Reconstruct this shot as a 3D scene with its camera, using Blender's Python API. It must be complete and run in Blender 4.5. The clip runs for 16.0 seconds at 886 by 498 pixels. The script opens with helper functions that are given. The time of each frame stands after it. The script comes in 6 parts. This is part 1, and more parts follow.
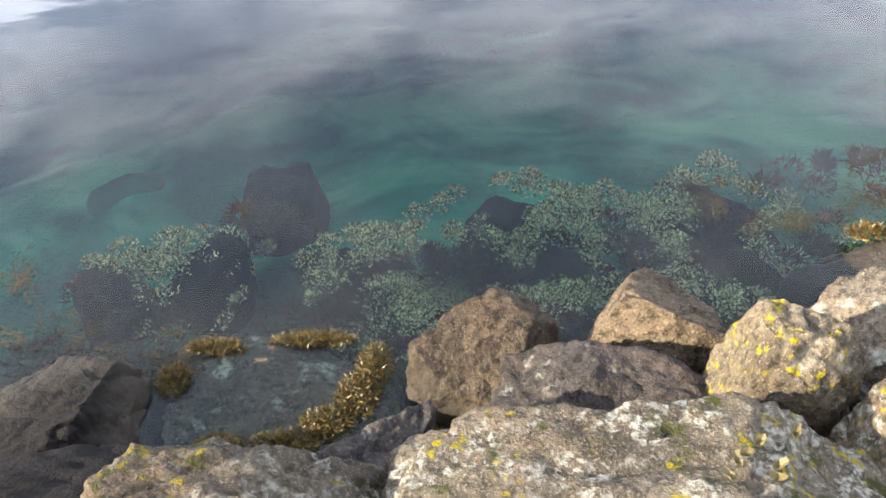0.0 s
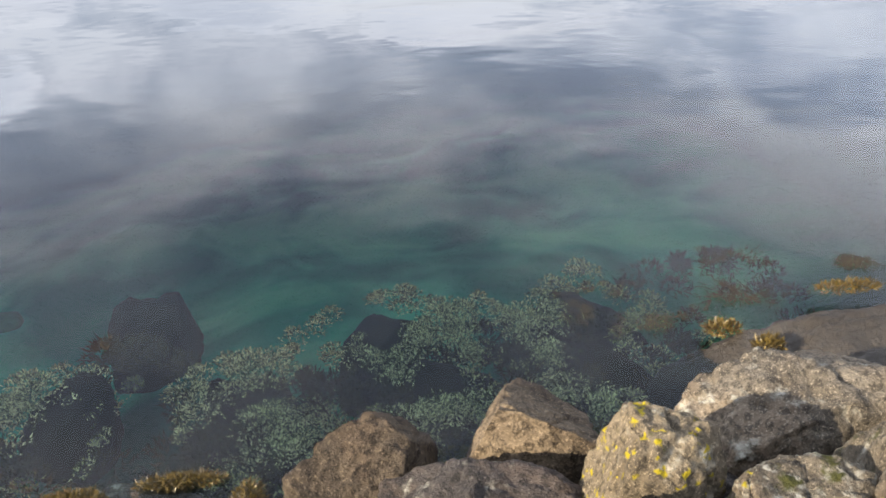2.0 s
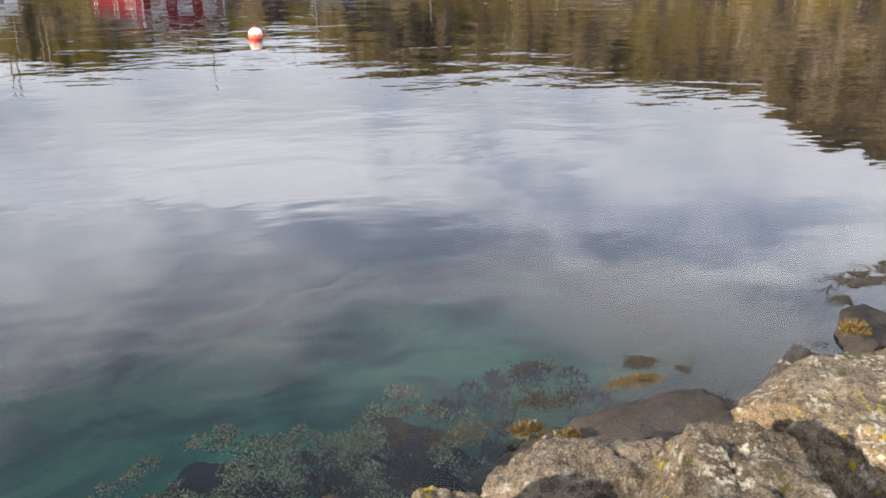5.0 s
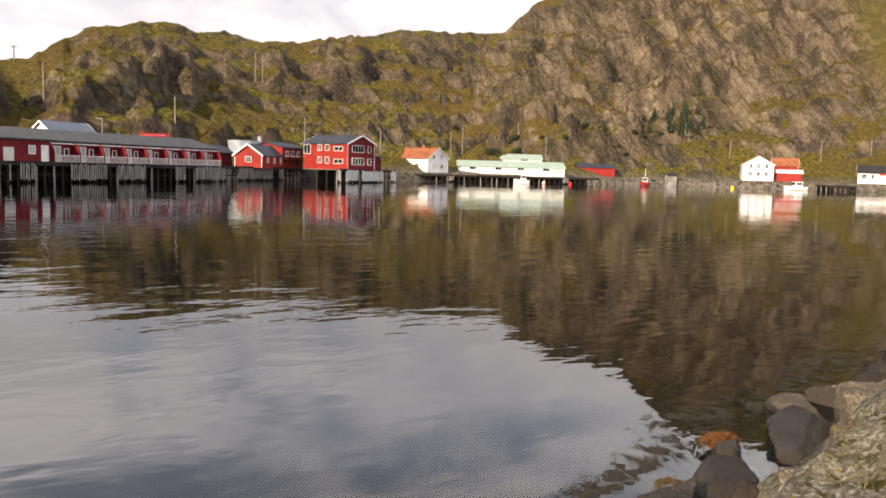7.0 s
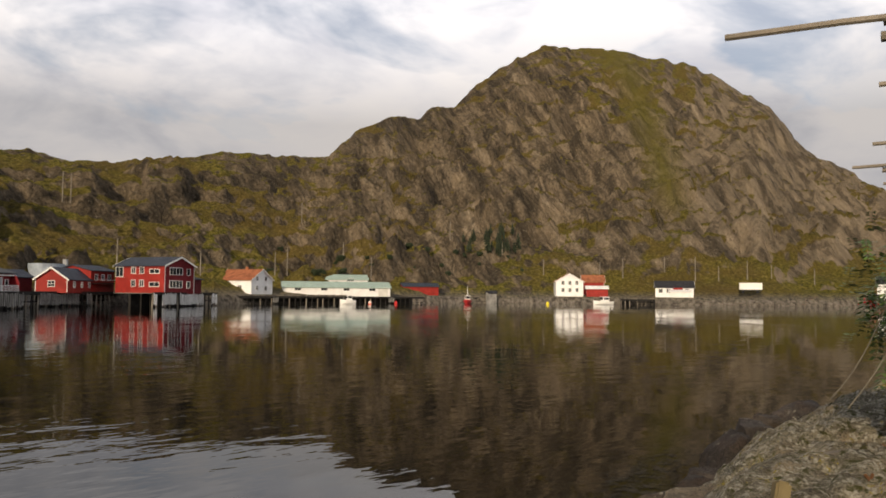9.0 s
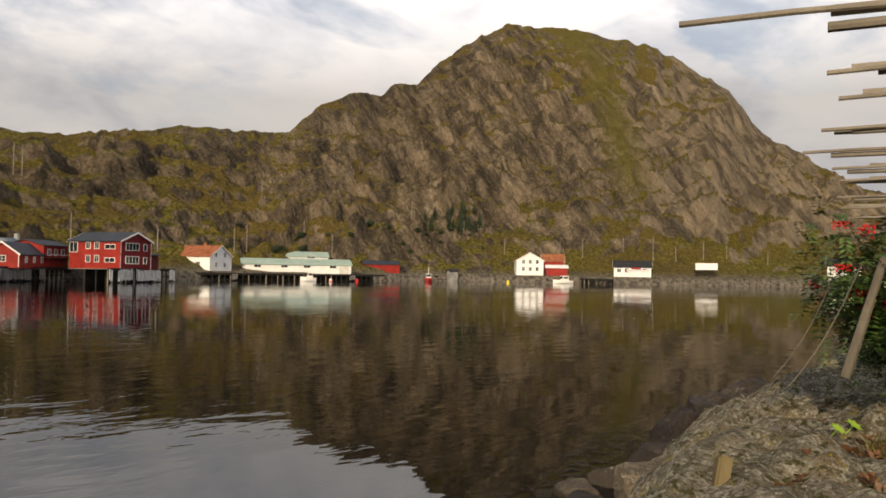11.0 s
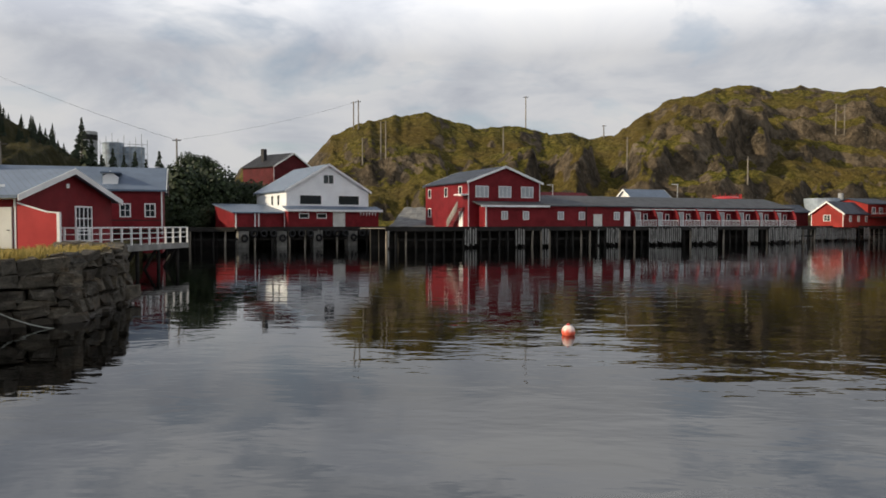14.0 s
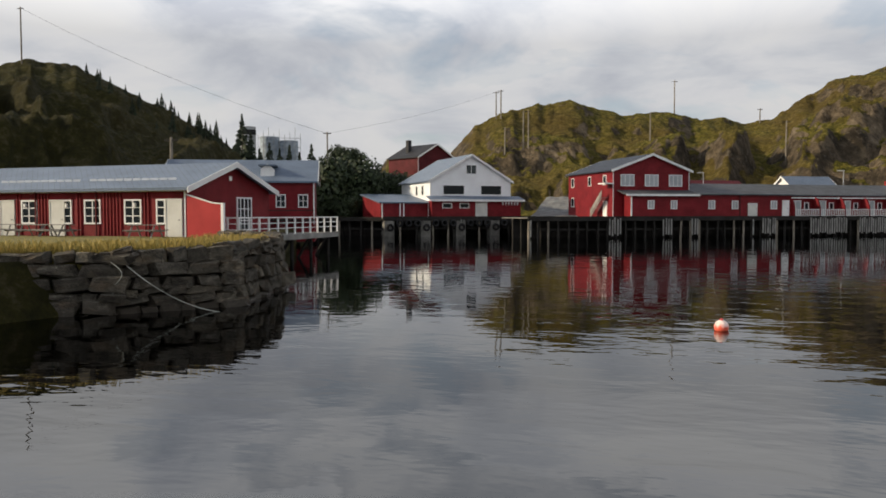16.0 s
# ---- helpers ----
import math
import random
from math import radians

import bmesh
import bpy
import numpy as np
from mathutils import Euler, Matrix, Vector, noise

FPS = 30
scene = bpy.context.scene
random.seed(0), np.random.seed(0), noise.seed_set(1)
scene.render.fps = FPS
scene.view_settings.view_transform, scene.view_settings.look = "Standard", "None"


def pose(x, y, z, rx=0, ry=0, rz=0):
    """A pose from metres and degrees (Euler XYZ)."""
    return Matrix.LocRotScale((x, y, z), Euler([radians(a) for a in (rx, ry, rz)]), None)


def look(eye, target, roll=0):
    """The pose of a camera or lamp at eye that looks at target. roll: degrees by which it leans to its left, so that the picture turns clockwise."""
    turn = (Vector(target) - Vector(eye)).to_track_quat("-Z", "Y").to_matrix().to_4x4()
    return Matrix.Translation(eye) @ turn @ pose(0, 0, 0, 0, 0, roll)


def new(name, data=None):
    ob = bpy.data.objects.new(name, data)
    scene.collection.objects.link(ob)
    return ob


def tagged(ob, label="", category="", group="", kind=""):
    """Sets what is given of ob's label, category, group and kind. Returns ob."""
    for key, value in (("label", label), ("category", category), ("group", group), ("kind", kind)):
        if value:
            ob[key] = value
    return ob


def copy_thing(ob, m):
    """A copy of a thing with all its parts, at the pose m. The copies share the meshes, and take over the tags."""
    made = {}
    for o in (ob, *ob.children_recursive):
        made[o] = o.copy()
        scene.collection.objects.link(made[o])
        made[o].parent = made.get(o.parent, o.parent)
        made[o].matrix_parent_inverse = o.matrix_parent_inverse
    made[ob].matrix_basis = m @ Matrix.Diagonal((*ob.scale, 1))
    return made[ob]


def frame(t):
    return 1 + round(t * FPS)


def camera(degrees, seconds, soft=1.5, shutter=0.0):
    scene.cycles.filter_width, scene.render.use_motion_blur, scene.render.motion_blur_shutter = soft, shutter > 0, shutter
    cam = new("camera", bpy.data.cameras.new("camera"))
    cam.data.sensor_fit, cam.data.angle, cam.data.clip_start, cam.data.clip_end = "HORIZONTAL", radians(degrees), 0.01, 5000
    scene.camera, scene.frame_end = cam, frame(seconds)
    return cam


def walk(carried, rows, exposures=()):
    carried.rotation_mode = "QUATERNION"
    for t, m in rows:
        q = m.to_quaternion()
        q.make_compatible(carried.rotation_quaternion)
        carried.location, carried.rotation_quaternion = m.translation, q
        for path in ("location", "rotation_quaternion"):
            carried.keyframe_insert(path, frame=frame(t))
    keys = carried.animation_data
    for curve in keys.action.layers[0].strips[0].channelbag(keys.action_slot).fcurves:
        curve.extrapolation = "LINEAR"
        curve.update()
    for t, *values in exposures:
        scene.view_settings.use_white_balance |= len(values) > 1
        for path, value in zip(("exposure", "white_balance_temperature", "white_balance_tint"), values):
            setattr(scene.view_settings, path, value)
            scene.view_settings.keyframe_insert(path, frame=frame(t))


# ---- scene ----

# ---- camera and walk ----
cam = camera(59.4, 16.0, soft=1.7)
PATH = [
    (0.0, pose(-0.226, 0.257, 2.745, 47.077, 2.578, 1.172)),
    (0.5, pose(-0.208, 0.273, 2.745, 51.081, 2.220, 1.124)),
    (1.0, pose(-0.190, 0.270, 2.740, 56.202, 0.876, -3.224)),
    (1.5, pose(-0.178, 0.266, 2.716, 56.599, 0.467, -5.406)),
    (2.0, pose(-0.138, 0.268, 2.764, 55.255, 0.254, -7.327)),
    (2.5, pose(-0.111, 0.285, 2.843, 53.767, -0.422, -9.770)),
    (3.0, pose(-0.097, 0.273, 2.894, 53.569, 0.151, -10.268)),
    (3.2, pose(-0.091, 0.266, 2.909, 52.292, 0.214, -10.843)),
    (5.3, pose(0.118, -0.112, 2.698, 70.610, -1.107, -21.458)),
    (5.5, pose(0.152, -0.108, 2.723, 72.743, -1.264, -23.648)),
    (6.0, pose(0.159, -0.128, 2.767, 77.557, -2.261, -29.909)),
    (6.5, pose(0.168, -0.137, 2.783, 81.216, -2.483, -33.698)),
    (7.0, pose(0.219, -0.132, 2.792, 84.233, -1.498, -36.843)),
    (7.5, pose(0.212, -0.055, 2.793, 86.684, -1.077, -39.239)),
    (8.0, pose(0.205, 0.017, 2.792, 91.602, -0.858, -42.741)),
    (8.5, pose(0.205, 0.021, 2.799, 93.571, -0.682, -47.490)),
    (11.0, pose(0.165, -0.071, 2.823, 91.701, -0.909, -52.465)),
    (11.5, pose(0.161, -0.025, 2.828, 91.335, -0.756, -38.427)),
    (12.0, pose(0.150, 0.010, 2.849, 90.974, -0.560, -28.301)),
    (12.5, pose(0.113, 0.031, 2.830, 89.598, -0.236, -19.176)),
    (13.0, pose(0.062, 0.039, 2.784, 88.769, 0.004, -10.946)),
    (13.5, pose(0.050, 0.050, 2.819, 88.458, 0.076, -3.828)),
    (14.0, pose(0.009, 0.050, 2.811, 88.234, 0.047, 3.353)),
    (14.5, pose(-0.037, 0.073, 2.828, 88.109, -0.018, 10.148)),
    (15.0, pose(-0.060, 0.053, 2.827, 87.832, 0.383, 14.614)),
    (15.5, pose(-0.073, 0.043, 2.812, 87.594, 0.528, 15.240)),
    (16.0, pose(-0.061, 0.057, 2.830, 87.476, 0.080, 13.762)),
]
walk(cam, PATH, exposures=[(0.0, 2.02, 6000, 11), (0.5, 2.08, 6000, 11), (1.0, 1.58, 6050, 11.5), (2.0, 1.50, 6050, 11.5), (3.0, 1.64, 6100, 11.5), (5.5, 1.16, 6400, 15), (6.5, 0.90, 6800, 17), (7.0, 0.48, 7000, 17), (8.0, -0.34, 6850, 14), (8.5, -0.50, 6900, 14), (11.0, -0.38, 7200, 13), (12.5, -0.36, 6700, 11.5), (14.0, -0.27, 6500, 10), (16.0, -0.24, 6550, 10)])

# ---- world, sun ----
SUN_AZ = radians(-111.0)      # clockwise from +y
SUN_EL = radians(23.0)
sun_dir = Vector((math.sin(SUN_AZ) * math.cos(SUN_EL), math.cos(SUN_AZ) * math.cos(SUN_EL), math.sin(SUN_EL)))
sun_data = bpy.data.lights.new("sun", "SUN")
sun_data.energy, sun_data.angle, sun_data.color = 5.0, radians(0.6), (1.0, 0.84, 0.60)
sun = new("sun", sun_data)
sun.matrix_world = look(sun_dir * 100, (0, 0, 0))


class G:
    """A small node-graph builder."""

    def __init__(self, tree):
        self.t = tree

    def n(self, kind, sets=None, **links):
        node = self.t.nodes.new(kind)
        s = sets or {}
        if "operation" in s:
            node.operation = s["operation"]
        if "use_clamp" in s:
            node.use_clamp = s["use_clamp"]
        if "data_type" in s:
            node.data_type = s["data_type"]
        if "blend_type" in s:
            node.blend_type = s["blend_type"]
        if "feature" in s:
            node.feature = s["feature"]
        if "sky_type" in s:
            node.sky_type, node.sun_disc, node.sun_elevation, node.sun_rotation = s["sky_type"], False, s["sun_elevation"], s["sun_rotation"]
        for k, v in links.items():
            key = int(k[1:]) if k[0] == "i" and k[1:].isdigit() else k.replace("_", " ")
            sock = node.inputs[key]
            if isinstance(v, bpy.types.NodeSocket):
                self.t.links.new(v, sock)
            else:
                sock.default_value = v
        return node

    def math(self, op, a, b=0.0, clamp=False):
        return self.n("ShaderNodeMath", {"operation": op, "use_clamp": clamp}, i0=a, i1=b).outputs[0]

    def noise(self, vec, scale, detail=4.0, rough=0.55, dist=0.0):
        return self.n("ShaderNodeTexNoise", None, Vector=vec, Scale=scale, Detail=detail, Roughness=rough, Distortion=dist).outputs[0]

    def ramp(self, fac, stops, interp="LINEAR"):
        r = self.n("ShaderNodeValToRGB", None, Fac=fac)
        cr = r.color_ramp
        cr.interpolation = interp
        while len(cr.elements) < len(stops):
            cr.elements.new(0.5)
        for e, (p, c) in zip(cr.elements, stops):
            e.position, e.color = p, (*c, 1.0) if isinstance(c, tuple) else (c, c, c, 1.0)
        return r.outputs[0]

    def mix(self, fac, a, b, blend="MIX"):
        m = self.n("ShaderNodeMix", {"data_type": "RGBA", "blend_type": blend}, i0=fac)
        for i, v in ((6, a), (7, b)):
            if isinstance(v, bpy.types.NodeSocket):
                self.t.links.new(v, m.inputs[i])
            else:
                m.inputs[i].default_value = (*v, 1.0)
        return m.outputs[2]

    def bump(self, h, strength, dist=0.1):
        return self.n("ShaderNodeBump", None, Height=h, Strength=strength, Distance=dist).outputs[0]


world = bpy.data.worlds.new("world")
scene.world = world
world.use_nodes = True
wt = world.node_tree
wt.nodes.clear()
g = G(wt)
sky = g.n("ShaderNodeTexSky", {"sky_type": "NISHITA", "sun_elevation": SUN_EL, "sun_rotation": SUN_AZ})
tc = g.n("ShaderNodeTexCoord").outputs["Generated"]
sep = g.n("ShaderNodeSeparateXYZ", None, Vector=tc)
lift = g.math("ADD", g.math("ABSOLUTE", sep.outputs[2]), 0.5)
flat = g.n("ShaderNodeCombineXYZ", None, X=g.math("DIVIDE", sep.outputs[0], lift), Y=g.math("DIVIDE", sep.outputs[1], lift), Z=g.math("MULTIPLY", sep.outputs[2], 2.2)).outputs[0]
el = sep.outputs[2]
big = g.noise(flat, 1.7, 6.0, 0.52, 0.25)
tone = g.noise(flat, 3.4, 6.0, 0.55, 0.35)
# a broken bank of sunlit cloud stands over the hills; above its ragged edge lie thin veils and blue
edge = g.math("ADD", el, g.math("MULTIPLY", g.math("SUBTRACT", big, 0.5), 0.62))
bank = g.ramp(edge, [(0.335, 1.0), (0.385, 0.0)])
veil = g.math("MULTIPLY", g.ramp(tone, [(0.38, 0.42), (0.58, 0.88)]), g.ramp(el, [(0.35, 1.0), (0.9, 0.85)]))
breaks = g.ramp(g.noise(flat, 2.3, 5.0, 0.55, 0.4), [(0.34, 0.30), (0.46, 1.0)])
cover = g.math("MAXIMUM", g.math("MULTIPLY", bank, breaks), veil)
cloud = g.ramp(tone, [(0.34, (0.64, 0.67, 0.74)), (0.44, (0.77, 0.795, 0.845)), (0.51, (0.87, 0.88, 0.91)), (0.56, (0.91, 0.915, 0.935)), (0.64, (0.95, 0.948, 0.95))])
bg_sky = g.n("ShaderNodeBackground", None, Color=sky.outputs[0], Strength=0.13)
high = g.math("MULTIPLY", g.ramp(el, [(0.0, 0.38), (0.21, 0.42), (0.28, 0.70), (0.36, 1.0), (0.44, 0.74), (0.60, 0.42), (0.85, 0.38)]), 2.0)
bg_cloud = g.n("ShaderNodeBackground", None, Color=cloud, Strength=high)
mixed = g.n("ShaderNodeMixShader", None, i0=cover, i1=bg_sky.outputs[0], i2=bg_cloud.outputs[0])
out = g.n("ShaderNodeOutputWorld", None, Surface=mixed.outputs[0])


# ---- materials ----
def material(name):
    m = bpy.data.materials.new(name)
    m.use_nodes = True
    m.node_tree.nodes.clear()
    gg = G(m.node_tree)
    p = gg.n("ShaderNodeBsdfPrincipled")
    gg.n("ShaderNodeOutputMaterial", None, Surface=p.outputs[0])
    return m, gg, p


def put(gg, p, **kw):
    for k, v in kw.items():
        sock = p.inputs[k.replace("_", " ")]
        if isinstance(v, bpy.types.NodeSocket):
            gg.t.links.new(v, sock)
        else:
            sock.default_value = (*v, 1.0) if isinstance(v, tuple) and len(v) == 3 else v


def objvec(gg):
    """Object coordinates shifted by each object's own random number."""
    o = gg.n("ShaderNodeTexCoord").outputs["Object"]
    r = gg.n("ShaderNodeObjectInfo").outputs["Random"]
    return gg.n("ShaderNodeVectorMath", {"operation": "ADD"}, i0=o, i1=gg.n("ShaderNodeCombineXYZ", None, X=gg.math("MULTIPLY", r, 37.0), Y=gg.math("MULTIPLY", r, 91.0), Z=gg.math("MULTIPLY", r, 13.0)).outputs[0]).outputs[0]


def scaled(gg, vec, sx, sy, sz, rz=0.0, rx=0.0):
    return gg.n("ShaderNodeMapping", None, Vector=vec, Scale=(sx, sy, sz), Rotation=(rx, 0, rz)).outputs[0]


def paint(name, col, rough=0.6, wear=0.25, board=0.0, vertical=True, metal=0.0):
    """Painted or bare cladding: soft stains, grain, and board joints as relief."""
    m, gg, p = material(name)
    v = objvec(gg)
    stain = gg.noise(v, 0.7, 5.0, 0.6)
    grain = gg.noise(scaled(gg, v, 14, 14, 1.2), 3.0, 4.0, 0.6)
    dark = tuple(c * (1 - wear) for c in col)
    lite = tuple(min(1.0, c * (1 + wear * 0.5) + 0.02 * wear) for c in col)
    c1 = gg.mix(gg.ramp(stain, [(0.35, 0.0), (0.65, 1.0)]), dark, lite)
    c2 = gg.mix(gg.math("MULTIPLY", gg.ramp(grain, [(0.45, 0.0), (0.75, 1.0)]), wear), c1, tuple(c * 0.6 for c in col))
    h = grain
    if board:
        s = gg.n("ShaderNodeSeparateXYZ", None, Vector=gg.n("ShaderNodeTexCoord").outputs["Object"])
        axis = gg.math("ADD", s.outputs[0], s.outputs[1]) if vertical else s.outputs[2]
        saw = gg.math("FRACT", gg.math("DIVIDE", axis, board))
        groove = gg.math("LESS_THAN", saw, 0.14)
        c2 = gg.mix(gg.math("MULTIPLY", groove, 0.35), c2, tuple(c * 0.35 for c in col))
        h = gg.math("SUBTRACT", gg.math("MULTIPLY", grain, 0.3), groove)
    put(gg, p, Base_Color=c2, Roughness=rough, Metallic=metal, Specular_IOR_Level=0.22, Normal=gg.bump(h, 0.35, 0.02))
    return m


M_RED = paint("barn_red_boards", (0.175, 0.007, 0.012), 0.6, 0.28, 0.16)
M_RED_H = paint("barn_red_weatherboard", (0.175, 0.007, 0.012), 0.6, 0.25, 0.15, False)
M_RED_DARK = paint("ox_blood_boards", (0.09, 0.006, 0.010), 0.65, 0.25, 0.16)
M_ORANGE = paint("orange_red_boards", (0.30, 0.024, 0.018), 0.6, 0.22, 0.16)
M_WHITE = paint("white_paint", (0.80, 0.80, 0.79), 0.5, 0.10)
M_WHITE_B = paint("white_weatherboard", (0.86, 0.87, 0.88), 0.55, 0.08, 0.16, False)
M_GREYDOOR = paint("pale_grey_door", (0.62, 0.62, 0.58), 0.5, 0.12)
M_SLATE = paint("dark_blue_roofing", (0.036, 0.045, 0.066), 0.6, 0.3, 0.35)
M_STEEL = paint("grey_blue_metal_roof", (0.135, 0.175, 0.24), 0.45, 0.15, 0.42)
M_GREYROOF = paint("grey_felt_roof", (0.075, 0.08, 0.09), 0.7, 0.3, 0.9)
M_TILE = paint("rust_brown_tiles", (0.34, 0.12, 0.055), 0.7, 0.35, 0.3, False)
M_GREEN = paint("pale_green_sheet", (0.36, 0.48, 0.42), 0.45, 0.15, 0.5)
M_BLACKROOF = paint("black_roofing", (0.028, 0.028, 0.032), 0.6, 0.3, 0.3)
M_WOOD = paint("bleached_timber", (0.28, 0.275, 0.26), 0.8, 0.45)
M_WOODDARK = paint("near_black_timber", (0.018, 0.016, 0.014), 0.7, 0.4)
M_DECK = paint("grey_deck_planks", (0.17, 0.16, 0.145), 0.85, 0.35, 0.14)
M_POLE = paint("weathered_pole", (0.25, 0.22, 0.18), 0.85, 0.4)
M_RUBBER = paint("black_rubber", (0.018, 0.018, 0.019), 0.8, 0.3)
M_CONC = paint("grey_concrete", (0.36, 0.37, 0.38), 0.85, 0.3)
M_BOATRED = paint("red_hull_paint", (0.50, 0.03, 0.03), 0.35, 0.15)
M_BOATWHITE = paint("white_gelcoat", (0.82, 0.82, 0.80), 0.3, 0.06)
M_YELLOW = paint("yellow_plastic", (0.75, 0.62, 0.04), 0.4, 0.1)
M_PIER = paint("dark_blotched_concrete", (0.17, 0.165, 0.15), 0.9, 0.5)
M_ROPE = paint("pale_rope", (0.36, 0.37, 0.33), 0.9, 0.3)
M_CONTAINER = paint("blue_grey_cladding", (0.33, 0.39, 0.46), 0.6, 0.3, 1.2)

m, gg, p = material("window_glass")
put(gg, p, Base_Color=(0.02, 0.025, 0.03), Roughness=0.06, Specular_IOR_Level=0.6)
M_GLASS = m
# pale opaque panes in place of dark glass
M_PALE_PANE = paint("pale_window_pane", (0.40, 0.43, 0.45), 0.12, 0.15)

m, gg, p = material("buoy_plastic")
v = gg.n("ShaderNodeTexCoord").outputs["Object"]
zz = gg.n("ShaderNodeSeparateXYZ", None, Vector=v).outputs[2]
fade = gg.noise(v, 6.0, 4.0, 0.6)
pale_top = gg.ramp(gg.math("ADD", gg.math("MULTIPLY", zz, 2.2), gg.math("MULTIPLY", fade, 0.6)), [(0.28, (0.72, 0.12, 0.07)), (0.55, (0.86, 0.70, 0.64))])
put(gg, p, Base_Color=pale_top, Roughness=0.45)
M_BUOY = m


def rock_material(name, base, dark, lichen_white, lichen_yellow, wet=0.0, moss=0.0, grain=17.0, tidal=0.8):
    """Boulder stone: mineral grain, weathered patches, crustose lichen on the upper faces."""
    m, gg, p = material(name)
    v = objvec(gg)
    a = gg.noise(v, 2.2, 6.0, 0.62, 0.3)
    b = gg.noise(v, 26.0, 5.0, 0.7)
    c = gg.noise(v, 95.0, 3.0, 0.7)
    col = gg.mix(gg.ramp(a, [(0.34, 0.0), (0.66, 1.0)]), dark, base)
    rust = gg.ramp(gg.noise(v, 1.3, 4.0, 0.5), [(0.52, 0.0), (0.68, 0.4)])
    col = gg.mix(rust, col, (base[0] * 1.0, base[1] * 0.72, base[2] * 0.5))
    col = gg.mix(gg.math("MULTIPLY", gg.ramp(b, [(0.48, 0.0), (0.58, 1.0)]), 0.75), col, tuple(x * 0.5 for x in dark))
    col = gg.mix(gg.math("MULTIPLY", gg.ramp(c, [(0.55, 0.0), (0.66, 1.0)]), 0.6), col, tuple(min(0.75, x * 2.0) for x in base))
    up = gg.n("ShaderNodeSeparateXYZ", None, Vector=gg.n("ShaderNodeNewGeometry").outputs["Normal"]).outputs[2]
    upm = gg.ramp(up, [(0.05, 0.0), (0.5, 1.0)])
    if lichen_white:
        spots = gg.n("ShaderNodeTexVoronoi", {"feature": "SMOOTH_F1"}, Vector=gg.n("ShaderNodeVectorMath", {"operation": "ADD"}, i0=v, i1=gg.n("ShaderNodeVectorMath", {"operation": "SCALE"}, i0=gg.n("ShaderNodeTexNoise", None, Vector=v, Scale=30.0, Detail=3.0).outputs[1], Scale=0.06).outputs[0]).outputs[0], Scale=grain).outputs[0]
        patch = gg.ramp(gg.noise(v, 6.0, 4.0, 0.6), [(0.60 - 0.2 * lichen_white, 0.0), (0.72 - 0.2 * lichen_white, 1.0)])
        wl = gg.math("MULTIPLY", gg.math("MULTIPLY", gg.ramp(spots, [(0.34, 1.0), (0.48, 0.0)]), patch), upm)
        fine = gg.ramp(gg.noise(v, 42.0, 4.0, 0.75), [(0.40, 0.0), (0.54, 1.0)])
        col = gg.mix(gg.math("MULTIPLY", wl, fine), col, (0.54, 0.53, 0.46))
    if moss:
        mm = gg.math("MULTIPLY", gg.ramp(gg.noise(v, 8.5, 5.0, 0.65), [(0.62 - 0.15 * moss, 0.0), (0.70 - 0.15 * moss, 1.0)]), upm)
        col = gg.mix(mm, col, gg.mix(b, (0.035, 0.042, 0.010), (0.10, 0.095, 0.02)))
    if lichen_yellow:
        vor = gg.n("ShaderNodeTexVoronoi", None, Vector=gg.n("ShaderNodeVectorMath", {"operation": "ADD"}, i0=v, i1=gg.n("ShaderNodeVectorMath", {"operation": "SCALE"}, i0=gg.n("ShaderNodeTexNoise", None, Vector=v, Scale=28.0, Detail=4.0).outputs[1], Scale=0.10).outputs[0]).outputs[0], Scale=15.0).outputs[0]
        zone = gg.ramp(gg.noise(v, 2.6, 3.0, 0.5), [(0.56 - 0.12 * lichen_yellow, 0.0), (0.60 - 0.12 * lichen_yellow, 1.0)])
        yl = gg.math("MULTIPLY", gg.math("MULTIPLY", gg.ramp(vor, [(0.17, 1.0), (0.30, 0.0)]), zone), gg.ramp(up, [(0.0, 0.0), (0.25, 1.0)]))
        col = gg.mix(yl, col, gg.mix(c, (0.28, 0.22, 0.006), (0.46, 0.38, 0.012)))
    tint = gg.n("ShaderNodeObjectInfo").outputs["Random"]
    col = gg.mix(1.0, col, gg.ramp(tint, [(0.0, (0.40, 0.385, 0.37)), (0.6, (0.58, 0.565, 0.54)), (1.0, (0.80, 0.76, 0.69))]), "MULTIPLY")
    hh = gg.math("ADD", gg.math("ADD", gg.math("MULTIPLY", a, 1.2), gg.math("MULTIPLY", b, 0.45)), gg.math("MULTIPLY", c, 0.14))
    # the tide leaves the foot of the stones wet and dark with algae
    wz = gg.n("ShaderNodeSeparateXYZ", None, Vector=gg.n("ShaderNodeNewGeometry").outputs["Position"]).outputs[2]
    tide = gg.ramp(gg.math("ADD", wz, gg.math("MULTIPLY", a, 0.25)), [(0.22, 1.0), (0.36, 0.0)])
    tide = gg.math("MULTIPLY", tide, gg.ramp(gg.math("ADD", wz, 0.5), [(0.36, 0.25), (0.47, 1.0)]))
    col = gg.mix(gg.math("MULTIPLY", tide, tidal), col, (0.046, 0.038, 0.029))
    ro = gg.math("SUBTRACT", 0.88 - wet, gg.math("MULTIPLY", tide, 0.35))
    put(gg, p, Base_Color=col, Roughness=ro, Specular_IOR_Level=0.22, Normal=gg.bump(hh, 0.9, 0.06))
    return m


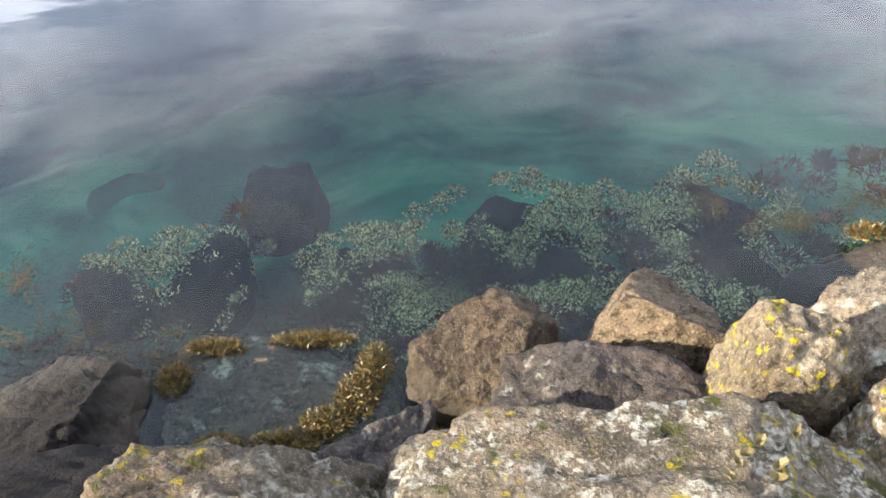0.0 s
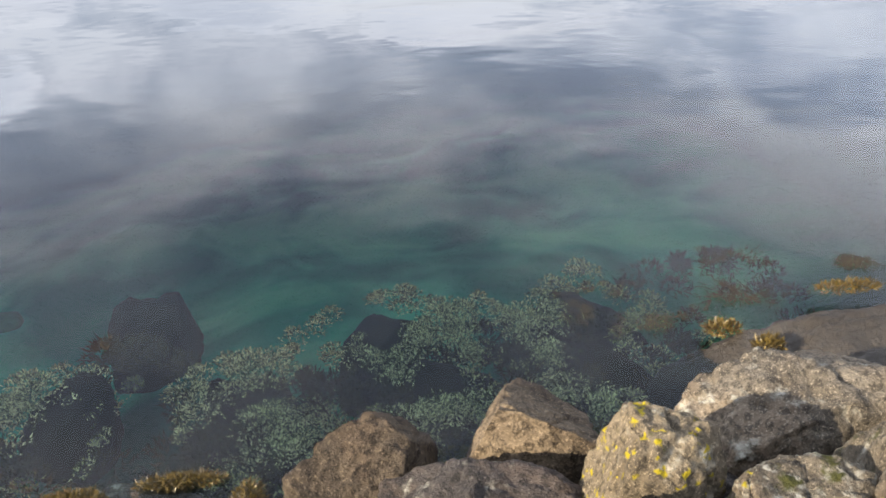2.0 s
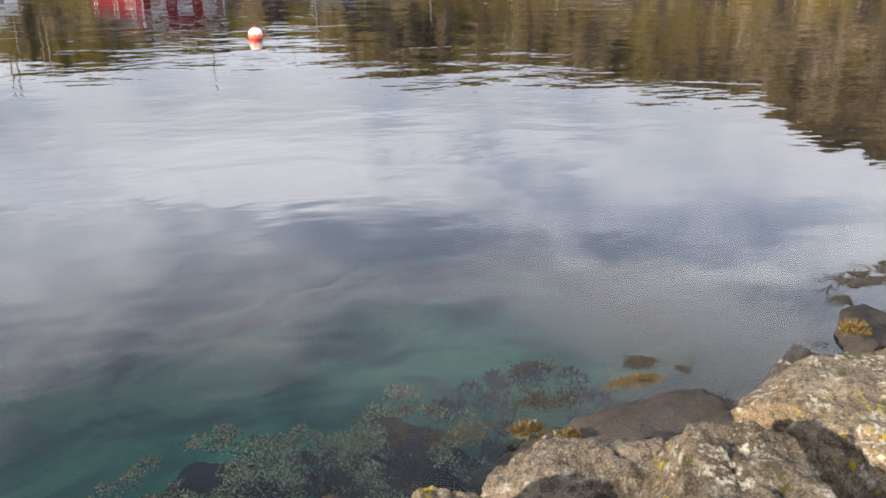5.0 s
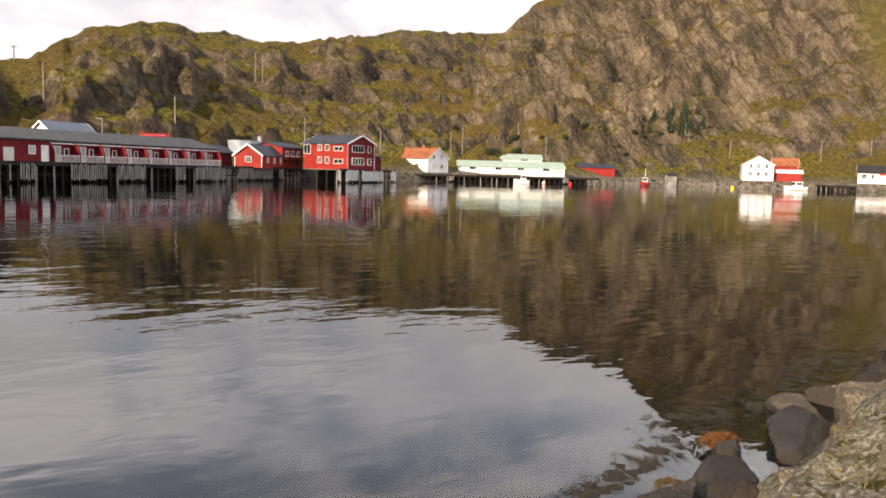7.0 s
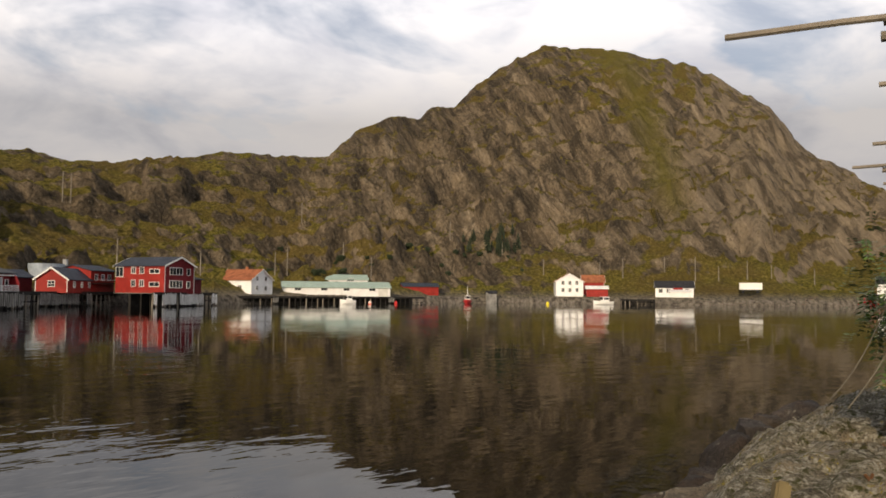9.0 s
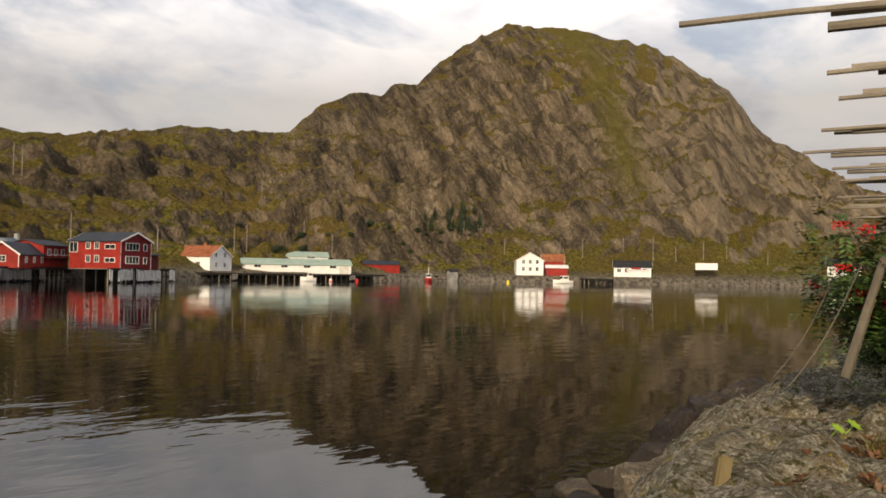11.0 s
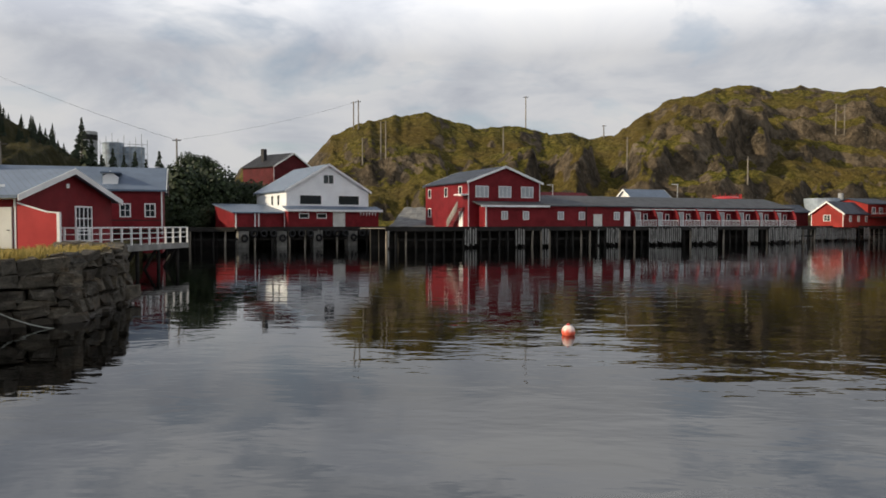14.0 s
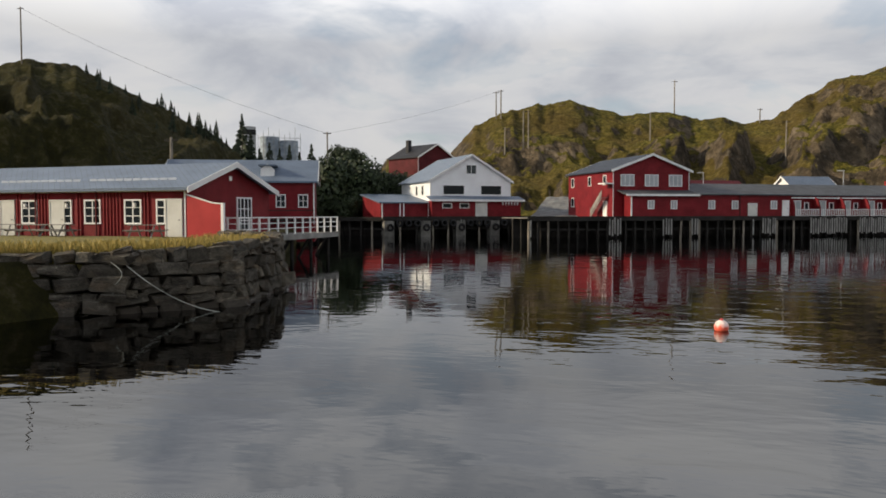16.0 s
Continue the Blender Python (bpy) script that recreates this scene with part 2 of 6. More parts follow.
M_ROCK_LICHEN = rock_material("lichen_boulder", (0.25, 0.212, 0.158), (0.095, 0.080, 0.060), 0.62, 0.5, 0.0, 0.3, 34.0)
M_ROCK_YELLOW = rock_material("yellow_lichen_boulder", (0.26, 0.215, 0.15), (0.10, 0.082, 0.06), 0.2, 0.75, 0.0, 0.2)
M_ROCK_PALE = rock_material("pale_grey_boulder", (0.29, 0.25, 0.195), (0.095, 0.082, 0.066), 0.3, 0.0)
M_ROCK_BROWN = rock_material("ochre_brown_boulder", (0.225, 0.178, 0.125), (0.062, 0.048, 0.036), 0.0, 0.0)
M_ROCK_GREY = rock_material("dark_grey_boulder", (0.125, 0.108, 0.100), (0.040, 0.035, 0.032), 0.1, 0.0, 0.1)
M_ROCK_WET = rock_material("wet_black_boulder", (0.012, 0.010, 0.009), (0.005, 0.004, 0.004), 0.0, 0.0)
M_ROCK_DARK = rock_material("smooth_dark_slab", (0.052, 0.043, 0.038), (0.022, 0.019, 0.017), 0.0, 0.0, 0.2)
M_ROCK_SLAB = rock_material("algae_slab", (0.21, 0.175, 0.135), (0.07, 0.056, 0.042), 0.3, 0.0, tidal=0.1)
# the green of the water is put into these drowned stones' colour
M_ROCK_WATERGREEN = rock_material("water_green_stone", (0.17, 0.36, 0.24), (0.04, 0.13, 0.10), 0.0, 0.0)
M_ROCK_WALL = rock_material("quay_stone", (0.23, 0.21, 0.175), (0.045, 0.041, 0.034), 0.35, 0.0)
M_ROCK_BANK = rock_material("lichen_bedrock", (0.33, 0.30, 0.225), (0.10, 0.09, 0.066), 1.0, 0.12, 0.0, 0.55, 20.0)

# hillsides: bare striped rock on the steep, heath and grass on the flatter ground
m, gg, p = material("hillside")
pos = gg.n("ShaderNodeNewGeometry").outputs["Position"]
nrm = gg.n("ShaderNodeNewGeometry").outputs["Normal"]
nz = gg.n("ShaderNodeSeparateXYZ", None, Vector=nrm).outputs[2]
xyz = gg.n("ShaderNodeSeparateXYZ", None, Vector=pos)
hz = xyz.outputs[2]
tilted = scaled(gg, pos, 1.0, 1.0, 0.28, 0.0, 0.5)
n1 = gg.noise(pos, 0.035, 6.0, 0.6, 0.4)
n2 = gg.noise(tilted, 0.10, 9.0, 0.66, 0.5)
n3 = gg.noise(pos, 0.9, 5.0, 0.7)
across = gg.math("ADD", gg.math("ADD", gg.math("MULTIPLY", xyz.outputs[0], 0.43), gg.math("MULTIPLY", xyz.outputs[1], -0.745)), gg.math("MULTIPLY", hz, 0.50))
down = gg.math("SUBTRACT", gg.math("ADD", gg.math("MULTIPLY", xyz.outputs[0], 0.25), gg.math("MULTIPLY", xyz.outputs[1], -0.433)), gg.math("MULTIPLY", hz, 0.86))
sway_v = gg.math("MULTIPLY", gg.math("SUBTRACT", n1, 0.5), 12.0)
dip = gg.n("ShaderNodeCombineXYZ", None, X=gg.math("ADD", across, sway_v), Y=gg.math("MULTIPLY", down, 0.09), Z=gg.math("MULTIPLY", hz, 0.05)).outputs[0]
lined = gg.noise(dip, 0.20, 10.0, 0.74, 0.2)
blocky = gg.noise(scaled(gg, pos, 1.0, 1.0, 1.5), 0.16, 10.0, 0.74, 0.3)
strata = gg.mix(gg.ramp(gg.math("DIVIDE", gg.math("MULTIPLY", gg.math("ARCTAN2", xyz.outputs[0], xyz.outputs[1]), 57.2958), 100.0), [(0.28, 0.15), (0.46, 1.0)]), blocky, lined)
rock = gg.ramp(strata, [(0.34, (0.022, 0.018, 0.013)), (0.43, (0.10, 0.078, 0.053)), (0.54, (0.235, 0.180, 0.118)), (0.66, (0.39, 0.31, 0.215))])
# joints and ledges run down the rock at a slant
slant = scaled(gg, gg.n("ShaderNodeVectorMath", {"operation": "ADD"}, i0=pos, i1=gg.n("ShaderNodeVectorMath", {"operation": "SCALE"}, i0=gg.n("ShaderNodeTexNoise", None, Vector=pos, Scale=0.12, Detail=5.0).outputs[1], Scale=9.0).outputs[0]).outputs[0], 1.0, 1.0, 0.32, 0.5, 0.55)
j1 = gg.n("ShaderNodeTexVoronoi", {"feature": "DISTANCE_TO_EDGE"}, Vector=slant, Scale=0.16).outputs[0]
j2 = gg.n("ShaderNodeTexVoronoi", {"feature": "DISTANCE_TO_EDGE"}, Vector=slant, Scale=0.55).outputs[0]
joint = gg.math("MAXIMUM", gg.ramp(j1, [(0.0, 1.0), (0.13, 0.0)]), gg.math("MULTIPLY", gg.ramp(j2, [(0.0, 1.0), (0.16, 0.0)]), 0.7))
rock = gg.mix(gg.ramp(n2, [(0.40, 0.75), (0.52, 0.0)]), rock, (0.040, 0.033, 0.024))
rock = gg.mix(gg.ramp(n3, [(0.34, 0.55), (0.47, 0.0)]), rock, (0.032, 0.027, 0.021))
rock = gg.mix(gg.ramp(n3, [(0.56, 0.0), (0.70, 0.5)]), rock, (0.36, 0.31, 0.24))
rock = gg.mix(gg.math("MULTIPLY", joint, 0.42), rock, (0.022, 0.019, 0.014))
grass = gg.ramp(n3, [(0.32, (0.020, 0.026, 0.005)), (0.5, (0.125, 0.112, 0.018)), (0.70, (0.30, 0.235, 0.042))])
grass = gg.mix(gg.ramp(n1, [(0.42, 0.0), (0.62, 0.6)]), grass, (0.12, 0.075, 0.028))
lean = gg.math("ADD", gg.math("SUBTRACT", gg.math("MULTIPLY", nz, 1.7), 0.82), gg.math("ADD", gg.math("MULTIPLY", gg.math("SUBTRACT", n2, 0.5), 0.8), gg.math("MULTIPLY", gg.math("SUBTRACT", n1, 0.5), 1.5)))
lean = gg.math("ADD", lean, gg.ramp(gg.math("DIVIDE", hz, 100.0), [(0.05, 0.18), (0.42, 0.0)]))
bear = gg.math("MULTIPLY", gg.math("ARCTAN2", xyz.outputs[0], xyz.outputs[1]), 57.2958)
# the left hill is all heath, so that it carries its shade as colour
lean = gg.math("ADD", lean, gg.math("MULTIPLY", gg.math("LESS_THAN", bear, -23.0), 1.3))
dome = gg.math("MULTIPLY", gg.ramp(gg.math("DIVIDE", bear, 100.0), [(0.55, 0.0), (0.60, 0.22), (0.70, 0.22), (0.74, 0.0)]), gg.ramp(gg.math("DIVIDE", hz, 200.0), [(0.40, 0.0), (0.60, 1.0)]))
lean = gg.math("ADD", lean, dome)
# turf spreads over the lower hills, bare rock over the mountain
lean = gg.math("ADD", lean, gg.ramp(gg.math("DIVIDE", bear, 100.0), [(0.36, 0.19), (0.50, 0.0)]))
mid = gg.math("SUBTRACT", 67.2, gg.math("MULTIPLY", hz, 0.026))
gap = gg.math("SUBTRACT", 3.2, gg.math("ADD", gg.math("ABSOLUTE", gg.math("SUBTRACT", bear, mid)), gg.math("MULTIPLY", n2, 2.6)))
gully = gg.math("MULTIPLY", gg.math("MULTIPLY", gap, 0.5, True), gg.ramp(gg.math("DIVIDE", hz, 100.0), [(0.30, 0.0), (0.5, 1.0)]))
veg = gg.math("MAXIMUM", gg.ramp(lean, [(0.62, 0.0), (0.71, 1.0)]), gully)
grass = gg.mix(gully, grass, gg.mix(n3, (0.085, 0.078, 0.018), (0.15, 0.125, 0.028)))
# shade on the hill above the quay cabin, painted as a darker heath colour
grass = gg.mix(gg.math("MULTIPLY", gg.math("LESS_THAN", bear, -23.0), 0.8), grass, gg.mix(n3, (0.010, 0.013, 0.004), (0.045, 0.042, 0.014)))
# paler bare slabs on the mountain's seaward face, sunlit tone put into the colour
slab = gg.math("MULTIPLY", gg.ramp(gg.math("DIVIDE", bear, 100.0), [(0.60, 0.0), (0.72, 1.0)]), gg.ramp(n2, [(0.42, 0.1), (0.56, 0.45)]))
rock = gg.mix(gg.math("MULTIPLY", slab, gg.math("GREATER_THAN", xyz.outputs[1], 20.0)), rock, (0.35, 0.285, 0.205))
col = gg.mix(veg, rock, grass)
col = gg.mix(gg.math("MULTIPLY", gg.ramp(n3, [(0.55, 0.0), (0.7, 1.0)]), 0.3), col, (0.19, 0.17, 0.135))
shorestone = gg.ramp(gg.math("DIVIDE", gg.math("ADD", hz, gg.math("MULTIPLY", n3, 3.0)), 6.0), [(0.55, 1.0), (0.95, 0.0)])
col = gg.mix(gg.math("MULTIPLY", gg.math("MULTIPLY", gg.math("MULTIPLY", shorestone, gg.math("GREATER_THAN", bear, 20.0)), gg.math("GREATER_THAN", xyz.outputs[1], 20.0)), 0.85), col, gg.ramp(n3, [(0.35, (0.06, 0.052, 0.045)), (0.62, (0.30, 0.27, 0.23))]))
# below the tide: pale green silt over stones, the water's tint in its colour
silt = gg.ramp(gg.noise(pos, 0.55, 5.0, 0.55, 0.5), [(0.40, (0.036, 0.150, 0.120)), (0.5, (0.085, 0.34, 0.22)), (0.60, (0.17, 0.54, 0.30))])
# in the shallows: brown stones and mud
silt = gg.mix(gg.ramp(gg.math("MULTIPLY", hz, -1.0), [(0.50, 1.0), (0.85, 0.0)]), silt, gg.ramp(n3, [(0.35, (0.030, 0.024, 0.020)), (0.65, (0.13, 0.105, 0.088))]))
# deeper down, the light lost in the water is painted as a dark bed
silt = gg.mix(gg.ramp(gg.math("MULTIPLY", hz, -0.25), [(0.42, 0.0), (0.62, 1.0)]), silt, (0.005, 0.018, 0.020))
# towards the inner shore the bed turns dark olive-brown
silt = gg.mix(gg.ramp(gg.math("DIVIDE", xyz.outputs[0], 10.0), [(0.22, 0.0), (0.42, 1.0)]), silt, gg.mix(n3, (0.012, 0.011, 0.007), (0.050, 0.042, 0.022)))
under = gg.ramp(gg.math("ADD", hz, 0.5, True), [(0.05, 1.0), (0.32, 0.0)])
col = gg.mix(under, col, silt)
hgt = gg.math("SUBTRACT", gg.math("ADD", gg.math("MULTIPLY", strata, 2.2), gg.math("ADD", gg.math("MULTIPLY", n2, 1.3), gg.math("MULTIPLY", n3, 0.5))), gg.math("MULTIPLY", joint, gg.math("SUBTRACT", 0.32, gg.math("MULTIPLY", veg, 0.22))))
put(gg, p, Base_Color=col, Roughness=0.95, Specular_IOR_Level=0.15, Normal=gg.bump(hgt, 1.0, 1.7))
M_HILL = m

# water: clear, gently rippled, mirror-like at low angles
m = bpy.data.materials.new("harbour_water")
m.use_nodes = True
m.node_tree.nodes.clear()
gg = G(m.node_tree)
pos = gg.n("ShaderNodeNewGeometry").outputs["Position"]
r1 = gg.noise(scaled(gg, pos, 0.55, 1.0, 1.0, 0.5), 0.9, 3.0, 0.5, 0.3)
r2 = gg.noise(scaled(gg, pos, 0.5, 1.0, 1.0, 0.35), 3.6, 2.0, 0.5)
calm = gg.ramp(gg.noise(pos, 0.045, 3.0, 0.5), [(0.4, 0.25), (0.62, 1.0)])
hgt = gg.math("MULTIPLY", gg.math("ADD", r1, gg.math("MULTIPLY", r2, 0.14)), calm)
nb = gg.bump(hgt, 0.06, 0.5)
fres = gg.n("ShaderNodeFresnel", None, IOR=1.38, Normal=nb).outputs[0]
# far out the water is too deep to see the bed
wx = gg.n("ShaderNodeSeparateXYZ", None, Vector=pos)
out_by = gg.math("SUBTRACT", wx.outputs[1], gg.math("ADD", 2.5, gg.math("MULTIPLY", wx.outputs[0], 0.2)))
depth_veil = gg.ramp(gg.math("DIVIDE", out_by, 10.0), [(0.26, 1.0), (0.54, 0.0)])
seen = gg.math("MULTIPLY", gg.math("SUBTRACT", 1.0, fres), depth_veil)
clear = gg.n("ShaderNodeBsdfTransparent", None, Color=gg.mix(seen, (0.0, 0.0, 0.0), (0.86, 0.97, 0.95))).outputs[0]
mirror = gg.n("ShaderNodeBsdfGlossy", None, Color=gg.mix(fres, (0.0, 0.0, 0.0), (0.95, 0.96, 0.97)), Roughness=0.015, Normal=nb).outputs[0]
gg.n("ShaderNodeOutputMaterial", None, Surface=gg.n("ShaderNodeAddShader", None, i0=clear, i1=mirror).outputs[0])
M_WATER = m


def leafy(name, lo, hi, rough=0.6, scale=9.0, first=0.15):
    m, gg, p = material(name)
    r = gg.n("ShaderNodeNewGeometry").outputs["Random Per Island"]
    v = gg.n("ShaderNodeTexCoord").outputs["Object"]
    f = gg.math("ADD", gg.math("MULTIPLY", r, 0.7), gg.math("MULTIPLY", gg.noise(v, scale, 3.0), 0.3))
    put(gg, p, Base_Color=gg.ramp(f, [(first, lo), (0.85, hi)]), Roughness=rough)
    return m


M_WEED = leafy("brown_wrack", (0.009, 0.007, 0.003), (0.052, 0.039, 0.015), 0.8)
M_WEED_GOLD = leafy("golden_wrack", (0.022, 0.015, 0.003), (0.16, 0.108, 0.02), 0.45)
M_WEED_PALE = leafy("pale_green_wrack", (0.035, 0.045, 0.014), (0.85, 0.86, 0.42), 0.6, first=0.42)
M_WEED_RUST = leafy("rust_wrack", (0.06, 0.02, 0.004), (0.20, 0.08, 0.012), 0.5)
M_GRASS = leafy("autumn_grass", (0.15, 0.13, 0.02), (0.50, 0.36, 0.09), 0.7, 2.0)
M_BLADE = leafy("bank_blades", (0.035, 0.04, 0.008), (0.17, 0.14, 0.035), 0.7, 2.0)
M_PROP = paint("old_grey_prop", (0.13, 0.115, 0.088), 0.85, 0.45)
M_LEAF = leafy("rowan_leaves", (0.014, 0.040, 0.008), (0.085, 0.15, 0.028), 0.5)
M_LEAF_RUST = leafy("russet_leaves", (0.06, 0.026, 0.010), (0.19, 0.085, 0.028), 0.6)
M_LEAF_LIME = leafy("lime_leaf", (0.18, 0.34, 0.03), (0.28, 0.46, 0.05), 0.5)
M_BERRY = leafy("red_berries", (0.45, 0.006, 0.008), (0.70, 0.02, 0.02), 0.3)
M_NEEDLE = leafy("spruce_needles", (0.010, 0.018, 0.008), (0.030, 0.045, 0.018), 0.8, 1.0)
M_BUSH = leafy("willow_leaves", (0.008, 0.017, 0.005), (0.032, 0.052, 0.014), 0.7, 1.0)
M_DRYLEAF = leafy("dry_leaf", (0.06, 0.042, 0.014), (0.13, 0.10, 0.036), 0.7)
M_BARK = paint("bark", (0.10, 0.08, 0.06), 0.9, 0.4)


# ---- building blocks ----
def part(name, bm, mat, parent=None, label="", smooth=False):
    """One bmesh as one mesh object under a thing or a part."""
    me = bpy.data.meshes.new(name)
    bm.to_mesh(me)
    bm.free()
    return mesh_part(name, me, mat, parent, label, smooth)


def mesh_part(name, me, mat, parent=None, label="", smooth=False, m=None):
    if not me.materials:
        me.materials.append(mat)
    if smooth:
        me.shade_smooth()
    ob = new(name, me)
    ob.parent = parent
    if m is not None:
        ob.matrix_basis = m
    if label:
        tagged(ob, label)
    return ob


def thing(name, label, category, m, group="", kind=""):
    ob = new(name)
    ob.matrix_basis = m
    ob.empty_display_size = 0.3
    return tagged(ob, label, category, group, kind)


def box(bm, x0, x1, y0, y1, z0, z1):
    vs = [bm.verts.new((x, y, z)) for z in (z0, z1) for x, y in ((x0, y0), (x1, y0), (x1, y1), (x0, y1))]
    for f in ((3, 2, 1, 0), (4, 5, 6, 7), (0, 1, 5, 4), (1, 2, 6, 5), (2, 3, 7, 6), (3, 0, 4, 7)):
        bm.faces.new([vs[i] for i in f])


def boxes(*rows):
    bm = bmesh.new()
    for r in rows:
        box(bm, *r)
    return bm


def prism(bm, pts, axis, a, b):
    """A flat outline (counter-clockwise) pushed along an axis from a to b."""
    def at(q, w):
        return (w, q[0], q[1]) if axis == "x" else (q[0], w, q[1]) if axis == "y" else (q[0], q[1], w)
    lo, hi = [bm.verts.new(at(q, a)) for q in pts], [bm.verts.new(at(q, b)) for q in pts]
    n = len(pts)
    bm.faces.new(lo[::-1])
    bm.faces.new(hi)
    for i in range(n):
        bm.faces.new((lo[i], lo[(i + 1) % n], hi[(i + 1) % n], hi[i]))
    bmesh.ops.recalc_face_normals(bm, faces=bm.faces)


def rod(bm, a, b, r0, r1=None, sides=7):
    """A tapered stick from a to b."""
    a, b = Vector(a), Vector(b)
    q = (b - a).to_track_quat("Z", "Y").to_matrix()
    r1 = r0 if r1 is None else r1
    rings = []
    for c, r in ((a, r0), (b, r1)):
        rings.append([bm.verts.new(c + q @ Vector((math.cos(t) * r, math.sin(t) * r, 0))) for t in (2 * math.pi * i / sides for i in range(sides))])
    for i in range(sides):
        bm.faces.new((rings[0][i], rings[0][(i + 1) % sides], rings[1][(i + 1) % sides], rings[1][i]))
    bm.faces.new(rings[0][::-1])
    bm.faces.new(rings[1])


def sway(bm, pts, r, sides=6):
    """One unbroken tube along the points."""
    pts = [Vector(p) for p in pts]
    rings = []
    for i, c in enumerate(pts):
        d = pts[min(i + 1, len(pts) - 1)] - pts[max(i - 1, 0)]
        q = d.to_track_quat("Z", "Y").to_matrix()
        rings.append([bm.verts.new(c + q @ Vector((math.cos(t) * r, math.sin(t) * r, 0))) for t in (2 * math.pi * k / sides for k in range(sides))])
    for a, b in zip(rings, rings[1:]):
        for i in range(sides):
            bm.faces.new((a[i], a[(i + 1) % sides], b[(i + 1) % sides], b[i]))
    bm.faces.new(rings[0][::-1])
    bm.faces.new(rings[-1])


def polar(az, d, z=0.0):
    return Vector((d * math.sin(radians(az)), d * math.cos(radians(az)), z))


def vnoise(x, y, seed=0):
    """Smooth value noise on arrays, 0 to 1."""
    xi, yi = np.floor(x), np.floor(y)
    fx, fy = x - xi, y - yi
    fx, fy = fx * fx * (3 - 2 * fx), fy * fy * (3 - 2 * fy)

    def h(i, j):
        s = np.sin(i * 127.1 + j * 311.7 + seed * 74.7) * 43758.5453
        return s - np.floor(s)
    return (h(xi, yi) * (1 - fx) + h(xi + 1, yi) * fx) * (1 - fy) + (h(xi, yi + 1) * (1 - fx) + h(xi + 1, yi + 1) * fx) * fy


def fbm(x, y, octaves=5, seed=0, ridged=False, gain=0.5):
    total, amp, norm = 0.0, 1.0, 0.0
    for o in range(octaves):
        n = vnoise(x * 2 ** o + o * 17.3, y * 2 ** o - o * 9.1, seed + o)
        total = total + amp * ((1 - np.abs(2 * n - 1)) if ridged else n)
        norm += amp
        amp *= gain
    return total / norm


def smooth01(u):
    u = np.clip(u, 0, 1)
    return u * u * (3 - 2 * u)


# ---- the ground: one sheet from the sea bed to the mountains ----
# crest of the hills: bearing and height in degrees, fitted to the camera's view
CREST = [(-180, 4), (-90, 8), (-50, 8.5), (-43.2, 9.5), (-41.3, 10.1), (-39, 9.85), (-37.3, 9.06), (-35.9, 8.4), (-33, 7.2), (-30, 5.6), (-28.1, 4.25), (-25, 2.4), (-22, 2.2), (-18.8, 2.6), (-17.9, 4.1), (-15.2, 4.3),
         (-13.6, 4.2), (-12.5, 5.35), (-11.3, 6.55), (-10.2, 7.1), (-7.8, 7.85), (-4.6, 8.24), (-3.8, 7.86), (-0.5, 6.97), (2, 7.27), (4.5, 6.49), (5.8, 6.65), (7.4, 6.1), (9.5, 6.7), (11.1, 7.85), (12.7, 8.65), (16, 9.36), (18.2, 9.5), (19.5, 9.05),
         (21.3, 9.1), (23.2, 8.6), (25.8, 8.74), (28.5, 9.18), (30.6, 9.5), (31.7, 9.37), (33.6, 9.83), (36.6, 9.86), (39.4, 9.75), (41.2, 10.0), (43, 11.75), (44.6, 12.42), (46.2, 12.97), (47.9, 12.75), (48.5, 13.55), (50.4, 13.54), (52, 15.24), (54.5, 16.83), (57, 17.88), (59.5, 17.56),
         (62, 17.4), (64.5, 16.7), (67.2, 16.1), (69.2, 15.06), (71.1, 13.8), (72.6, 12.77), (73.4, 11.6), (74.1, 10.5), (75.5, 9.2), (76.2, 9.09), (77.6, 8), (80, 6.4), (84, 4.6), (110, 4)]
# bearing, distance of the shore, of the hill's foot, of the crest
SHORE = [(-180, 12, 40, 120), (-70, 12, 50, 170), (-48, 21, 60, 175), (-36, 24, 62, 185), (-29, 29, 75, 200), (-26.2, 46, 85, 205), (-24.5, 70, 105, 210), (-23.5, 106, 130, 240), (-12, 112, 128, 190), (0, 112, 124, 205),
         (12, 124, 136, 235), (21, 146, 158, 270), (32, 172, 186, 300), (37, 196, 208, 320), (45, 214, 226, 390), (52, 238, 250, 520), (60, 240, 258, 620), (72, 240, 262, 700), (82, 262, 280, 900), (95, 90, 150, 900), (110, 14, 60, 300), (180, 12, 40, 120)]


def lerp(table, az, k):
    t = np.array(table, dtype=float)
    return np.interp(az, t[:, 0], t[:, k])


def shore_line(x):
    """Where the near bank meets the water, as y over x."""
    return np.where(x > -2.5, 2.5 + 0.22 * np.minimum(x, 11.0) + 0.05 * np.maximum(x - 11.0, 0.0), 1.95 + 0.5 * (x + 2.5))


TRIM_AZ, TRIM = np.arange(-50, 86, 0.2), np.ones(680)


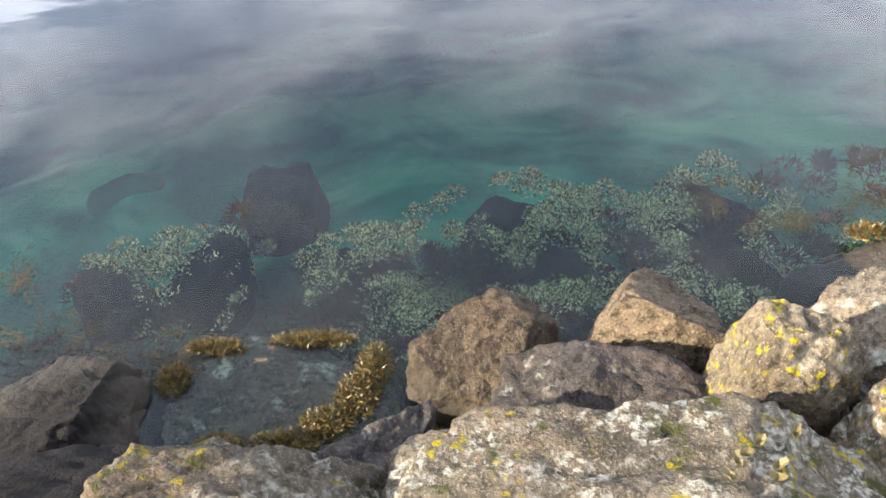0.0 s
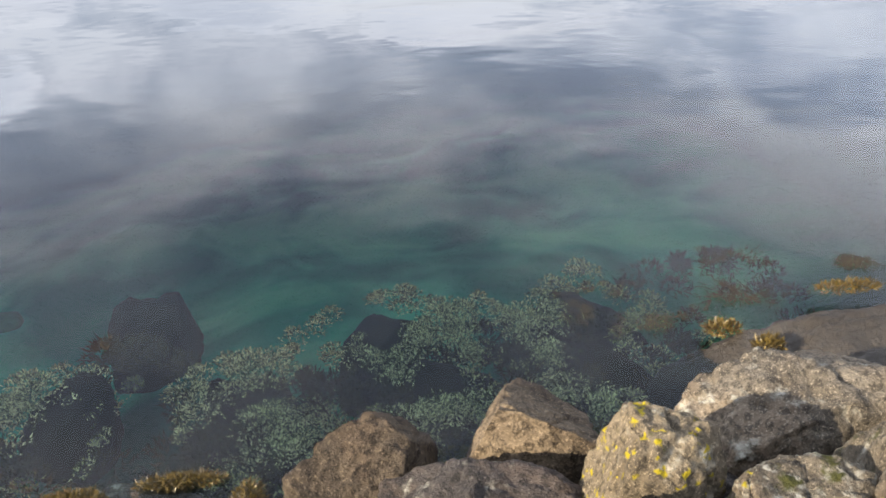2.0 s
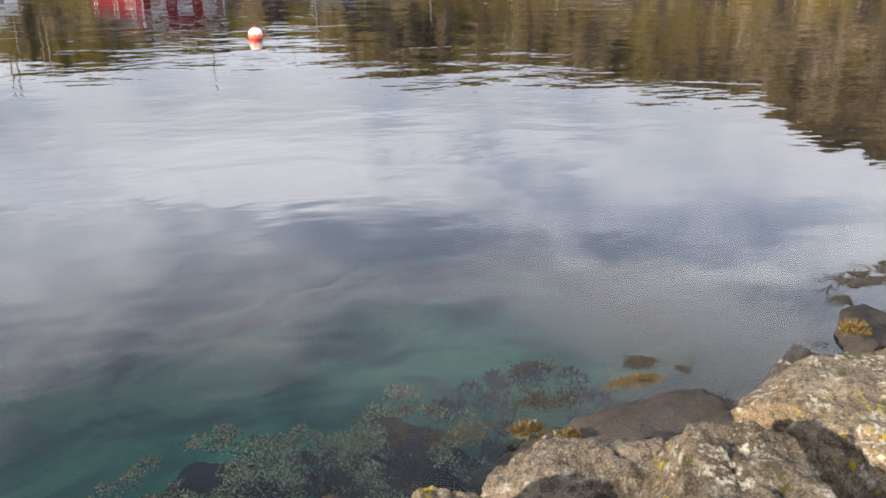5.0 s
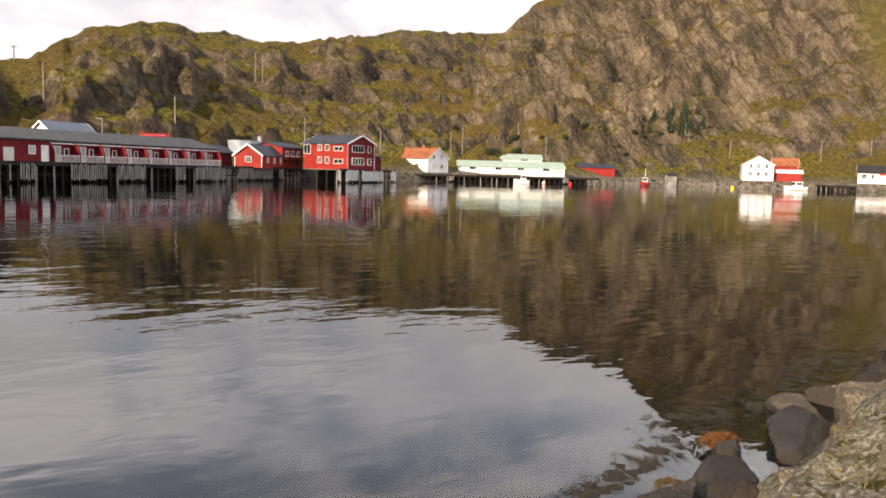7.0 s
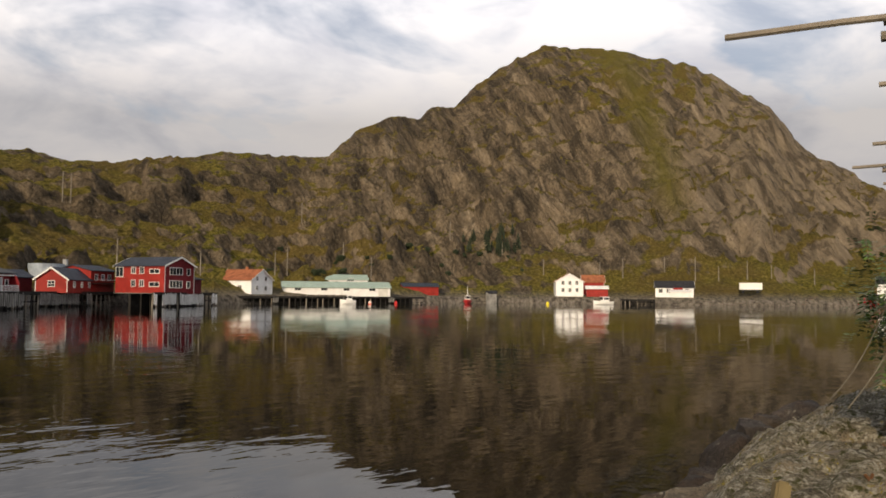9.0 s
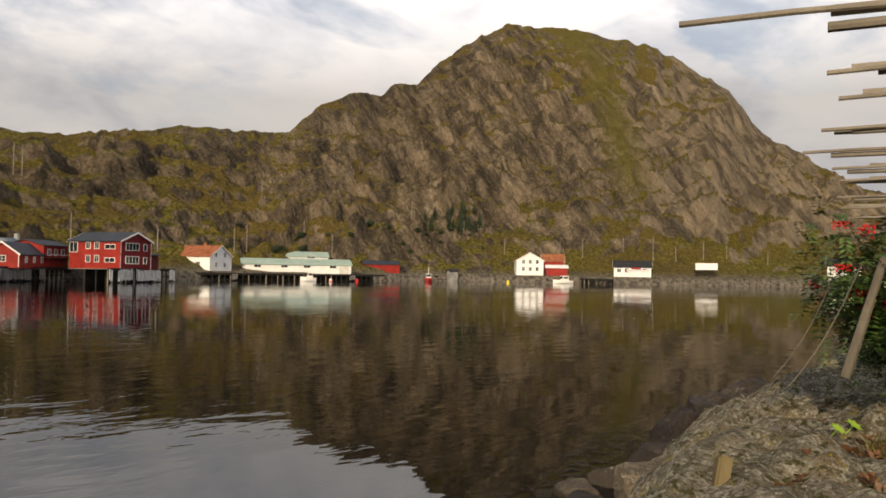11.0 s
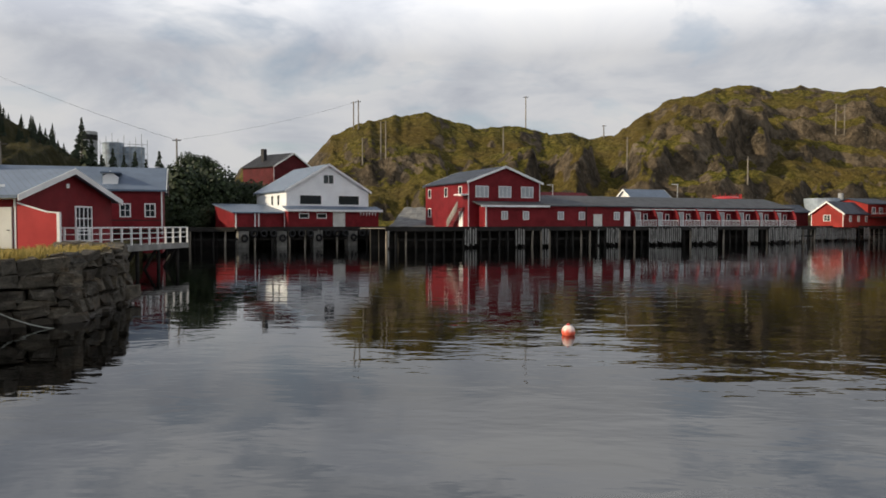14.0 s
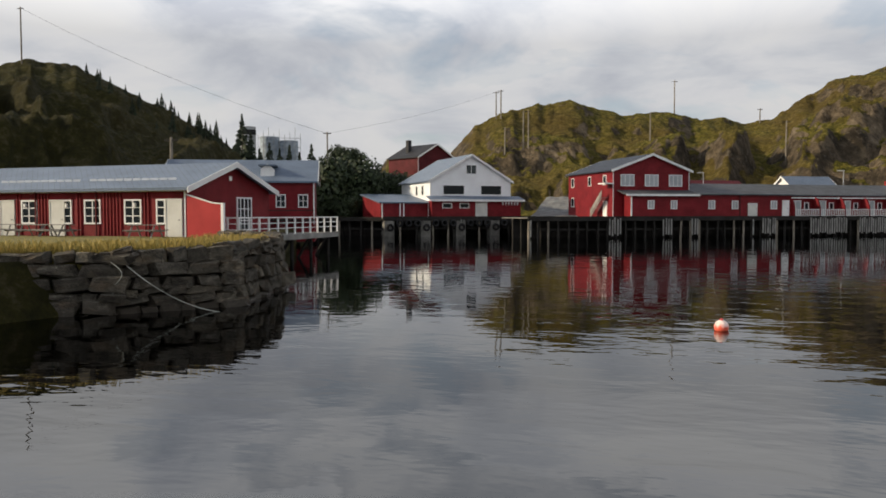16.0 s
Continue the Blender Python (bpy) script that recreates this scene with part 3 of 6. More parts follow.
def ground_height(x, y):
    x, y = np.asarray(x, dtype=float), np.asarray(y, dtype=float)
    r = np.hypot(x, y) + 1e-6
    az = np.degrees(np.arctan2(x, y))
    d, ft, rd = lerp(SHORE, az, 1), lerp(SHORE, az, 2), lerp(SHORE, az, 3)
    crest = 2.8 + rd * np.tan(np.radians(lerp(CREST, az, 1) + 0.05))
    level = np.where(az < -24, 1.55, 2.2)
    # sea bed
    bed = -0.35 - 0.25 * np.clip(shore_gap(x, y), 0, 40)
    bed = np.maximum(bed, -5.5) + 0.35 * (fbm(x * 0.8, y * 0.8, 4, 5) - 0.5)
    # low shore, then the slope
    z = bed + (level - bed) * smooth01((r - d) / np.where(az < -24, 1.2, 5.0) + 0.2)
    u = (r - ft) / np.maximum(rd - ft, 1.0)
    uu = np.clip(u, 0, 1)
    slope = (crest - level) * (0.25 * uu + 0.75 * uu ** 1.35)
    rough = smooth01(uu * 7) * (1 - 0.8 * smooth01((uu - 0.66) * 2.9))
    size = np.clip(crest - level, 0, 90)
    wob = fbm(x / 62, y / 62, 3, 2) - 0.5
    crag = fbm((x + 0.6 * y) / 34, (y - 0.3 * x) / 46, 6, 11, True, 0.55) - 0.55
    fine = fbm((x + 0.5 * y) / 9, (y - 0.4 * x) / 15, 5, 23, True, 0.66) - 0.5
    mid = fbm((x + 0.8 * y) / 17, (y - 0.5 * x) / 30, 5, 17, True, 0.55) - 0.5
    slope = slope + rough * (size * 0.30 * wob + size * 0.30 * crag + np.clip(size * 0.16, 0, 9.0) * mid)
    peak = smooth01((size - 48) / 35)
    # buttresses: each swells slowly from one side and breaks off steeply on the other
    for wide, tall, sd in ((34.0, 0.24, 61), (12.0, 0.13, 67), (5.0, 0.045, 73)):
        p = np.radians(az) * 260 / wide + 0.9 * (fbm(r / (wide * 1.3), az / 5.0, 3, sd) - 0.5) * 2 - (r - ft) / (wide * 3.4)
        f = p - np.floor(p)
        saw = np.where(f < 0.76, smooth01(f / 0.76), smooth01((1 - f) / 0.24))
        amp = smooth01((vnoise(np.floor(p) * 1.37, r / (wide * 1.5), sd) - 0.25) * 1.6)
        slope = slope + rough * saw * amp * np.clip(size * tall, 0.8, 34 * tall) * (1 - 0.45 * peak if wide > 20 else 0.4 + 0.6 * peak)
    # ledges: flat heathery steps with steep rock between
    lift = np.clip(slope, 0, None) + 16.0 * fbm(x / 38, y / 38, 4, 71)
    tread = 8.5
    k = np.floor(lift / tread)
    step = (k + smooth01((lift / tread - k - 0.5) / 0.5)) * tread
    slope = slope + (step - lift) * (0.42 - 0.38 * peak) * rough + rough * 3.6 * fine
    knob = (1 - smooth01(np.abs(uu - 0.97) * 6)) * (fbm(x / 8, y / 8, 5, 31, True, 0.6) - 0.5) * np.clip(size * 0.09, 0, 3.2)
    slope = (slope + knob) * np.where(u > 0, 1 + (np.interp(az, TRIM_AZ, TRIM) - 1) * smooth01(uu * 1.6), 1.0)
    knoll = 5.5 * np.clip(fbm(x / 13, y / 13, 4, 91, True, 0.5) - 0.5, 0, None) * smooth01((r - ft + 4) / 7) * (az > 33)
    z = np.where(u > 0, z + slope, z) + knoll * (1 - smooth01(uu * 3))
    z = np.where(u > 1, np.maximum(z - (u - 1) * (crest - level) * 1.6, level * 0.5), z)
    # the near bank on which one stands
    s = -shore_gap(x, y)
    bank = -0.30 + 1.55 * smooth01((s + 0.35) / 3.4) + 0.25 * smooth01((s - 3) / 5) + 0.10 * (fbm(x * 1.7, y * 1.7, 4, 7) - 0.5)
    edge = -0.30 + 1.20 * smooth01((s + 0.10) / 1.8) + 0.3 * smooth01((s - 1.5) / 3) + 0.16 * (fbm(x * 1.1, y * 1.1, 4, 9) - 0.5)
    bank = np.where(s > -0.35, bank + (edge - bank) * smooth01((x - 4.2) / 2.2) * (1 - 0.5 * smooth01((x - 12) / 12)), -9.0)
    return np.maximum(z, bank)


def shore_gap(x, y):
    """How far out from the near bank's edge, in metres."""
    return (y - shore_line(x)) * 0.95


def ground_z(x, y):
    return float(ground_height(np.array([x]), np.array([y]))[0])


# the rough hills are trimmed to the crest as the camera sees it, with small knobs
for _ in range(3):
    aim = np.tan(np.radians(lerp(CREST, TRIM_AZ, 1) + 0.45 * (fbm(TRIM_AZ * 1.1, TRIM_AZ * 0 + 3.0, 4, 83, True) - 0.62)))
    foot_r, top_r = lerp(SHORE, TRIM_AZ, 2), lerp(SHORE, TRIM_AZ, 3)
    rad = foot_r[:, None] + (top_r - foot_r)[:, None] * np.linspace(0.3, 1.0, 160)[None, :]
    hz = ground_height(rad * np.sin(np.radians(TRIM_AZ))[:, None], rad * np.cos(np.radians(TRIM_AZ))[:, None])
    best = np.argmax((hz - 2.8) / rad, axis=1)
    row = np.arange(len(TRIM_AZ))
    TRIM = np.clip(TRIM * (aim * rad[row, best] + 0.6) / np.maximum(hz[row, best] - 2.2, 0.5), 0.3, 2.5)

az = np.concatenate([np.arange(-180, -50, 3.0), np.arange(-50, 86, 0.17), np.arange(86, 180, 3.0)])
w_near = np.concatenate([[0.15], np.geomspace(0.5, 12, 75)])
w_mid = np.linspace(0, 1, 18)[1:]
w_hill = np.linspace(0, 1.0, 165)[1:]
AZ = np.radians(az)
dd, ff, rr = lerp(SHORE, az, 1), lerp(SHORE, az, 2), lerp(SHORE, az, 3)
cols = []
for i in range(len(az)):
    rad = np.concatenate([w_near, 12 + (np.maximum(dd[i] - 2, 12.5) - 12) * w_mid, np.linspace(max(dd[i] - 1.6, 12.8), max(ff[i], 16.0), 12), ff[i] + (rr[i] - ff[i]) * w_hill, rr[i] * np.array([1.03, 1.07, 1.15, 1.3]), [1500, 4500]])
    cols.append(np.maximum.accumulate(rad))
RAD = np.array(cols)
GX, GY = RAD * np.sin(AZ)[:, None], RAD * np.cos(AZ)[:, None]
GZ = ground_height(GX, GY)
na, nr = RAD.shape
idx = np.arange(na * nr).reshape(na, nr)
nxt = np.roll(idx, -1, axis=0)
quads = np.stack([idx[:, :-1], idx[:, 1:], nxt[:, 1:], nxt[:, :-1]], -1).reshape(-1, 4)
me = bpy.data.meshes.new("ground")
me.from_pydata(np.stack([GX, GY, GZ], -1).reshape(-1, 3).tolist(), [], quads[:, ::-1].tolist())
me.validate()
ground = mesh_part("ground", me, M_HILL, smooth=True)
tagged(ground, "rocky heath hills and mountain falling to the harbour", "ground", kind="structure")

bm = bmesh.new()
ring = [bm.verts.new((4200 * math.cos(t), 4200 * math.sin(t), 0)) for t in (2 * math.pi * i / 48 for i in range(48))]
bm.faces.new(ring)
tagged(part("water", bm, M_WATER), "calm clear green harbour water mirroring the clouds", "water", kind="structure")


def on_slope(bearing, rise):
    """The first place along a bearing where the ground reaches a height in degrees."""
    d0, d1 = float(lerp(SHORE, bearing, 2)), float(lerp(SHORE, bearing, 3))
    ds = np.linspace(d0 - 8, d1, 400)
    zs = ground_height(ds * math.sin(radians(bearing)), ds * math.cos(radians(bearing)))
    hit = np.nonzero(np.degrees(np.arctan((zs - 2.8) / ds)) >= rise)[0]
    k = int(hit[0]) if len(hit) else 399
    return polar(bearing, float(ds[k]), float(zs[k]))


# ---- houses ----
WINDOW_CACHE = {}


def window_meshes(w, h, nx, nz):
    key = (round(w, 2), round(h, 2), nx, nz)
    nz %= 100
    if key not in WINDOW_CACHE:
        b, d = 0.09, 0.07
        bm = boxes((-w / 2, w / 2, -d, 0, 0, b), (-w / 2, w / 2, -d, 0, h - b, h), (-w / 2, -w / 2 + b, -d, 0, b, h - b), (w / 2 - b, w / 2, -d, 0, b, h - b))
        for i in range(1, nx):
            x = -w / 2 + w * i / nx
            box(bm, x - 0.03, x + 0.03, -d + 0.015, 0, b, h - b)
        for i in range(1, nz):
            z = h * i / nz
            box(bm, -w / 2 + b, w / 2 - b, -d + 0.02, 0, z - 0.025, z + 0.025)
        fm = bpy.data.meshes.new("window")
        bm.to_mesh(fm)
        bm.free()
        bm = boxes((-w / 2 + b * 0.8, w / 2 - b * 0.8, -0.03, -0.004, b * 0.8, h - b * 0.8))
        pm = bpy.data.meshes.new("pane")
        bm.to_mesh(pm)
        bm.free()
        WINDOW_CACHE[key] = (fm, pm)
    return WINDOW_CACHE[key]


def on_face(face, a, z, lx, ly):
    """Pose of something fixed to a wall face: f front, l left, r right."""
    if face == "f":
        return pose(a, -0.003, z)
    if face == "l":
        return pose(-0.003, ly - a, z, 0, 0, -90)
    return pose(lx + 0.003, a, z, 0, 0, 90)


def add_window(parent, face, a, z, w, h, lx, ly, nx=2, nz=2, mat=None, pale_pane=False):
    fm, pm = window_meshes(w, h, nx, nz + (100 if pale_pane else 0))
    win = mesh_part("window", fm, mat or M_WHITE, parent, m=on_face(face, a, z, lx, ly))
    mesh_part("pane", pm, M_PALE_PANE if pale_pane else M_GLASS, win)
    return win


def add_door(parent, face, a, w, h, lx, ly, mat=None, z=0.0):
    bm = boxes((-w / 2, w / 2, -0.06, 0, z, z + h), (-w / 2 - 0.07, -w / 2, -0.09, 0, z, z + h + 0.07), (w / 2, w / 2 + 0.07, -0.09, 0, z, z + h + 0.07), (-w / 2, w / 2, -0.09, 0, z + h, z + h + 0.07))
    door = part("door", bm, mat or M_GREYDOOR, parent)
    door.matrix_basis = on_face(face, a, 0, lx, ly)
    part("door_handle", boxes((w / 2 - 0.16, w / 2 - 0.05, -0.12, -0.06, z + 1.0, z + 1.04)), M_WOODDARK, door)
    return door


def house(name, label, category, corner, along, lx, ly, hw, hr, ridge, wall_mat, roof_mat, trim=True, over=0.35, shed=False, group=""):
    """A gabled house. corner: the left front corner; along: the front's direction; ridge: x along the front, y across it."""
    rz = math.degrees(math.atan2(along[1], along[0]))
    t = thing(name, label, category, pose(*corner, 0, 0, rz), group)
    bm = bmesh.new()
    foot = -0.12 if abs(corner[2] - 2.5) < 0.05 else -1.6
    if shed:
        prism(bm, [(0, foot), (ly, foot), (ly, hw + hr), (0, hw)], "x", 0, lx)
    elif ridge == "x":
        prism(bm, [(0, foot), (ly, foot), (ly, hw), (ly / 2, hw + hr), (0, hw)], "x", 0, lx)
    else:
        prism(bm, [(0, foot), (lx, foot), (lx, hw), (lx / 2, hw + hr), (0, hw)], "y", 0, ly)
    part("wall", bm, wall_mat, t)
    th = 0.16
    span = lx if ridge == "y" else ly
    length = ly if ridge == "y" else lx
    drop = over * hr / (span / 2 if not shed else span)
    axis = "y" if ridge == "y" else "x"
    if shed:
        slopes = [[(-over, hw - drop + 0.004), (span + over, hw + hr + drop + 0.004), (span + over, hw + hr + drop + th), (-over, hw - drop + th)]]
    else:
        slopes = [[(-over, hw - drop + 0.004), (span / 2, hw + hr + 0.004), (span / 2, hw + hr + th), (-over, hw - drop + th)],
                  [(span / 2, hw + hr + 0.004), (span + over, hw - drop + 0.004), (span + over, hw - drop + th), (span / 2, hw + hr + th)]]
    for s in slopes:
        bm = bmesh.new()
        prism(bm, s, axis, -over, length + over)
        rf = part("roof", bm, roof_mat, t)
        if trim:
            for e in (-over - 0.05, length + over + 0.004):
                bm = bmesh.new()
                q = [(s[0][0], s[0][1] - 0.14), (s[1][0], s[1][1] - 0.14), (s[2][0], s[2][1] + 0.02), (s[3][0], s[3][1] + 0.02)]
                prism(bm, q, axis, e, e + 0.046)
                part("bargeboard", bm, M_WHITE, rf)
    if trim:
        for x in (0, lx):
            part("corner_board", boxes((x - 0.09 if x else -0.02, x + 0.02 if x else 0.09, -0.025, -0.002, 0, hw - 0.05)), M_WHITE, t)
    return t


def pier(name, label, corner, along, length, depth, top, step=1.3, front=None, seed=1, boards=0.5, bare=0.0):
    """A timber quay: deck, edge beam, piles, and bleached fender boards along the front."""
    rz = math.degrees(math.atan2(along[1], along[0]))
    t = thing(name, label, "pier", pose(corner[0], corner[1], 0, 0, 0, rz))
    rnd = random.Random(seed)
    part("deck", boxes((0, length, 0, depth, top - 0.14, top)), M_DECK, t)
    part("edge_beam", boxes((0, length, -0.16, -0.003, top - 0.42, top + 0.12)), M_WOODDARK, t)
    part("lower_beam", boxes((0, length, 0.32, 0.46, top - 1.55, top - 1.35)), M_WOODDARK, t)
    # near-black board added under the deck so the gap reads as shade
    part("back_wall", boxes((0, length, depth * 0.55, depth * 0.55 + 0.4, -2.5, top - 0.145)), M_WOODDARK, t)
    bm = bmesh.new()
    rod(bm, (0, 0, -2.2), (0, 0, top - 0.15), 0.15, 0.13, 8)
    pm = bpy.data.meshes.new("post")
    bm.to_mesh(pm)
    bm.free()
    pl = pm.copy()
    pl.materials.append(M_POLE)
    bm = boxes((-0.09, 0.09, -0.06, 0.0, 0.45, top - 0.1))
    fm = bpy.data.meshes.new("fender_board")
    bm.to_mesh(fm)
    bm.free()
    for row, y in ((0, 0.18), (1, depth * 0.3)):
        x = 0.2
        while x < length:
            mesh_part("post", pm if row or rnd.random() > 0.3 else pl, M_WOODDARK, t, m=pose(x + rnd.uniform(-0.1, 0.1), y, 0, rnd.uniform(-2, 2), rnd.uniform(-2, 2), 0))
            x += step * (1 + row)
    x = 0.3
    while x < length:
        if vnoise(np.array([x * 0.55]), np.array([seed * 3.1]))[0] < boards * (0.6 if x < bare else 1.1):
            mesh_part("fender_board", fm, front or M_WOOD, t, m=pose(x, -0.165, rnd.uniform(-0.25, 0.1), 0, rnd.uniform(-1.5, 1.5), 0))
        x += 0.36
    return t


# ---- the red fish-landing station with its cabins ----
U = (0.878, 0.477)
C = Vector((-2.6, 100.0, 2.5))


def along_u(a, back=0.0, z=2.5):
    return Vector((C.x + U[0] * a - U[1] * back, C.y + U[1] * a + U[0] * back, z))


ha = house("red_warehouse", "two-storey red timber warehouse with white-trimmed gable", "building", along_u(0), U, 10.8, 13.5, 5.9, 2.0, "y", M_RED_H, M_SLATE)
for a in (2.0, 5.4, 8.8):
    add_window(ha, "f", a, 3.9, 1.9, 1.5, 10.8, 13.5, 3, 1, pale_pane=True)
for a in (2.2, 6.6, 12.0):
    add_window(ha, "l", 13.5 - a, 4.1, 0.95, 1.3, 10.8, 13.5, 1, 1)
add_window(ha, "l", 1.5, 1.4, 0.95, 1.3, 10.8, 13.5, 1, 1)
add_door(ha, "l", 11.5, 1.0, 2.0, 10.8, 13.5, M_WHITE)
part("porch", boxes((1.5, 10.8, -2.0, -0.003, 0, 2.7)), M_RED_H, ha)
bm = bmesh.new()
prism(bm, [(-2.5, 2.705), (0.0, 3.3), (0.0, 3.42), (-2.5, 2.83)], "x", 0.6, 10.8)
part("porch_roof", bm, M_GREYROOF, ha)
part("porch_trim", boxes((0.55, 10.8, -2.56, -2.505, 2.62, 2.86)), M_WHITE, ha)
part("corner_board", boxes((1.42, 1.6, -2.06, -2.004, 0, 2.7)), M_WHITE, ha)
for a in (4.2, 7.4):
    w = add_window(ha, "f", a, 1.0, 0.9, 1.1, 10.8, 13.5, 2, 1, pale_pane=True)
    w.matrix_basis = pose(a, -2.004, 1.0)
# outside stair on the sunlit end
bm = bmesh.new()
for i in range(12):
    box(bm, -0.95, -0.08, 1.2 + i * 0.27, 1.5 + i * 0.27, 2.45 - i * 0.2, 2.52 - i * 0.2)
st = part("stair", bm, M_WOOD, ha)
bm = bmesh.new()
prism(bm, [(1.1, 2.4), (1.35, 2.4), (4.6, 0.0), (4.2, 0.0)], "x", -1.0, -0.94)
prism(bm, [(1.1, 3.45), (1.1, 2.75), (4.4, 0.3), (4.4, 1.0)], "x", -1.0, -0.96)
part("stringer", bm, M_WOOD, st)
part("landing_roof", boxes((-1.3, -0.02, -0.4, 1.6, 4.15, 4.3)), M_WHITE, ha)

hb = house("red_workshop", "long low red timber workshop with grey roof", "building", along_u(10.8, -2.0), U, 13.9, 12.5, 2.85, 1.5, "x", M_RED_H, M_GREYROOF, trim=False)
for a in (2.0, 5.4, 11.2):
    add_window(hb, "f", a, 1.0, 0.95, 1.1, 13.9, 12.5, 2, 1, pale_pane=True)
add_door(hb, "f", 8.0, 1.25, 1.7, 13.9, 12.5)
add_door(hb, "f", 13.0, 0.9, 2.1, 13.9, 12.5, M_WHITE)
part("downpipe", boxes((6.1, 6.18, -0.07, -0.01, 0, 2.8)), M_WOODDARK, hb)

hc = house("cabin_row", "row of red quayside cabins with white balconies", "building", along_u(24.75, -1.0), U, 32.0, 11.5, 2.85, 1.5, "x", M_RED_H, M_GREYROOF, trim=False, over=0.5)
fin = bmesh.new()
prism(fin, [(-1.5, 0.1), (-0.003, 0.1), (-0.003, 2.75), (-0.4, 2.7), (-1.0, 2.3), (-1.5, 1.35)], "x", -0.09, 0.09)
fin_me = bpy.data.meshes.new("partition")
fin.to_mesh(fin_me)
fin.free()
bal = bpy.data.meshes.new("baluster")
bm = boxes((-0.03, 0.03, -0.03, 0.03, 0.1, 0.95))
bm.to_mesh(bal)
bm.free()
for i in range(9):
    mesh_part("partition", fin_me, M_RED, hc, m=pose(0.1 + i * 3.95, 0, 0))
for i in range(8):
    x = 0.1 + i * 3.95
    add_window(hc, "f", x + 1.3, 0.12, 1.7, 2.05, 32, 11.5, 2, 1, pale_pane=True)
    add_window(hc, "f", x + 3.0, 0.9, 0.7, 1.0, 32, 11.5, 1, 1)
    rail = part("railing", boxes((x + 0.1, x + 3.85, -1.55, -1.48, 0.93, 1.0), (x + 0.1, x + 3.85, -1.54, -1.49, 0.1, 0.16)), M_WHITE, hc)
    for k in range(13):
        mesh_part("baluster", bal, M_WHITE, rail, m=pose(x + 0.25 + k * 0.29, -1.515, 0))
part("gutter", boxes((0, 32, -0.62, -0.52, 2.42, 2.56)), M_WHITE, hc)

pier("timber_quay", "long timber quay on piles before the red station", along_u(-13, -4.2), U, 71.5, 9.0, 2.5, 1.25, seed=3, boards=0.45, bare=30.0)

# roofs that rise behind the station
hd = house("boat_shed", "dark red shed behind the station", "building", along_u(17, 14, 2.5), U, 14, 9, 3.0, 2.5, "x", M_RED_DARK, M_RED_DARK, trim=False)
he = house("white_shed", "white shed with pale metal roof", "building", polar(10.6, 130, 2.5), U, 8.0, 6, 3.9, 2.2, "x", M_WHITE_B, M_STEEL)
t = thing("red_tank", "round red tank with railing behind the roofs", "tank", pose(*polar(16.7, 138, 2.5)))
bm = bmesh.new()
rod(bm, (0, 0, 0), (0, 0, 4.7), 2.3, 2.3, 20)
rod(bm, (0, 0, 4.7), (0, 0, 5.0), 2.3, 1.5, 20)
part("tank_wall", bm, M_BOATRED, t)
for i in range(16):
    bm = bmesh.new()
    q = 2 * math.pi * i / 16
    rod(bm, (2.25 * math.cos(q), 2.25 * math.sin(q), 4.65), (2.25 * math.cos(q), 2.25 * math.sin(q), 5.35), 0.04, 0.04, 4)
    part("rail_post", bm, M_BOATRED, t)

# ---- the white house on the stone-and-tyre quay ----
UW = (0.82, 0.57)
PW = Vector((-25.9, 101.6, 2.5))


def along_w(a, back=0.0, z=2.5):
    return Vector((PW.x + UW[0] * a - UW[1] * back, PW.y + UW[1] * a + UW[0] * back, z))


hw_ = house("white_house", "white gabled quay house with red ground floor", "house", along_w(-0.6, 0.6), UW, 12.0, 12.5, 5.0, 3.5, "y", M_WHITE_B, M_STEEL)
for a in (3.4, 9.0):
    add_window(hw_, "f", a, 3.05, 3.2, 1.35, 12.0, 12.5, 1, 1)
add_window(hw_, "f", 6.0, 5.9, 1.6, 1.3, 12.0, 12.5, 2, 1)
add_window(hw_, "l", 9.5, 3.0, 0.9, 1.4, 12, 12.5, 1, 2)
add_window(hw_, "l", 7.0, 3.0, 0.9, 1.4, 12, 12.5, 1, 2)
part("ground_floor", boxes((-0.3, 12.9, -1.4, -0.06, 0, 2.2)), M_RED, hw_)
bm = bmesh.new()
prism(bm, [(-1.9, 2.21), (-0.02, 2.75), (-0.02, 2.9), (-1.9, 2.36)], "x", -0.6, 13.3)
part("canopy", bm, M_STEEL, hw_)
part("canopy_edge", boxes((-0.6, 13.3, -1.97, -1.905, 2.12, 2.4)), M_WHITE, hw_)
add_door(hw_, "f", 6.9, 1.6, 2.0, 12, 12.5).matrix_basis = pose(6.9, -1.404, 0)
for a in (1.9, 4.4):
    add_window(hw_, "f", a, 1.2, 1.4, 0.7, 12, 12.5, 1, 1).matrix_basis = pose(a, -1.404, 1.2)
bm = bmesh.new()
for i in range(6):
    prism(bm, [(10.0 + i * 0.45, 2.05), (10.15 + i * 0.45, 1.55), (10.3 + i * 0.45, 2.05)], "y", -1.46, -1.43)
part("bunting", bm, M_WHITE, hw_)
hl = house("red_lean_to", "low red lean-to shed with white posts and metal roof", "shed", along_w(-7.6, 0.5), UW, 6.9, 9.0, 1.9, 1.2, "x", M_RED, M_STEEL, trim=False, shed=True)
for x in (0.1, 2.6, 3.1, 6.6):
    part("post", boxes((x, x + 0.14, -0.1, -0.004, 0, 1.85)), M_WHITE, hl)
pw = pier("tyre_quay", "concrete and timber quay hung with old tyres", along_w(-8.5, -3.4), UW, 24.0, 14.0, 2.5, 2.2, M_PIER, 8, 0.15)
tyre = bmesh.new()
ringn = 14
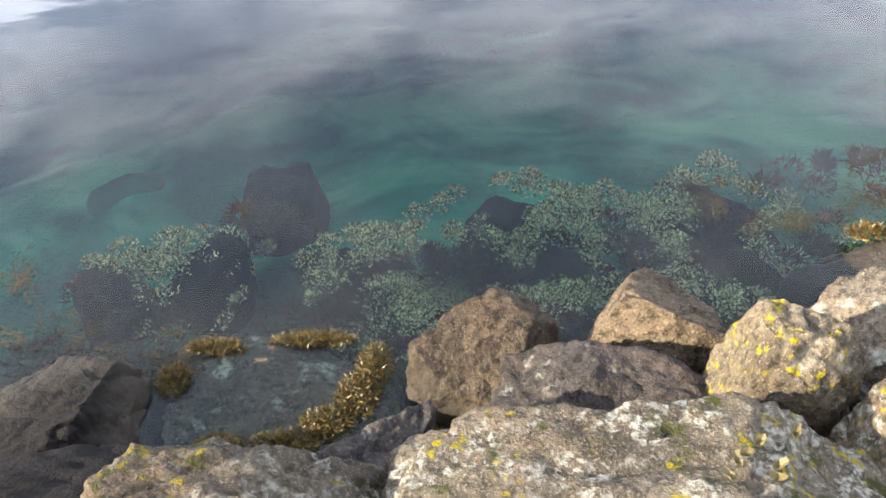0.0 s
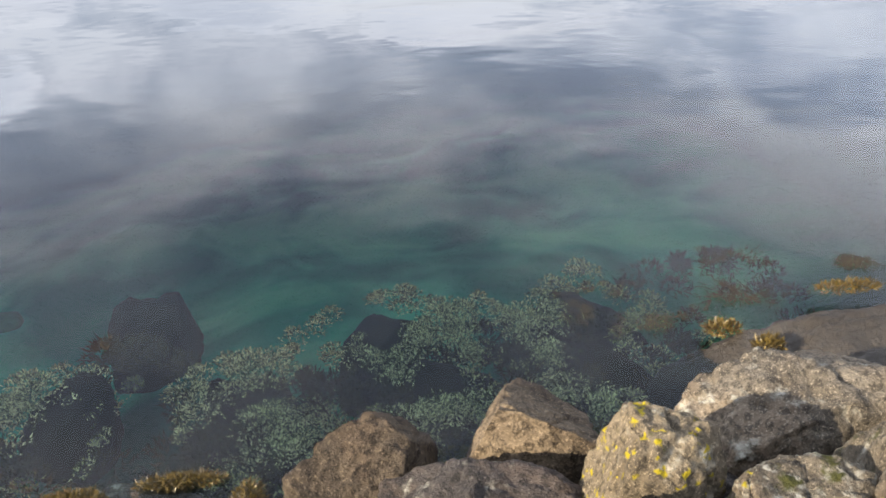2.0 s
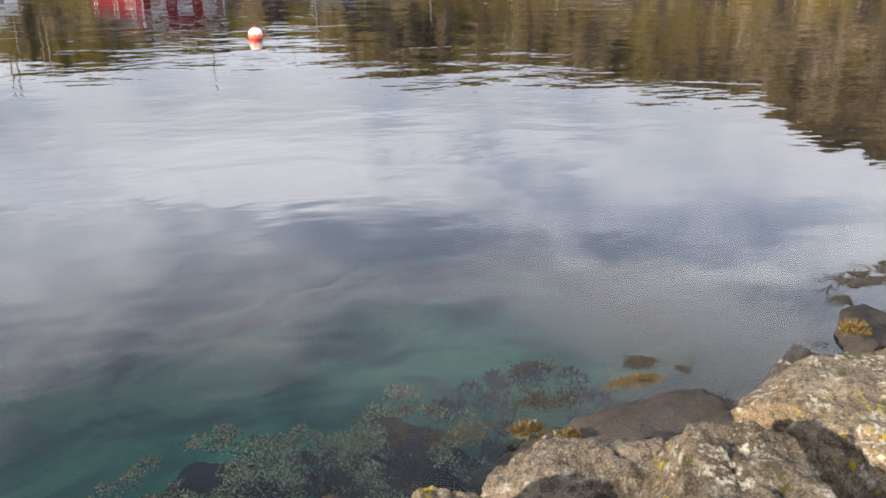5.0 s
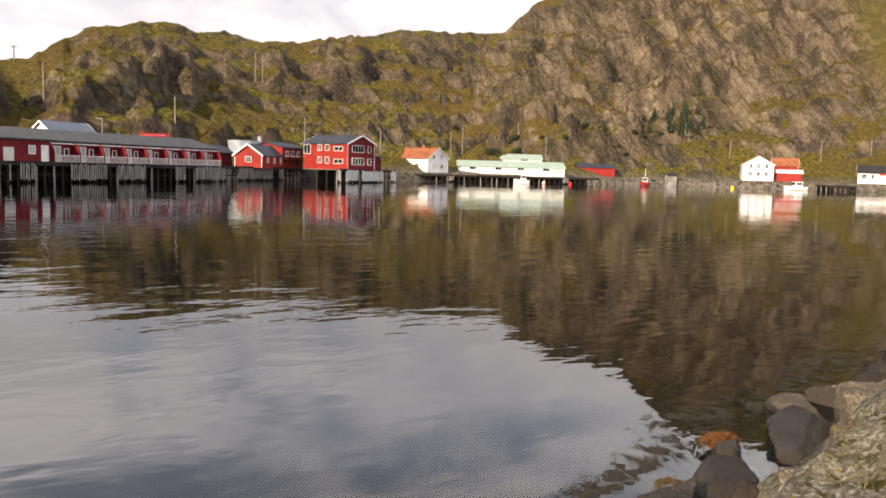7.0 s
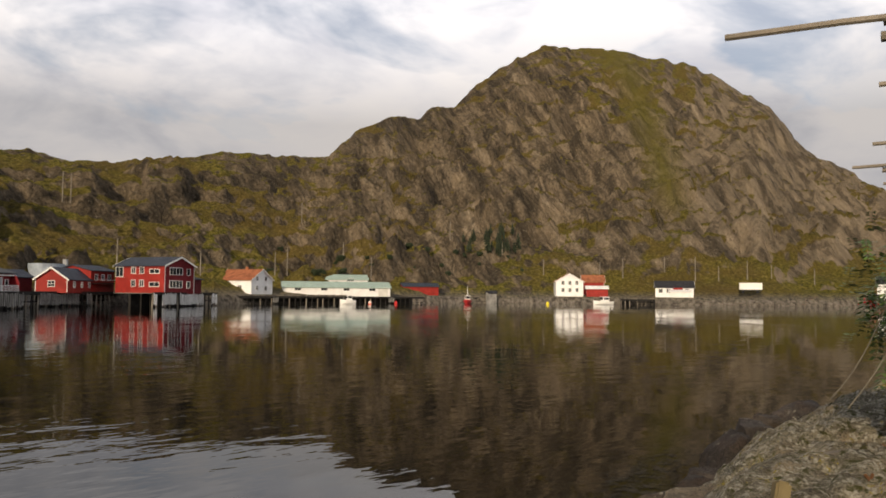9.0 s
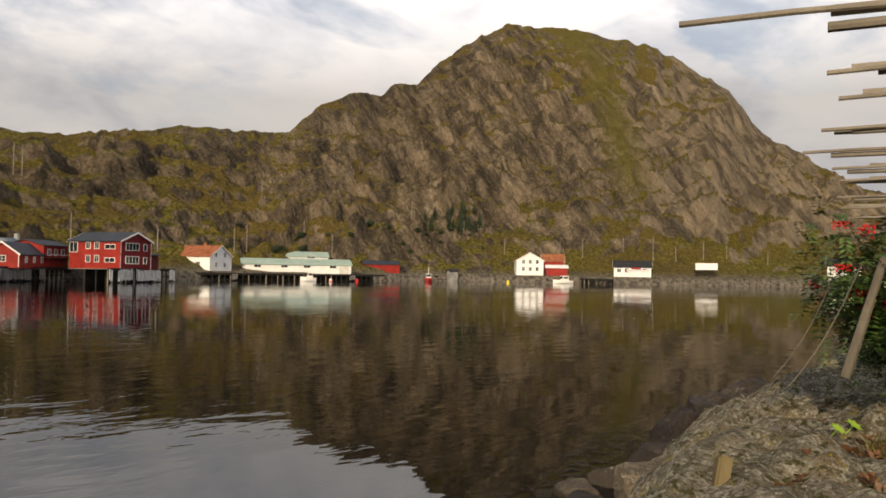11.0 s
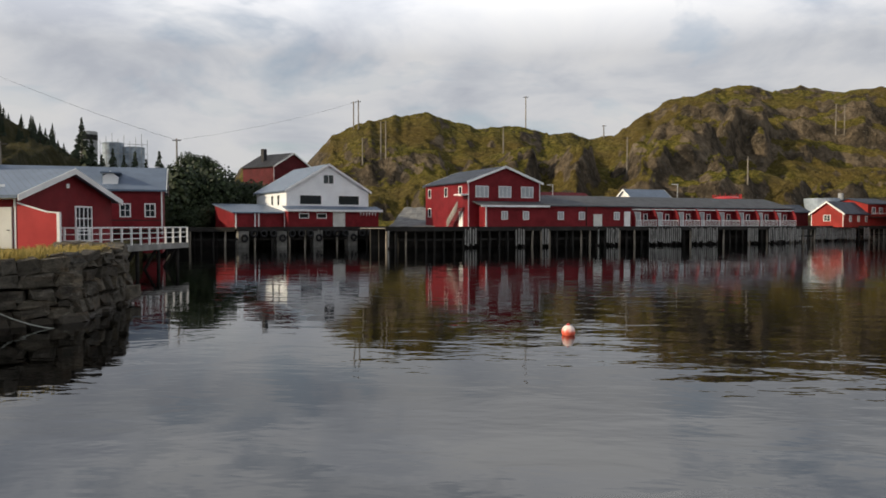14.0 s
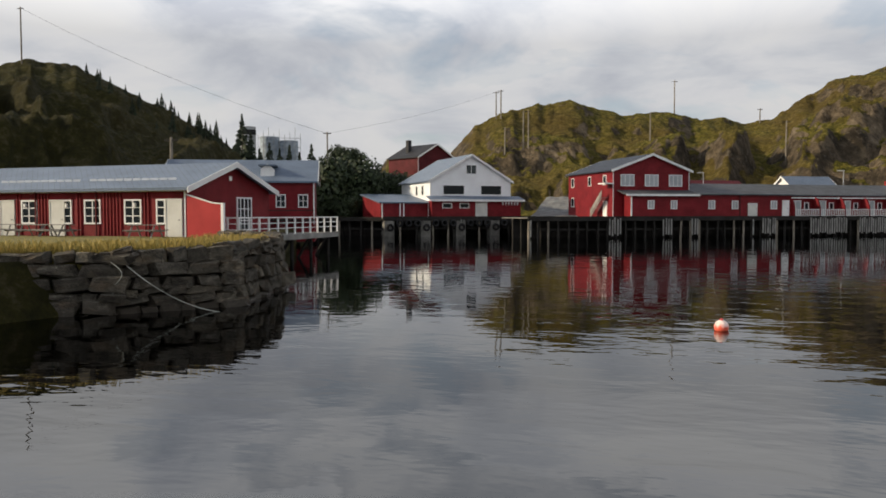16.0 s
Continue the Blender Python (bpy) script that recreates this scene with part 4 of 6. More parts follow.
for i in range(ringn):
    for j in range(7):
        q, w = 2 * math.pi * i / ringn, 2 * math.pi * j / 7
        tyre.verts.new(((0.36 + 0.15 * math.cos(w)) * math.cos(q), 0.14 * math.sin(w), (0.36 + 0.15 * math.cos(w)) * math.sin(q)))
tyre.verts.ensure_lookup_table()
for i in range(ringn):
    for j in range(7):
        tyre.faces.new([tyre.verts[k] for k in (i * 7 + j, ((i + 1) % ringn) * 7 + j, ((i + 1) % ringn) * 7 + (j + 1) % 7, i * 7 + (j + 1) % 7)])
bmesh.ops.recalc_face_normals(tyre, faces=tyre.faces)
tyre_me = bpy.data.meshes.new("tyre")
tyre.to_mesh(tyre_me)
tyre.free()
for i in range(19):
    mesh_part("tyre", tyre_me, M_RUBBER, pw, m=pose(0.9 + i * 1.23, -0.32, 1.75 if i % 4 else 1.2), smooth=True)
    if i % 4 == 0:
        part("pillar", boxes((0.2 + i * 1.23, 1.5 + i * 1.23, -0.12, 1.2, -2.0, 2.05)), M_PIER, pw)
hq = house("dark_red_house", "dark red house with black roof and chimney", "house", polar(-15.6, 150, 8.0), (0.55, 0.83), 9.5, 9, 6.0, 2.6, "y", M_RED_DARK, M_BLACKROOF)
part("chimney", boxes((1.8, 2.6, 5.0, 5.8, 6.5, 9.6)), M_BLACKROOF, hq)
add_window(hq, "f", 4.7, 3.4, 1.4, 1.3, 9.5, 9, 2, 1)

# low quay and ground-floor link between the two sides of the basin
pier("low_quay", "low grey quay across the head of the basin", polar(-24.6, 104), (0.97, 0.0), 12.0, 5.0, 2.45, 1.5, M_WOODDARK, 5, 0.2)

# gravel road climbing between the white house and the station
bm = bmesh.new()
rows = []
for i in range(13):
    u = i / 12
    d = 107 + 27 * u
    row = []
    for k in range(7):
        q = polar(-7.4 + 1.2 * u + (4.4 - 2.6 * u) * k / 6, d)
        row.append(bm.verts.new((q.x, q.y, 2.56 + 3.3 * u ** 1.4 + 0.08 * math.sin(k * 2.1 + i))))
    rows.append(row)
for r0, r1 in zip(rows, rows[1:]):
    for k in range(6):
        bm.faces.new((r0[k], r0[k + 1], r1[k + 1], r1[k]))
bmesh.ops.recalc_face_normals(bm, faces=bm.faces)
ext = bmesh.ops.extrude_face_region(bm, geom=bm.faces[:])
for v in ext["geom"]:
    if isinstance(v, bmesh.types.BMVert):
        v.co.z -= 1.6
bmesh.ops.recalc_face_normals(bm, faces=bm.faces)
tagged(part("road", bm, paint("grey_gravel", (0.20, 0.20, 0.195), 0.95, 0.35)), "grey gravel road climbing behind the quay", "road", kind="structure")

# ---- houses along the far shore ----
ho = house("orange_boathouse", "small orange-red boathouse with white gable trim", "house", polar(22.0, 150, 2.5), (0.7, -0.7), 5.3, 13.0, 2.3, 1.9, "y", M_ORANGE, M_SLATE)
add_window(ho, "f", 2.65, 0.9, 1.2, 1.1, 5.3, 13, 2, 2)
for a in (3.0, 6.5, 10.0):
    add_window(ho, "r", a, 0.8, 1.0, 1.1, 5.3, 13, 2, 1)
hp = house("red_wing", "red timber wing with small balcony", "house", polar(25.3, 158, 2.5), (0.90, 0.43), 6.5, 8, 4.0, 1.0, "x", M_ORANGE, M_SLATE, trim=False)
for a in (1.4, 3.2, 5.0):
    add_window(hp, "f", a, 2.2, 0.9, 1.2, 6.5, 8, 2, 1)
part("balcony", boxes((0, 6.4, -1.3, -0.003, 1.6, 1.75)), M_WOODDARK, hp)
part("railing", boxes((0, 6.4, -1.3, -1.24, 2.3, 2.4)), M_WHITE, hp)
M0 = polar(29.97, 150, 2.5)
hr_ = house("red_hotel", "two-storey red timber house with white windows", "house", M0, (0.95, 0.30), 7.8, 11.8, 5.0, 1.6, "y", M_RED, M_SLATE)
for z in (0.9, 3.3):
    add_window(hr_, "f", 2.9, z, 3.4, 1.4, 7.8, 11.8, 4, 1)
    add_window(hr_, "f", 6.2, z, 0.95, 1.3, 7.8, 11.8, 1, 1)
    for a, w in ((4.4, 1.1), (6.4, 1.1), (9.4, 2.4)):
        add_window(hr_, "l", 11.8 - (11.8 - a), z + 0.2, w, 0.9 if w > 2 else 1.3, 7.8, 11.8, 2, 1)
add_window(hr_, "l", 1.0, 2.9, 1.9, 1.9, 7.8, 11.8, 2, 1)
# brighter skin on the left wall carries the sunlight in its colour
part("side_cladding", boxes((-0.02, -0.004, 0.05, 11.75, 0.0, 4.9)), M_ORANGE, hr_, "orange-red boards with the sunlight painted into their colour")
hx = house("red_annex", "narrow red annex with sloping roof", "house", M0 + Vector((7.9 * 0.95 + 0.02, 7.9 * 0.30, 0)), (0.95, 0.30), 2.0, 8, 2.6, 1.6, "x", M_RED_DARK, M_SLATE, trim=False, shed=True)
pier("cabin_quay", "timber quay under the red houses", polar(20.6, 140), (0.86, 0.51), 34.0, 12.0, 2.5, 1.4, None, 12, 0.5)
pier("hotel_quay", "timber quay with white fender boards", polar(29.2, 146), (0.90, 0.43), 21.0, 8.0, 2.5, 1.3, M_WHITE, 14, 0.6)
hs = house("dark_shed", "small dark red shed with slate roof", "shed", polar(20.5, 152, 2.5), (0.9, 0.4), 5, 5, 2.6, 1.2, "x", M_RED_DARK, M_SLATE, trim=False)
t = thing("storage_tank", "grey steel storage tank with pipe", "tank", pose(*polar(22.6, 168, 2.3)))
bm = bmesh.new()
rod(bm, (0, 0, 0), (0, 0, 5.6), 3.2, 3.2, 20)
part("tank_wall", bm, M_CONTAINER, t)
bm = bmesh.new()
rod(bm, (3.6, 0, 0), (3.6, 0, 6.6), 0.5, 0.5, 10)
part("pipe", bm, M_CONC, t)

hwb = house("white_cottage", "white cottage with rust-brown tiled roof", "house", polar(35.8, 200, 2.3), (0.95, 0.30), 8.9, 10.5, 3.6, 2.6, "y", M_WHITE_B, M_TILE)
for z in (0.9, 3.3):
    for a in (2.4, 6.0):
        add_window(hwb, "f", a, z, 1.0, 1.2, 8.4, 10, 2, 2)
for a in (2.0, 6.5):
    add_window(hwb, "l", a, 0.9, 1.3, 1.3, 8.4, 10, 2, 2)
add_door(hwb, "l", 4.4, 0.9, 1.9, 8.4, 10)
part("chimney", boxes((4.0, 4.6, 4.2, 4.9, 5.5, 6.9)), M_TILE, hwb)
PH = polar(38.0, 212)
hwh = house("white_warehouse", "long low white warehouse with green-grey roof", "warehouse", (PH.x, PH.y, 1.9), (0.80, -0.60), 29.0, 10.0, 2.3, 1.5, "x", M_WHITE, M_GREEN, trim=False)
for a in (4, 11, 17, 24):
    add_window(hwh, "f", a, 1.4, 1.8, 0.8, 29, 12, 2, 1)
add_door(hwh, "f", 27.0, 2.4, 2.4, 29, 12)
hgr = house("green_roof_hall", "taller white hall with pale green roof", "warehouse", polar(39.3, 225, 2.5), (0.80, -0.60), 19.0, 9.0, 4.1, 1.4, "x", M_WHITE, M_GREEN, trim=False)
add_window(hgr, "f", 14, 3.6, 2.2, 0.9, 18, 10, 2, 1)
pier("warehouse_quay", "timber quay on many thin piles", polar(33.4, 188), (0.962, -0.273), 57.0, 11.0, 1.75, 1.5, M_WOOD, 21, 0.10)
hsh = house("red_shed", "small red shed with blue roof", "shed", polar(46.7, 236, 2.9), (0.80, -0.60), 11.0, 6.0, 2.0, 1.0, "x", M_ORANGE, M_SLATE, trim=False)
pier("boat_landing", "short timber landing with a small hut", polar(50.2, 238), (0.80, -0.45), 17.0, 5.0, 1.6, 1.5, M_WOOD, 25, 0.2)
hut = house("landing_hut", "small dark hut on the landing", "hut", polar(53.0, 238, 1.6), (0.8, -0.5), 2.6, 2.4, 1.5, 0.6, "x", M_WOOD, M_BLACKROOF, trim=False)
hfw = house("white_farmhouse", "white timber house with red roof", "house", polar(57.9, 250, 2.6), (0.60, -0.80), 8.6, 9.0, 4.4, 2.4, "y", M_WHITE_B, M_TILE)
for z in (1.0, 3.3):
    for a in (2.2, 4.4, 6.6):
        add_window(hfw, "f", a, z, 1.0, 1.3, 8.6, 9, 2, 2)
hfr = house("red_barn", "red barn beside the white house", "barn", polar(59.8, 258, 2.6), (0.55, -0.83), 7.0, 7.0, 4.4, 2.2, "x", M_ORANGE, M_TILE)
hfa = house("red_garage", "low red garage with white door", "garage", polar(60.1, 246, 2.3), (0.55, -0.83), 6.5, 4.0, 2.4, 0.8, "x", M_ORANGE, M_WHITE, trim=False)
hdw = house("black_roof_house", "white house with black roof and red porch", "house", polar(64.9, 254, 2.7), (0.42, -0.91), 11.5, 8.0, 2.6, 2.0, "x", M_WHITE_B, M_BLACKROOF)
for a in (1.6, 4.0, 9.5):
    add_window(hdw, "f", a, 0.9, 1.3, 1.3, 11.5, 8, 2, 2)
part("porch", boxes((5.4, 8.2, -1.6, -0.003, 0, 2.5)), M_ORANGE, hdw)
hgs = house("white_garage", "low white garage by the shore", "garage", polar(65.9, 246, 1.9), (0.42, -0.91), 6.0, 4.0, 2.0, 0.5, "x", M_WHITE, M_WHITE, trim=False)
pier("shore_landing", "small grey landing stage on dark piles", polar(62.5, 240), (0.50, -0.80), 10.0, 4.0, 1.5, 1.2, M_WOODDARK, 31, 0.5)
hrr = house("harbour_house", "white house with dark roof behind the bushes", "house", polar(78.8, 262, 3.6), (0.2, -0.97), 9.0, 7.0, 3.2, 2.0, "x", M_WHITE_B, M_BLACKROOF)
t = thing("box_trailer", "white box trailer parked above the shore", "trailer", pose(*polar(70.5, 258, 4.0), 0, 0, -66))
part("box_body", boxes((0, 6.6, 0, 2.4, 0.8, 2.9)), M_BOATWHITE, t)
part("chassis", boxes((0.3, 6.4, 0.3, 2.1, 0.45, 0.797)), M_RUBBER, t)
for x in (1.0, 5.2):
    bm = bmesh.new()
    rod(bm, (x, -0.02, 0.1), (x, 0.3, 0.1), 0.45, 0.45, 12)
    part("wheel", bm, M_RUBBER, t)


def hull(bm, length, beam, depth, draft):
    """A pointed boat hull, bow towards +x."""
    rings = []
    for k in range(9):
        u = k / 8
        wdt = beam / 2 * (1 - max(0, (u - 0.45) / 0.55) ** 2.2) * (0.85 + 0.15 * min(1, u * 4)) + 0.02
        top = depth * (1 + 0.35 * u * u)
        x = length * u
        rings.append([bm.verts.new(q) for q in ((x, -wdt, top), (x, -wdt * 0.85, depth * 0.3), (x, -wdt * 0.3, -draft * (1 - 0.6 * u)), (x, wdt * 0.3, -draft * (1 - 0.6 * u)), (x, wdt * 0.85, depth * 0.3), (x, wdt, top))])
    for a, b in zip(rings, rings[1:]):
        for i in range(6):
            bm.faces.new((a[i], b[i], b[(i + 1) % 6], a[(i + 1) % 6]))
    bm.faces.new(rings[0])
    bm.faces.new(rings[-1][::-1])
    bmesh.ops.recalc_face_normals(bm, faces=bm.faces)


def boat(name, label, m, length, beam, hull_mat, mast):
    t = thing(name, label, "boat", m)
    bm = bmesh.new()
    hull(bm, length, beam, 0.9, 0.5)
    part("hull", bm, hull_mat, t)
    c = boxes((length * 0.22, length * 0.55, -beam * 0.3, beam * 0.3, 0.7, 2.2), (length * 0.2, length * 0.58, -beam * 0.34, beam * 0.34, 2.2, 2.3))
    cab = part("cabin", c, M_BOATWHITE, t)
    part("windscreen", boxes((length * 0.555, length * 0.565, -beam * 0.26, beam * 0.26, 1.45, 2.1), (length * 0.25, length * 0.5, -beam * 0.31, -beam * 0.303, 1.45, 2.0), (length * 0.25, length * 0.5, beam * 0.303, beam * 0.31, 1.45, 2.0)), M_GLASS, cab)
    if mast:
        bm = bmesh.new()
        rod(bm, (length * 0.5, 0, 2.2), (length * 0.5, 0, mast), 0.06, 0.04)
        rod(bm, (length * 0.5, 0, mast), (length * 0.95, 0, 1.3), 0.02, 0.02, 4)
        rod(bm, (length * 0.5, 0, mast), (0.1, 0, 1.0), 0.02, 0.02, 4)
        part("mast", bm, M_WHITE, t)
    return t


boat("fishing_boat", "small fishing boat with red hull and white mast", pose(*polar(51.5, 226), 0, 0, 215), 6.5, 2.4, M_BOATRED, 5.0)
boat("motor_boat", "white motor boat moored by the landing", pose(*polar(61.9, 230), 0, 0, 150), 6.2, 2.3, M_BOATWHITE, 0)
boat("skiff", "small white open boat by the piles", pose(*polar(43.2, 196), 0, 0, 160), 4.0, 1.6, M_BOATWHITE, 0)
for bearing, d, mat in ((46.2, 205, M_BOATRED), (44.3, 198, M_BUOY), (57.3, 222, M_YELLOW)):
    bm = bmesh.new()
    bmesh.ops.create_uvsphere(bm, u_segments=10, v_segments=7, radius=0.45)
    ob = part("marker_buoy", bm, mat, smooth=True)
    ob.matrix_basis = Matrix.Translation(polar(bearing, d, 0.15)) @ Matrix.Diagonal((1, 1, 1.5, 1))
    tagged(ob, "small marker buoy afloat near the far quay", "buoy", "marker buoys")

# the near mooring buoy
t = thing("mooring_buoy", "red mooring buoy with a paler top afloat on calm water", "buoy", pose(2.05, 20.0, 0.08))
bm = bmesh.new()
bmesh.ops.create_uvsphere(bm, u_segments=24, v_segments=16, radius=0.175)
part("float", bm, M_BUOY, t, smooth=True)
bm = bmesh.new()
rod(bm, (0, 0, 0.16), (0, 0, 0.21), 0.045, 0.035, 10)
part("eye", bm, M_BOATRED, t)

# ---- the near red cabin on the stone quay ----
K = Vector((-23.4, 37.3, 1.55))
UK = Vector((0.997, -0.08, 0))
LK = 24.0
hk = house("red_quay_cabin", "long red board-and-batten cabin with blue-grey metal roof", "cabin", K - UK * LK, (0.997, -0.08), LK, 8.5, 2.75, 1.45, "x", M_RED, M_STEEL, over=0.45)
for a in (3.4, 6.15, 10.7, 15.0, 18.5):
    add_window(hk, "f", LK - a, 0.78, 1.15, 1.38, LK, 8.5, 2, 3)
for a in (1.55, 7.9):
    add_window(hk, "f", LK - a, 0.78, 0.62, 1.38, LK, 8.5, 1, 3)
for a in (0.72, 8.65, 12.3):
    add_door(hk, "f", LK - a, 0.95, 2.1, LK, 8.5)
add_window(hk, "r", 5.6, 0.25, 1.6, 2.1, LK, 8.5, 4, 3)
bat = bpy.data.meshes.new("batten")
bm = boxes((-0.04, 0.04, -0.075, -0.002, 0.02, 2.55))
bm.to_mesh(bat)
bm.free()
busy = [LK - a for a in (0.72, 1.55, 3.4, 6.15, 7.9, 8.65, 10.7, 12.3, 15.0, 18.5)]
for i in range(1, 104):
    x = i * 0.23
    if x < LK - 0.1 and min(abs(x - b) for b in busy) > (0.62):
        mesh_part("batten", bat, M_RED, hk, m=pose(x, 0, 0))
bm = boxes((0, LK, -0.1, 0.02, 2.56, 2.66))
part("eaves_board", bm, M_WHITE, hk)
bm = bmesh.new()
for x0, x1 in ((0.5, 9.5), (10.2, 16.2), (16.8, 23.2)):
    for i in range(int((x1 - x0) / 0.6)):
        box(bm, x0 + i * 0.6, x0 + i * 0.6 + 0.5, 0.95, 1.0, 3.23, 3.36)
part("snow_guard", bm, paint("pale_zinc", (0.45, 0.50, 0.58), 0.4, 0.15), hk)
for x in (9.5, 13.8, LK - 5.9):
    part("downpipe", boxes((x, x + 0.07, -0.13, -0.06, 0, 2.6)), M_RED_DARK, hk)
for x in (LK - 3.3, LK - 8.0, LK - 11.0):
    part("wall_lamp", boxes((x, x + 0.12, -0.16, -0.004, 1.75, 1.95)), M_WHITE, hk)
part("vent", boxes((LK + 0.004, LK + 0.03, 4.1, 4.35, 3.3, 3.55)), M_WHITE, hk)
# windbreak beside the corner
t = thing("windbreak", "plain red board windbreak with white end post", "fence", pose(K.x, K.y, K.z, 0, 0, math.degrees(math.atan2(-0.08, 0.997))))
bm = bmesh.new()
prism(bm, [(0.12, -0.2), (2.25, -0.2), (2.25, 1.85), (1.7, 1.9), (0.12, 2.35)], "y", -0.06, 0.0)
part("panel", bm, paint("bright_red_boards", (0.40, 0.035, 0.035), 0.55, 0.12), t)
bm = bmesh.new()
prism(bm, [(0.12, 2.35), (1.7, 1.9), (2.3, 1.85), (2.3, 1.91), (1.7, 1.96), (0.12, 2.41)], "y", -0.09, 0.03)
part("cap", bm, M_WHITE, t)
part("end_post", boxes((2.26, 2.42, -0.1, 0.05, -0.4, 1.92)), M_WHITE, t)
# side terrace with its railing
t = thing("terrace", "timber terrace over the water with white railing", "terrace", pose(-22.7, 38.2, 1.62, 0, 0, 0))
part("deck", boxes((0, 1.9, 0, 14.5, -0.16, 0)), M_DECK, t)
part("edge_beam", boxes((0, 1.95, -0.08, -0.003, -0.3, 0.02), (1.903, 1.98, 0, 14.5, -0.34, 0.02)), M_WOOD, t)
rl = part("railing", boxes((1.86, 1.92, 0, 14.5, 1.02, 1.1), (1.87, 1.91, 0, 14.5, 0.70, 0.75), (1.87, 1.91, 0, 14.5, 0.38, 0.43), (0.6, 1.86, -0.01, 0.05, 1.02, 1.1), (0.6, 1.86, 0.0, 0.04, 0.38, 0.43), (0.6, 1.86, 0.0, 0.04, 0.70, 0.75)), M_WHITE, t)
pst = bpy.data.meshes.new("post")
bm = boxes((-0.05, 0.05, -0.05, 0.05, 0.0, 1.1))
bm.to_mesh(pst)
bm.free()
for i in range(13):
    mesh_part("post", pst, M_WHITE, rl, m=pose(1.9, 0.05 + i * 1.2, 0))
for x in (0.65, 1.25):
    mesh_part("post", pst, M_WHITE, rl, m=pose(x, 0.02, 0))
for i in range(5):
    bm = bmesh.new()
    rod(bm, (1.7, 1.0 + i * 3.0, -0.2), (0.3, 1.0 + i * 3.0, -2.6), 0.11, 0.11, 8)
    rod(bm, (1.7, 1.2 + i * 3.0, -0.2), (1.7, 1.2 + i * 3.0, -3.4), 0.12, 0.12, 8)
    part("brace", bm, M_WOODDARK, t)
h2 = house("red_boathouse", "red house with steep blue-grey metal roof", "house", (-40.6, 61.3, 2.0), (0.93, 0.37), 13.2, 8.0, 3.9, 2.0, "x", M_RED, M_STEEL)
for a in (7.2, 10.2, 12.2):
    add_window(h2, "f", a, 1.5, 0.9, 1.2, 13.2, 8, 2, 2)
add_window(h2, "f", 5.0, 1.5, 1.8, 1.6, 13.2, 8, 4, 2)
bm = bmesh.new()
prism(bm, [(8.4, 3.9), (9.6, 3.9), (9.6, 5.0), (9.0, 5.5), (8.4, 5.0)], "y", 0.6, 2.6)
dm = part("dormer", bm, M_WHITE, h2)
part("dormer_roof", boxes((8.2, 9.8, 0.4, 2.8, 5.3, 5.42)), M_STEEL, dm)
part("balcony", boxes((7.5, 13.2, -1.4, -0.003, 0.3, 0.45), (7.5, 13.2, -1.4, -1.34, 1.2, 1.28)), M_WOODDARK, h2)


def picnic_table(m):
    t = thing("picnic_table", "weathered wooden picnic table with fixed benches", "table", m, "picnic tables")
    part("tabletop", boxes(*[(0, 1.8, -0.35 + i * 0.145, -0.22 + i * 0.145, 0.70, 0.74) for i in range(5)]), M_WOOD, t)
    for y in (-0.75, 0.5):
        part("bench", boxes((0, 1.8, y, y + 0.12, 0.42, 0.46), (0, 1.8, y + 0.135, y + 0.25, 0.42, 0.46)), M_WOOD, t)
    for x in (0.25, 1.5):
        bm = bmesh.new()
        rod(bm, (x, -0.62, 0), (x, -0.2, 0.7), 0.05, 0.05, 4)
        rod(bm, (x, 0.62, 0), (x, 0.2, 0.7), 0.05, 0.05, 4)
        rod(bm, (x, -0.72, 0.4), (x, 0.72, 0.4), 0.045, 0.045, 4)
        part("leg", bm, M_WOOD, t)
    return t


pt = picnic_table(pose(-25.6, 35.6, 1.6, 0, 0, 4))
for x, y, r in ((-31.2, 36.0, -6), (-32.9, 36.2, 3), (-35.5, 36.6, 8)):
    copy_thing(pt, pose(x, y, 1.6, 0, 0, r))

# ---- trees and bushes of the distance ----
def spruce(h, seed):
    rnd = random.Random(seed)
    t = thing("spruce", "dark green spruce on the hillside", "tree", Matrix.Identity(4), "hillside spruces")
    bm = bmesh.new()
    rod(bm, (0, 0, -0.6), (0, 0, h), 0.14, 0.02, 6)
    part("trunk", bm, M_BARK, t)
    bm = bmesh.new()
    for i in range(int(h * 34)):
        u = rnd.random() ** 0.8
        z = h * (0.08 + 0.92 * u)
        reach = (1 - u) * h * 0.26 * rnd.uniform(0.5, 1.15) + 0.1
        q = rnd.uniform(0, 6.283)
        d = Vector((math.cos(q), math.sin(q), -0.25))
        s = Vector((-math.sin(q), math.cos(q), 0)) * (0.12 + 0.14 * reach)
        b = Vector((0, 0, z)) + d * reach * 0.25
        e = Vector((0, 0, z + 0.1)) + d * reach
        vs = [bm.verts.new(b + s), bm.verts.new(b - s), bm.verts.new(e), bm.verts.new((b + e) / 2 + Vector((0, 0, 0.22 * reach + 0.1)))]
        bm.faces.new((vs[0], vs[1], vs[2]))
        bm.faces.new((vs[0], vs[3], vs[2]))
        bm.faces.new((vs[1], vs[2], vs[3]))
    part("crown", bm, M_NEEDLE, t)
    return t


